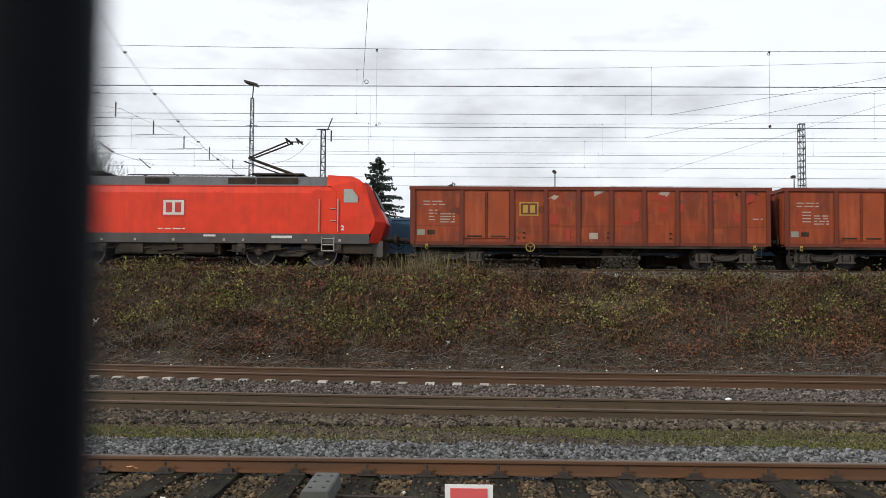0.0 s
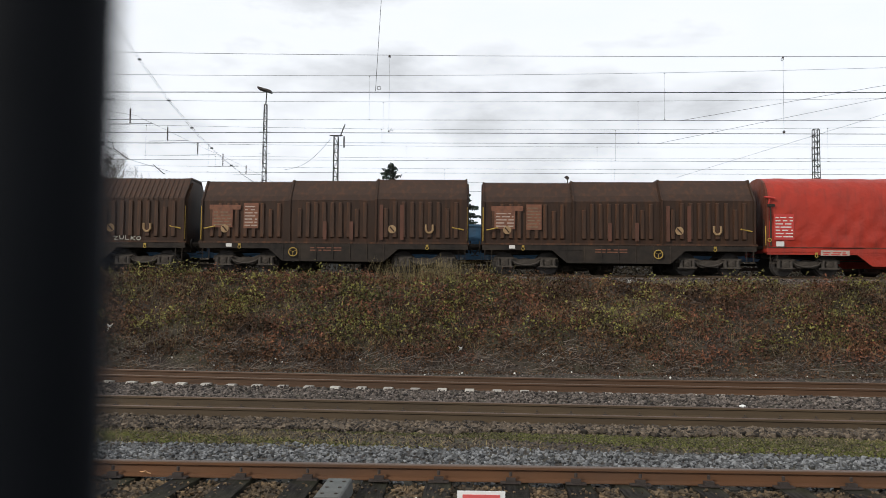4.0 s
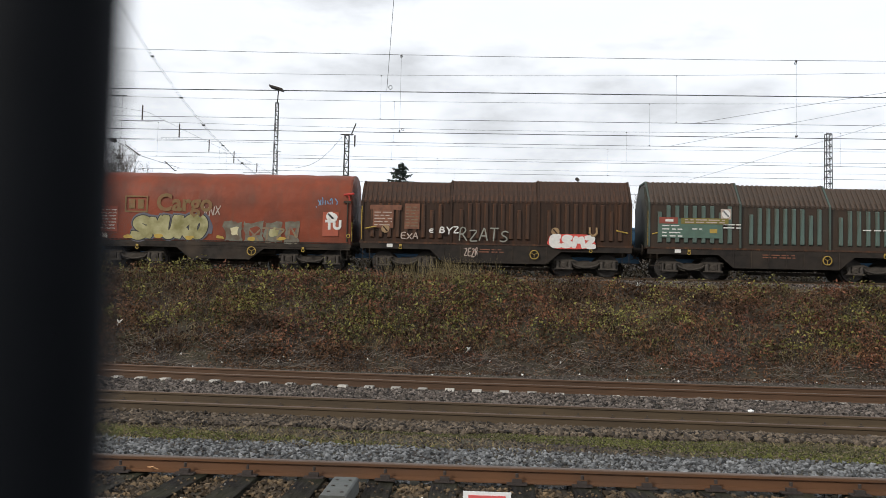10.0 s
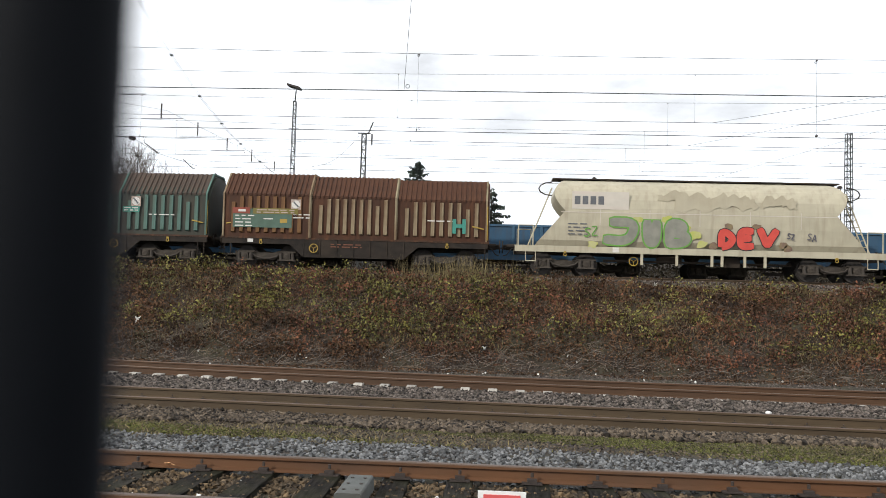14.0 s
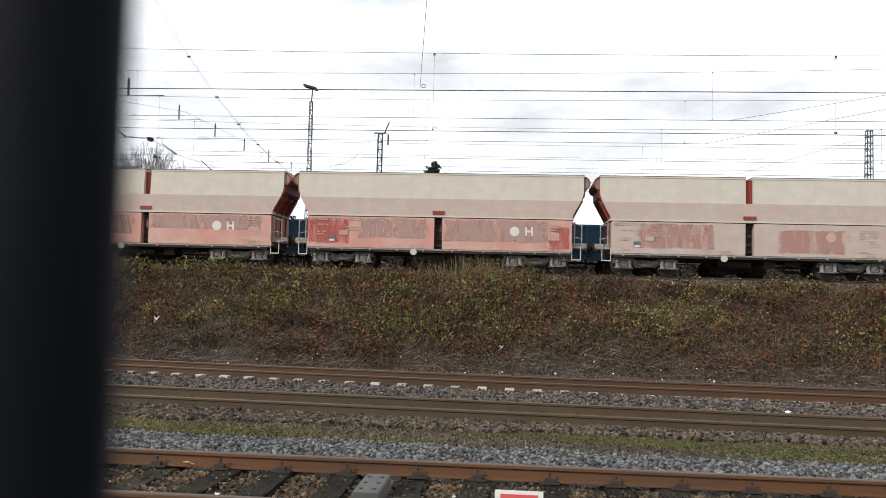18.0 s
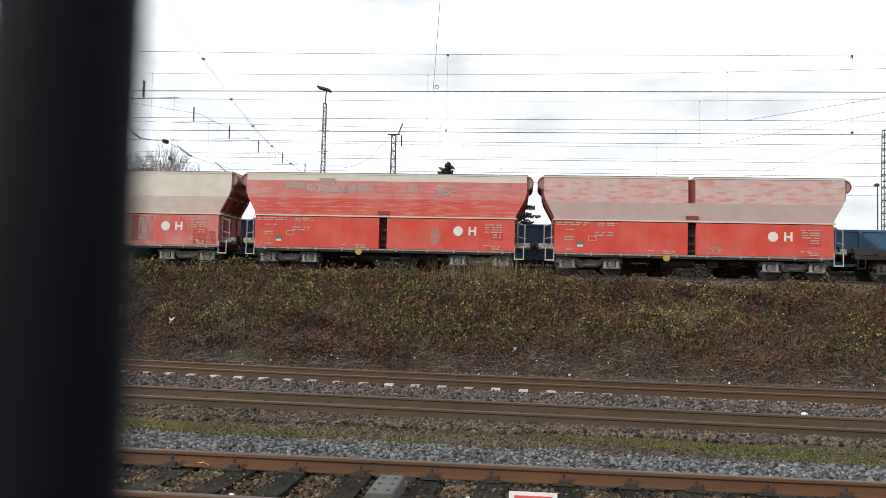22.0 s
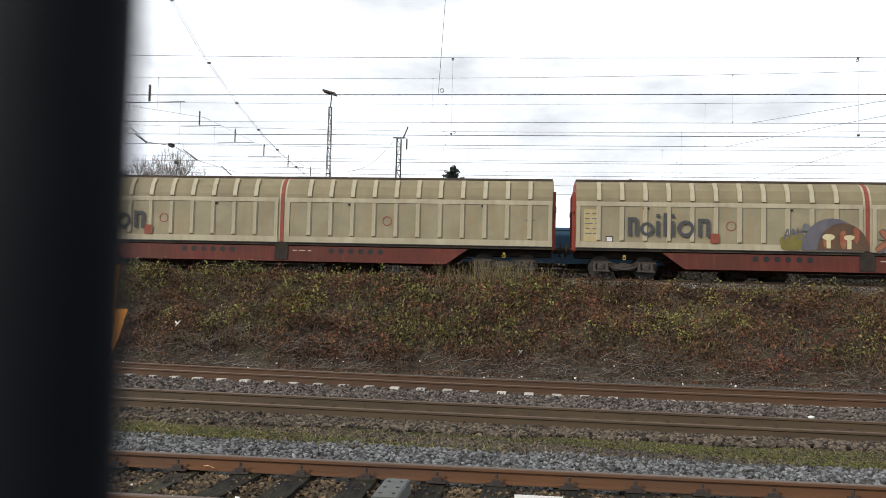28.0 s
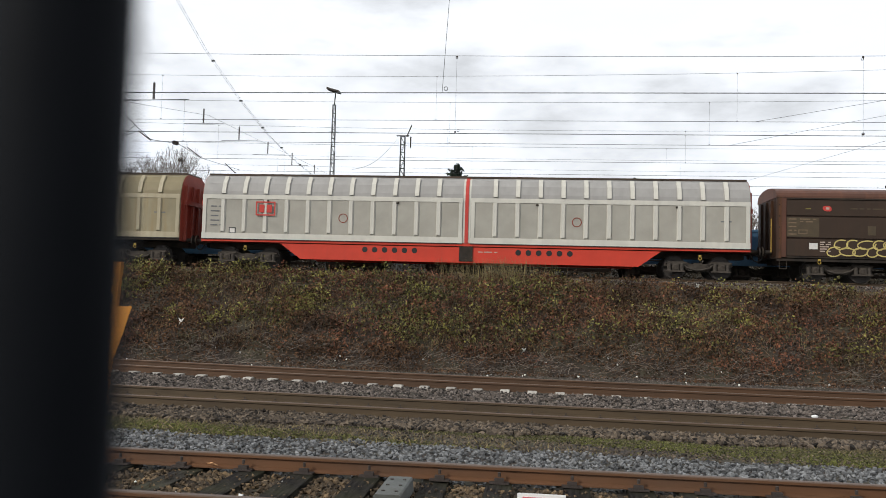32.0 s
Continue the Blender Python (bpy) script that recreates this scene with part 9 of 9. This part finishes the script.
sprayed(w, "SENOK", [(-2.95, -1.85), (-1.45, -0.8), (-0.55, 0.25), (0.42, 0.98), (1.2, 2.55)], 1.12, 0.78, 0.30, ((K_black, 0.16, 0.14, -0.02), (K_cream, 0.14, 0, 0), (K_black, 0.07, 0, 0), (K_olive, 0.0, 0, 0)), SIDE - 0.018, 0.0, "olive sprayed letters", 0.05)
patch(w, "tarpaulin_seam", -0.2, 1.06, 9.6, 0.03, K_black, SIDE - 0.045)
w = tarp_wagon(149.66, P_tarp_rust, 43, "faded rust tarpaulin wagon with grey and yellow graffiti", 0.0, P_under)
frame_logo(w, -3.6, 2.50, 0.98, 0.70, K_faded, None, SIDE)
words(w, "Cargo", -2.75, 2.25, 1.0, K_faded, SIDE - 0.004, "lettering", "faded olive word", 0.0, 0.03, 0.95)
sprayed(w, "SNUKO", row_of(-3.72, 0.55, 0.5, 0.5, 0.5, 0.5, gap=0.11), 1.18, 0.78, 0.34, ((K_bluegrey, 0.20, 0.02, 0.02), (K_black, 0.08, 0, 0), (K_khaki, 0.0, 0, 0)), SIDE - 0.004, 0.14, "khaki and white sprayed letters", 0.06)
blob(w, "blue_fade", -0.55, 1.6, 0.6, 0.8, K_bluegrey, 12, SIDE - 0.003, 14, 0.5)
for k, (gx, gw) in enumerate(((0.55, 0.75), (1.4, 0.8), (2.25, 0.75), (3.0, 0.6))):
    ragged(w, "graffiti_block", gx, 1.42, gw, 0.86, K_dullgrey, 500 + k, SIDE - 0.003 - 0.0005 * k, 0.05)
    ragged(w, "graffiti_block", gx + 0.05, 1.42, gw * 0.45, 0.3, (K_cream, P_tarp_rust, K_khaki, P_tarp_rust)[k], 520 + k, SIDE - 0.008, 0.05)
tag(w, "XTZN", 1.2, 1.1, 2.2, 0.5, K_dullmauve, SIDE - 0.014, 0.07)
for k in range(6):
    blob(w, "yellow_fade", -3.9 + 1.3 * k, 1.12 + 0.05 * (k % 2), 0.5, 0.2, K_yellow, 540 + k, SIDE - 0.0275, 9, 0.5, 0.002)
tag(w, "VNX", -0.75, 2.1, 0.75, 0.4, K_pale, SIDE - 0.006, 0.045)
scribble(w, 3.95, 2.4, 0.95, 0.55, 5, K_bluespray, 64, SIDE + 0.02)
part("gauge", disc(B(), (4.72, 2.08), 0.19, 16, SIDE - 0.034, SIDE - 0.028), K_white, w)
words(w, "TU", 4.42, 1.60, 0.5, K_white, SIDE - 0.02, "lettering", "", 0.0, 0.03)
w = hood_wagon(160.99, P_brown, P_brown_rib, P_brown_roof, 44, "dark brown hooded coil wagon with pink and white scribbles", steps=(0.0, 0.08, 0.12), bright_ribs=False)
placards_brown(w, 44, 0.0, 0.12)
tag(w, "EXA", -3.9, 1.28, 0.75, 0.24, K_pale, -1.42, 0.045)
tag(w, "E", -2.72, 1.52, 0.2, 0.16, K_white, -1.42, 0.045)
tag(w, "BYZ", -2.3, 1.5, 0.85, 0.26, K_white, -1.47, 0.05)
tag(w, "RZATS", -1.5, 1.26, 2.1, 0.5, K_ashspray, -1.48, 0.055)
tag(w, "ZEZR", -1.27, 0.60, 0.6, 0.3, K_pale, SIDE + 0.01, 0.04)
blob(w, "red_fade", 3.1, 1.26, 2.05, 0.66, K_redspray, 27, -1.515, 22, 0.10)
sprayed(w, "ESMZ", row_of(2.28, 0.36, 0.36, 0.40, 0.34, gap=0.10), 1.06, 0.40, 0.20, ((K_white, 0.0, 0, 0),), -1.522, 0.0, "white letters on a red patch", 0.05)
for n, s in enumerate((172.76, 184.56)):
    w = hood_wagon(s, P_grgreen, P_grgreen_rib, P_roofdark, 50 + n, "grey green coil wagon with pale ribs and a sooty roof", steps=(0.16, 0.08, 0.0), end_paint=P_green if n == 0 else P_roofdark, edge_paint=P_green_edge)
    placards_teal(w, 50 + n)
w = hood_wagon(196.33, P_rust, P_rust_rib, P_rust, 53, "rust brown coil wagon with white painted words", steps=(0.16, 0.08, 0.0), first_ribs=P_ochre_rib)
placards_teal(w, 53)
tag(w, "BURG", -1.43, 1.22, 1.38, 0.80, K_palegrey, -1.475, 0.062)
tag(w, "SEXV", 0.08, 1.22, 1.62, 0.80, K_palegrey, -1.475, 0.062)
tag(w, "NOFX", 2.02, 1.20, 2.45, 0.76, K_palegrey, -1.40, 0.066)
w = hood_wagon(208.09, P_green, P_teal_rib, P_roofdark, 54, "teal green coil wagon with pale ribs", steps=(0.0, 0.06, 0.10), end_paint=P_green)
placards_teal(w, 54, 0.0, 0.10, True)
w = hood_wagon(219.88, P_rust, P_rust_rib, P_rust, 55, "rust brown coil wagon with bleached ribs", steps=(0.16, 0.08, 0.0), first_ribs=P_ochre_rib)
placards_teal(w, 55)
part("letter_mark", joined((4.10, 4.25, -1.46, -1.44, 1.45, 2.05), (4.50, 4.65, -1.46, -1.44, 1.45, 2.05), (4.25, 4.50, -1.46, -1.44, 1.68, 1.84)), K_teal, w)

w = silo_wagon(232.08, P_cream, 61, "dirty cream silo wagon with green and red graffiti", False)
for k in range(4):
    part("name_shape", joined((-5.05 + 0.32 * k, -4.82 + 0.32 * k, -1.462, -1.452, 2.78, 3.12)), K_grey, w, "dark blue grey company mark")
patch(w, "cleaned_field", -4.0, 2.95, 2.3, 0.72, P_hop_white, -1.449)
for k, (gx, gz) in enumerate(((-4.3, 1.15), (-3.7, 1.45), (-3.3, 2.0), (-2.5, 2.2), (-1.3, 2.2), (-0.6, 1.95), (-0.15, 1.6), (0.1, 1.25))):
    blob(w, "yellow_haze", gx, gz, 0.55, 0.4, K_limespray, 400 + k, -1.4535 - 0.0002 * k, 13, 0.5, 0.003)
sprayed(w, "JUB", [(-3.75, -2.5), (-2.12, -1.72), (-1.28, -0.45)], 1.26, 0.82, 0.36, ((K_greenspray, 0.13, 0, 0), (K_ashspray, 0.0, 0, 0)), -1.458, 0.0, "grey letters with a green outline")
tag(w, "SZ", -4.65, 1.45, 0.6, 0.4, K_greenspray, -1.455, 0.05)
for k, (gx, gz) in enumerate(((0.55, 1.2), (1.15, 2.0), (2.25, 2.0), (3.3, 1.3), (3.5, 1.15))):
    blob(w, "brown_haze", gx, gz, 0.42, 0.34, K_dullmauve, 420 + k, -1.4535, 11, 0.4, 0.003)
sprayed(w, "DEV", [(0.82, 1.35), (1.58, 2.05), (2.38, 3.0)], 1.20, 0.68, 0.26, ((K_black, 0.10, 0, 0), (K_redspray, 0.03, 0, 0)), -1.46, 0.02, "red sprayed letters", 0.06)
tag(w, "SZ", 3.45, 1.55, 0.32, 0.24, K_bluegrey, -1.455, 0.04)
tag(w, "SA", 4.25, 1.5, 0.38, 0.26, K_bluegrey, -1.455, 0.04)
for k, (gx, gz, gw, gh) in enumerate(((0.6, 2.95, 3.2, 0.5), (3.2, 3.0, 1.4, 0.4), (-1.2, 3.15, 1.0, 0.25))):
    ragged(w, "chalky_stain", gx, gz, gw, gh, P_cream_stain, 440 + k, -1.4545 + (0.05 if gz > 3.05 else 0.0), 0.10)
bars(w, -4.9, 2.0, 0.8, 4, K_grey, -1.452, 0.14, 6)
w = silo_wagon(248.16, P_cream2, 62, "pale yellowish silo wagon with a small round mark", True)
part("round_mark", disc(B(), (-4.55, 2.85), 0.34, 18, -1.46, -1.45), K_tealspray, w, "blue green round mark")
for k in range(3):
    part("name_shape", joined((-4.05 + 0.26 * k, -3.86 + 0.26 * k, -1.462, -1.452, 2.68, 2.92)), K_tealspray, w)
bars(w, -4.6, 2.2, 0.8, 4, K_grey, -1.452, 0.14, 7)

w = tarp_wagon(264.07, P_tarp_dark, 63, "dark red tarpaulin wagon with white lettering and grey graffiti", 0.2, P_under)
frame_logo(w, -3.65, 2.50, 1.05, 0.78, K_white, P_tarp_dark, SIDE)
words(w, "Cargo", -2.92, 2.24, 1.02, K_white, SIDE - 0.004, "lettering", "large white word", 0.0, 0.045, 1.02)
oieg = [(a + dx, b + dx) for dx in (-4.05, -1.5, 1.0) for a, b in ((0.0, 0.40), (0.62, 0.78), (1.0, 1.42), (1.64, 2.15))]
sprayed(w, "OIEGOIEGOIEG", oieg, 1.14, 0.74, 0.28, ((K_silverspray, 0.20, 0, 0), (K_mauve, 0.13, 0, 0), (P_grime_red, 0.0, 0, 0)), SIDE - 0.006, 0.08, "hollow letters with a silver outline", 0.03)
tag(w, "LXY", 3.55, 1.6, 0.6, 0.4, K_pale, SIDE - 0.008, 0.05)
words(w, "TU", 4.36, 1.62, 0.46, K_white, SIDE - 0.02)

HOPPERS = ((276.33, P_hop_white, P_hop_rose, P_hop_pink, True, "dusty pink hopper wagon with a white dusted hood"),
           (288.88, P_hop_white, P_hop_rose, P_hop_pink, False, "pink and white dusted hopper wagon"),
           (301.44, P_hop_white, P_hop_rose, P_hop_rose, True, "hopper wagon under thick pale dust"),
           (314.00, P_hop_rose, P_hop_pink, P_hop_redw, False, "dull pink red hopper wagon with white marks"),
           (326.53, P_hop_white, P_hop_rose, P_hop_redw, False, "pale dusted hopper wagon with red flaps"),
           (339.08, P_hop_white, P_hop_rose, P_hop_redw, False, "pale dusted hopper wagon with patchy red flaps"),
           (351.65, P_hop_scuff, P_hop_streak, P_hop_red, False, "red hopper wagon with a streaked dusty hood"),
           (364.24, P_hop_flake, P_hop_mist, P_hop_red, True, "bright red hopper wagon with a dusty flaking hood"))
for n, (s, a, b, c, split, label) in enumerate(HOPPERS):
    hopper_wagon(s, a, b, c, 70 + n, label, split, K_white if n not in (2,) else P_hop_flap)

flat_wagon(375.88, "dark grey flat wagon carrying an ochre cylinder")
cylinder_load(375.88, 7.03)
DULL = "weathered beige sliding wall wagon with a dark company mark"
for n, (s, m, q, label) in enumerate(((390.31, K_slate, K_panel, DULL), (413.98, K_fadedblue, K_orange, "weathered beige sliding wall wagon with a faded blue mark"),
                                      (437.63, K_slate, K_panel, DULL), (461.28, K_slate, K_panel, "weathered beige sliding wall wagon with colourful graffiti"), (484.97, K_slate, K_panel, DULL))):
    w = slide_wagon(s, P_beige, P_beige_roof, P_beige_rib, P_sill_red, 80 + n, label, m, q)
    if n == 3:
        dome = [(-1.36 + 1.18 * math.cos(math.pi * k / 16), 1.14 + 1.28 * math.sin(math.pi * k / 16)) for k in range(17)]
        FACE = SIDE - 0.066
        blob(w, "green_fade", -2.75, 1.45, 1.3, 0.7, K_olive, 47, FACE, 13, 0.3, 0.003)
        part("graffiti_dome", plate(B(), dome, FACE - 0.008, FACE - 0.004), K_bluegrey, w, "blue grey sprayed dome")
        inner = [(-0.95 + 0.98 * math.cos(math.pi * k / 14), 1.16 + 1.08 * math.sin(math.pi * k / 14)) for k in range(15)]
        part("graffiti_dome", plate(B(), inner, FACE - 0.013, FACE - 0.009), K_brownspray, w, "brown sprayed field")
        for cx, cz, cw, ch in ((-0.95, 1.6, 0.28, 0.9), (-0.45, 1.75, 0.26, 0.7), (-1.6, 1.5, 0.24, 0.5)):
            blob(w, "orange_fade", cx, cz, cw, ch, K_muteorange, int(cx * 9) + 90, FACE - 0.014, 13, 0.3, 0.003)
        for cx, cz, cw in ((-1.5, 1.68, 0.5), (-0.72, 1.66, 0.46)):
            blob(w, "graffiti_mushroom", cx, cz, cw, cw * 0.5, K_cream, int(cx * 9) + 60, FACE - 0.019, 11, 0.2, 0.004)
            part("graffiti_stem", joined((cx - 0.08, cx + 0.08, FACE - 0.022, FACE - 0.018, cz - 0.45, cz - 0.1)), K_cream, w)
        tag(w, "ANS", -3.2, 1.62, 0.85, 0.4, K_bluegrey, FACE, 0.06)
        blob(w, "dark_fade", -2.35, 2.05, 0.35, 0.4, K_grey, 67, FACE - 0.002, 9, 0.3, 0.003)
        blob(w, "grey_fade", 3.0, 1.55, 6.0, 0.95, K_greyolive, 45, FACE, 26, 0.35, 0.003)
        sprayed(w, "XLZUNXYZ", row_of(0.35, 0.75, 0.6, 0.7, 0.6, 0.7, 0.6, 0.6, 0.5, gap=-0.02), 1.24, 0.72, 0.19, ((K_bluegrey, 0.15, 0.05, -0.03), (K_brownspray, 0.06, 0, 0), (K_muteorange, 0.0, 0, 0)), FACE - 0.006, 0.22, "orange sprayed letters", 0.14)
        tag(w, "YZXNU", 0.75, 1.35, 4.2, 0.7, K_cream, FACE - 0.023, 0.03)
        tag(w, "XZSNX", 0.7, 1.2, 4.6, 0.8, K_bluegrey, FACE - 0.026, 0.06)
        tag(w, "XSZ", 6.35, 1.3, 0.75, 0.62, K_grey, FACE, 0.05)
        tag(w, "ZNS", 6.3, 1.22, 0.85, 0.3, K_grey, FACE - 0.006, 0.045)
w = slide_wagon(508.68, P_silver, P_silver_roof, P_silver_rib, P_sill_bright, 90, "clean silver sliding wall wagon with a bright red sill")
frame_logo(w, -8.55, 2.40, 0.85, 0.60, K_red, None, SIDE - 0.066)
w = closed_wagon(532.39, "dark brown boxy wagon with yellow loops sprayed low on its side")


# ---------------------------------------------------------------- what moves
def motions():
    for thing, x0 in RIDERS:
        base_y, base_z = TRAIN_Y, thing.matrix_basis.translation.z
        walk(thing, [(t, pose(x0 - gone, base_y, base_z)) for t, gone in RUN])
    gone_at = curve_rows(RUN)
    times = [k / 30 for k in range(961)]
    for wheelset, radius in WHEELSETS:
        x, y, z = wheelset.matrix_basis.translation
        walk(wheelset, [(t, pose(x, y, z, 0, -math.degrees(gone_at(t) / radius) % 360, 0)) for t in times])


motions()
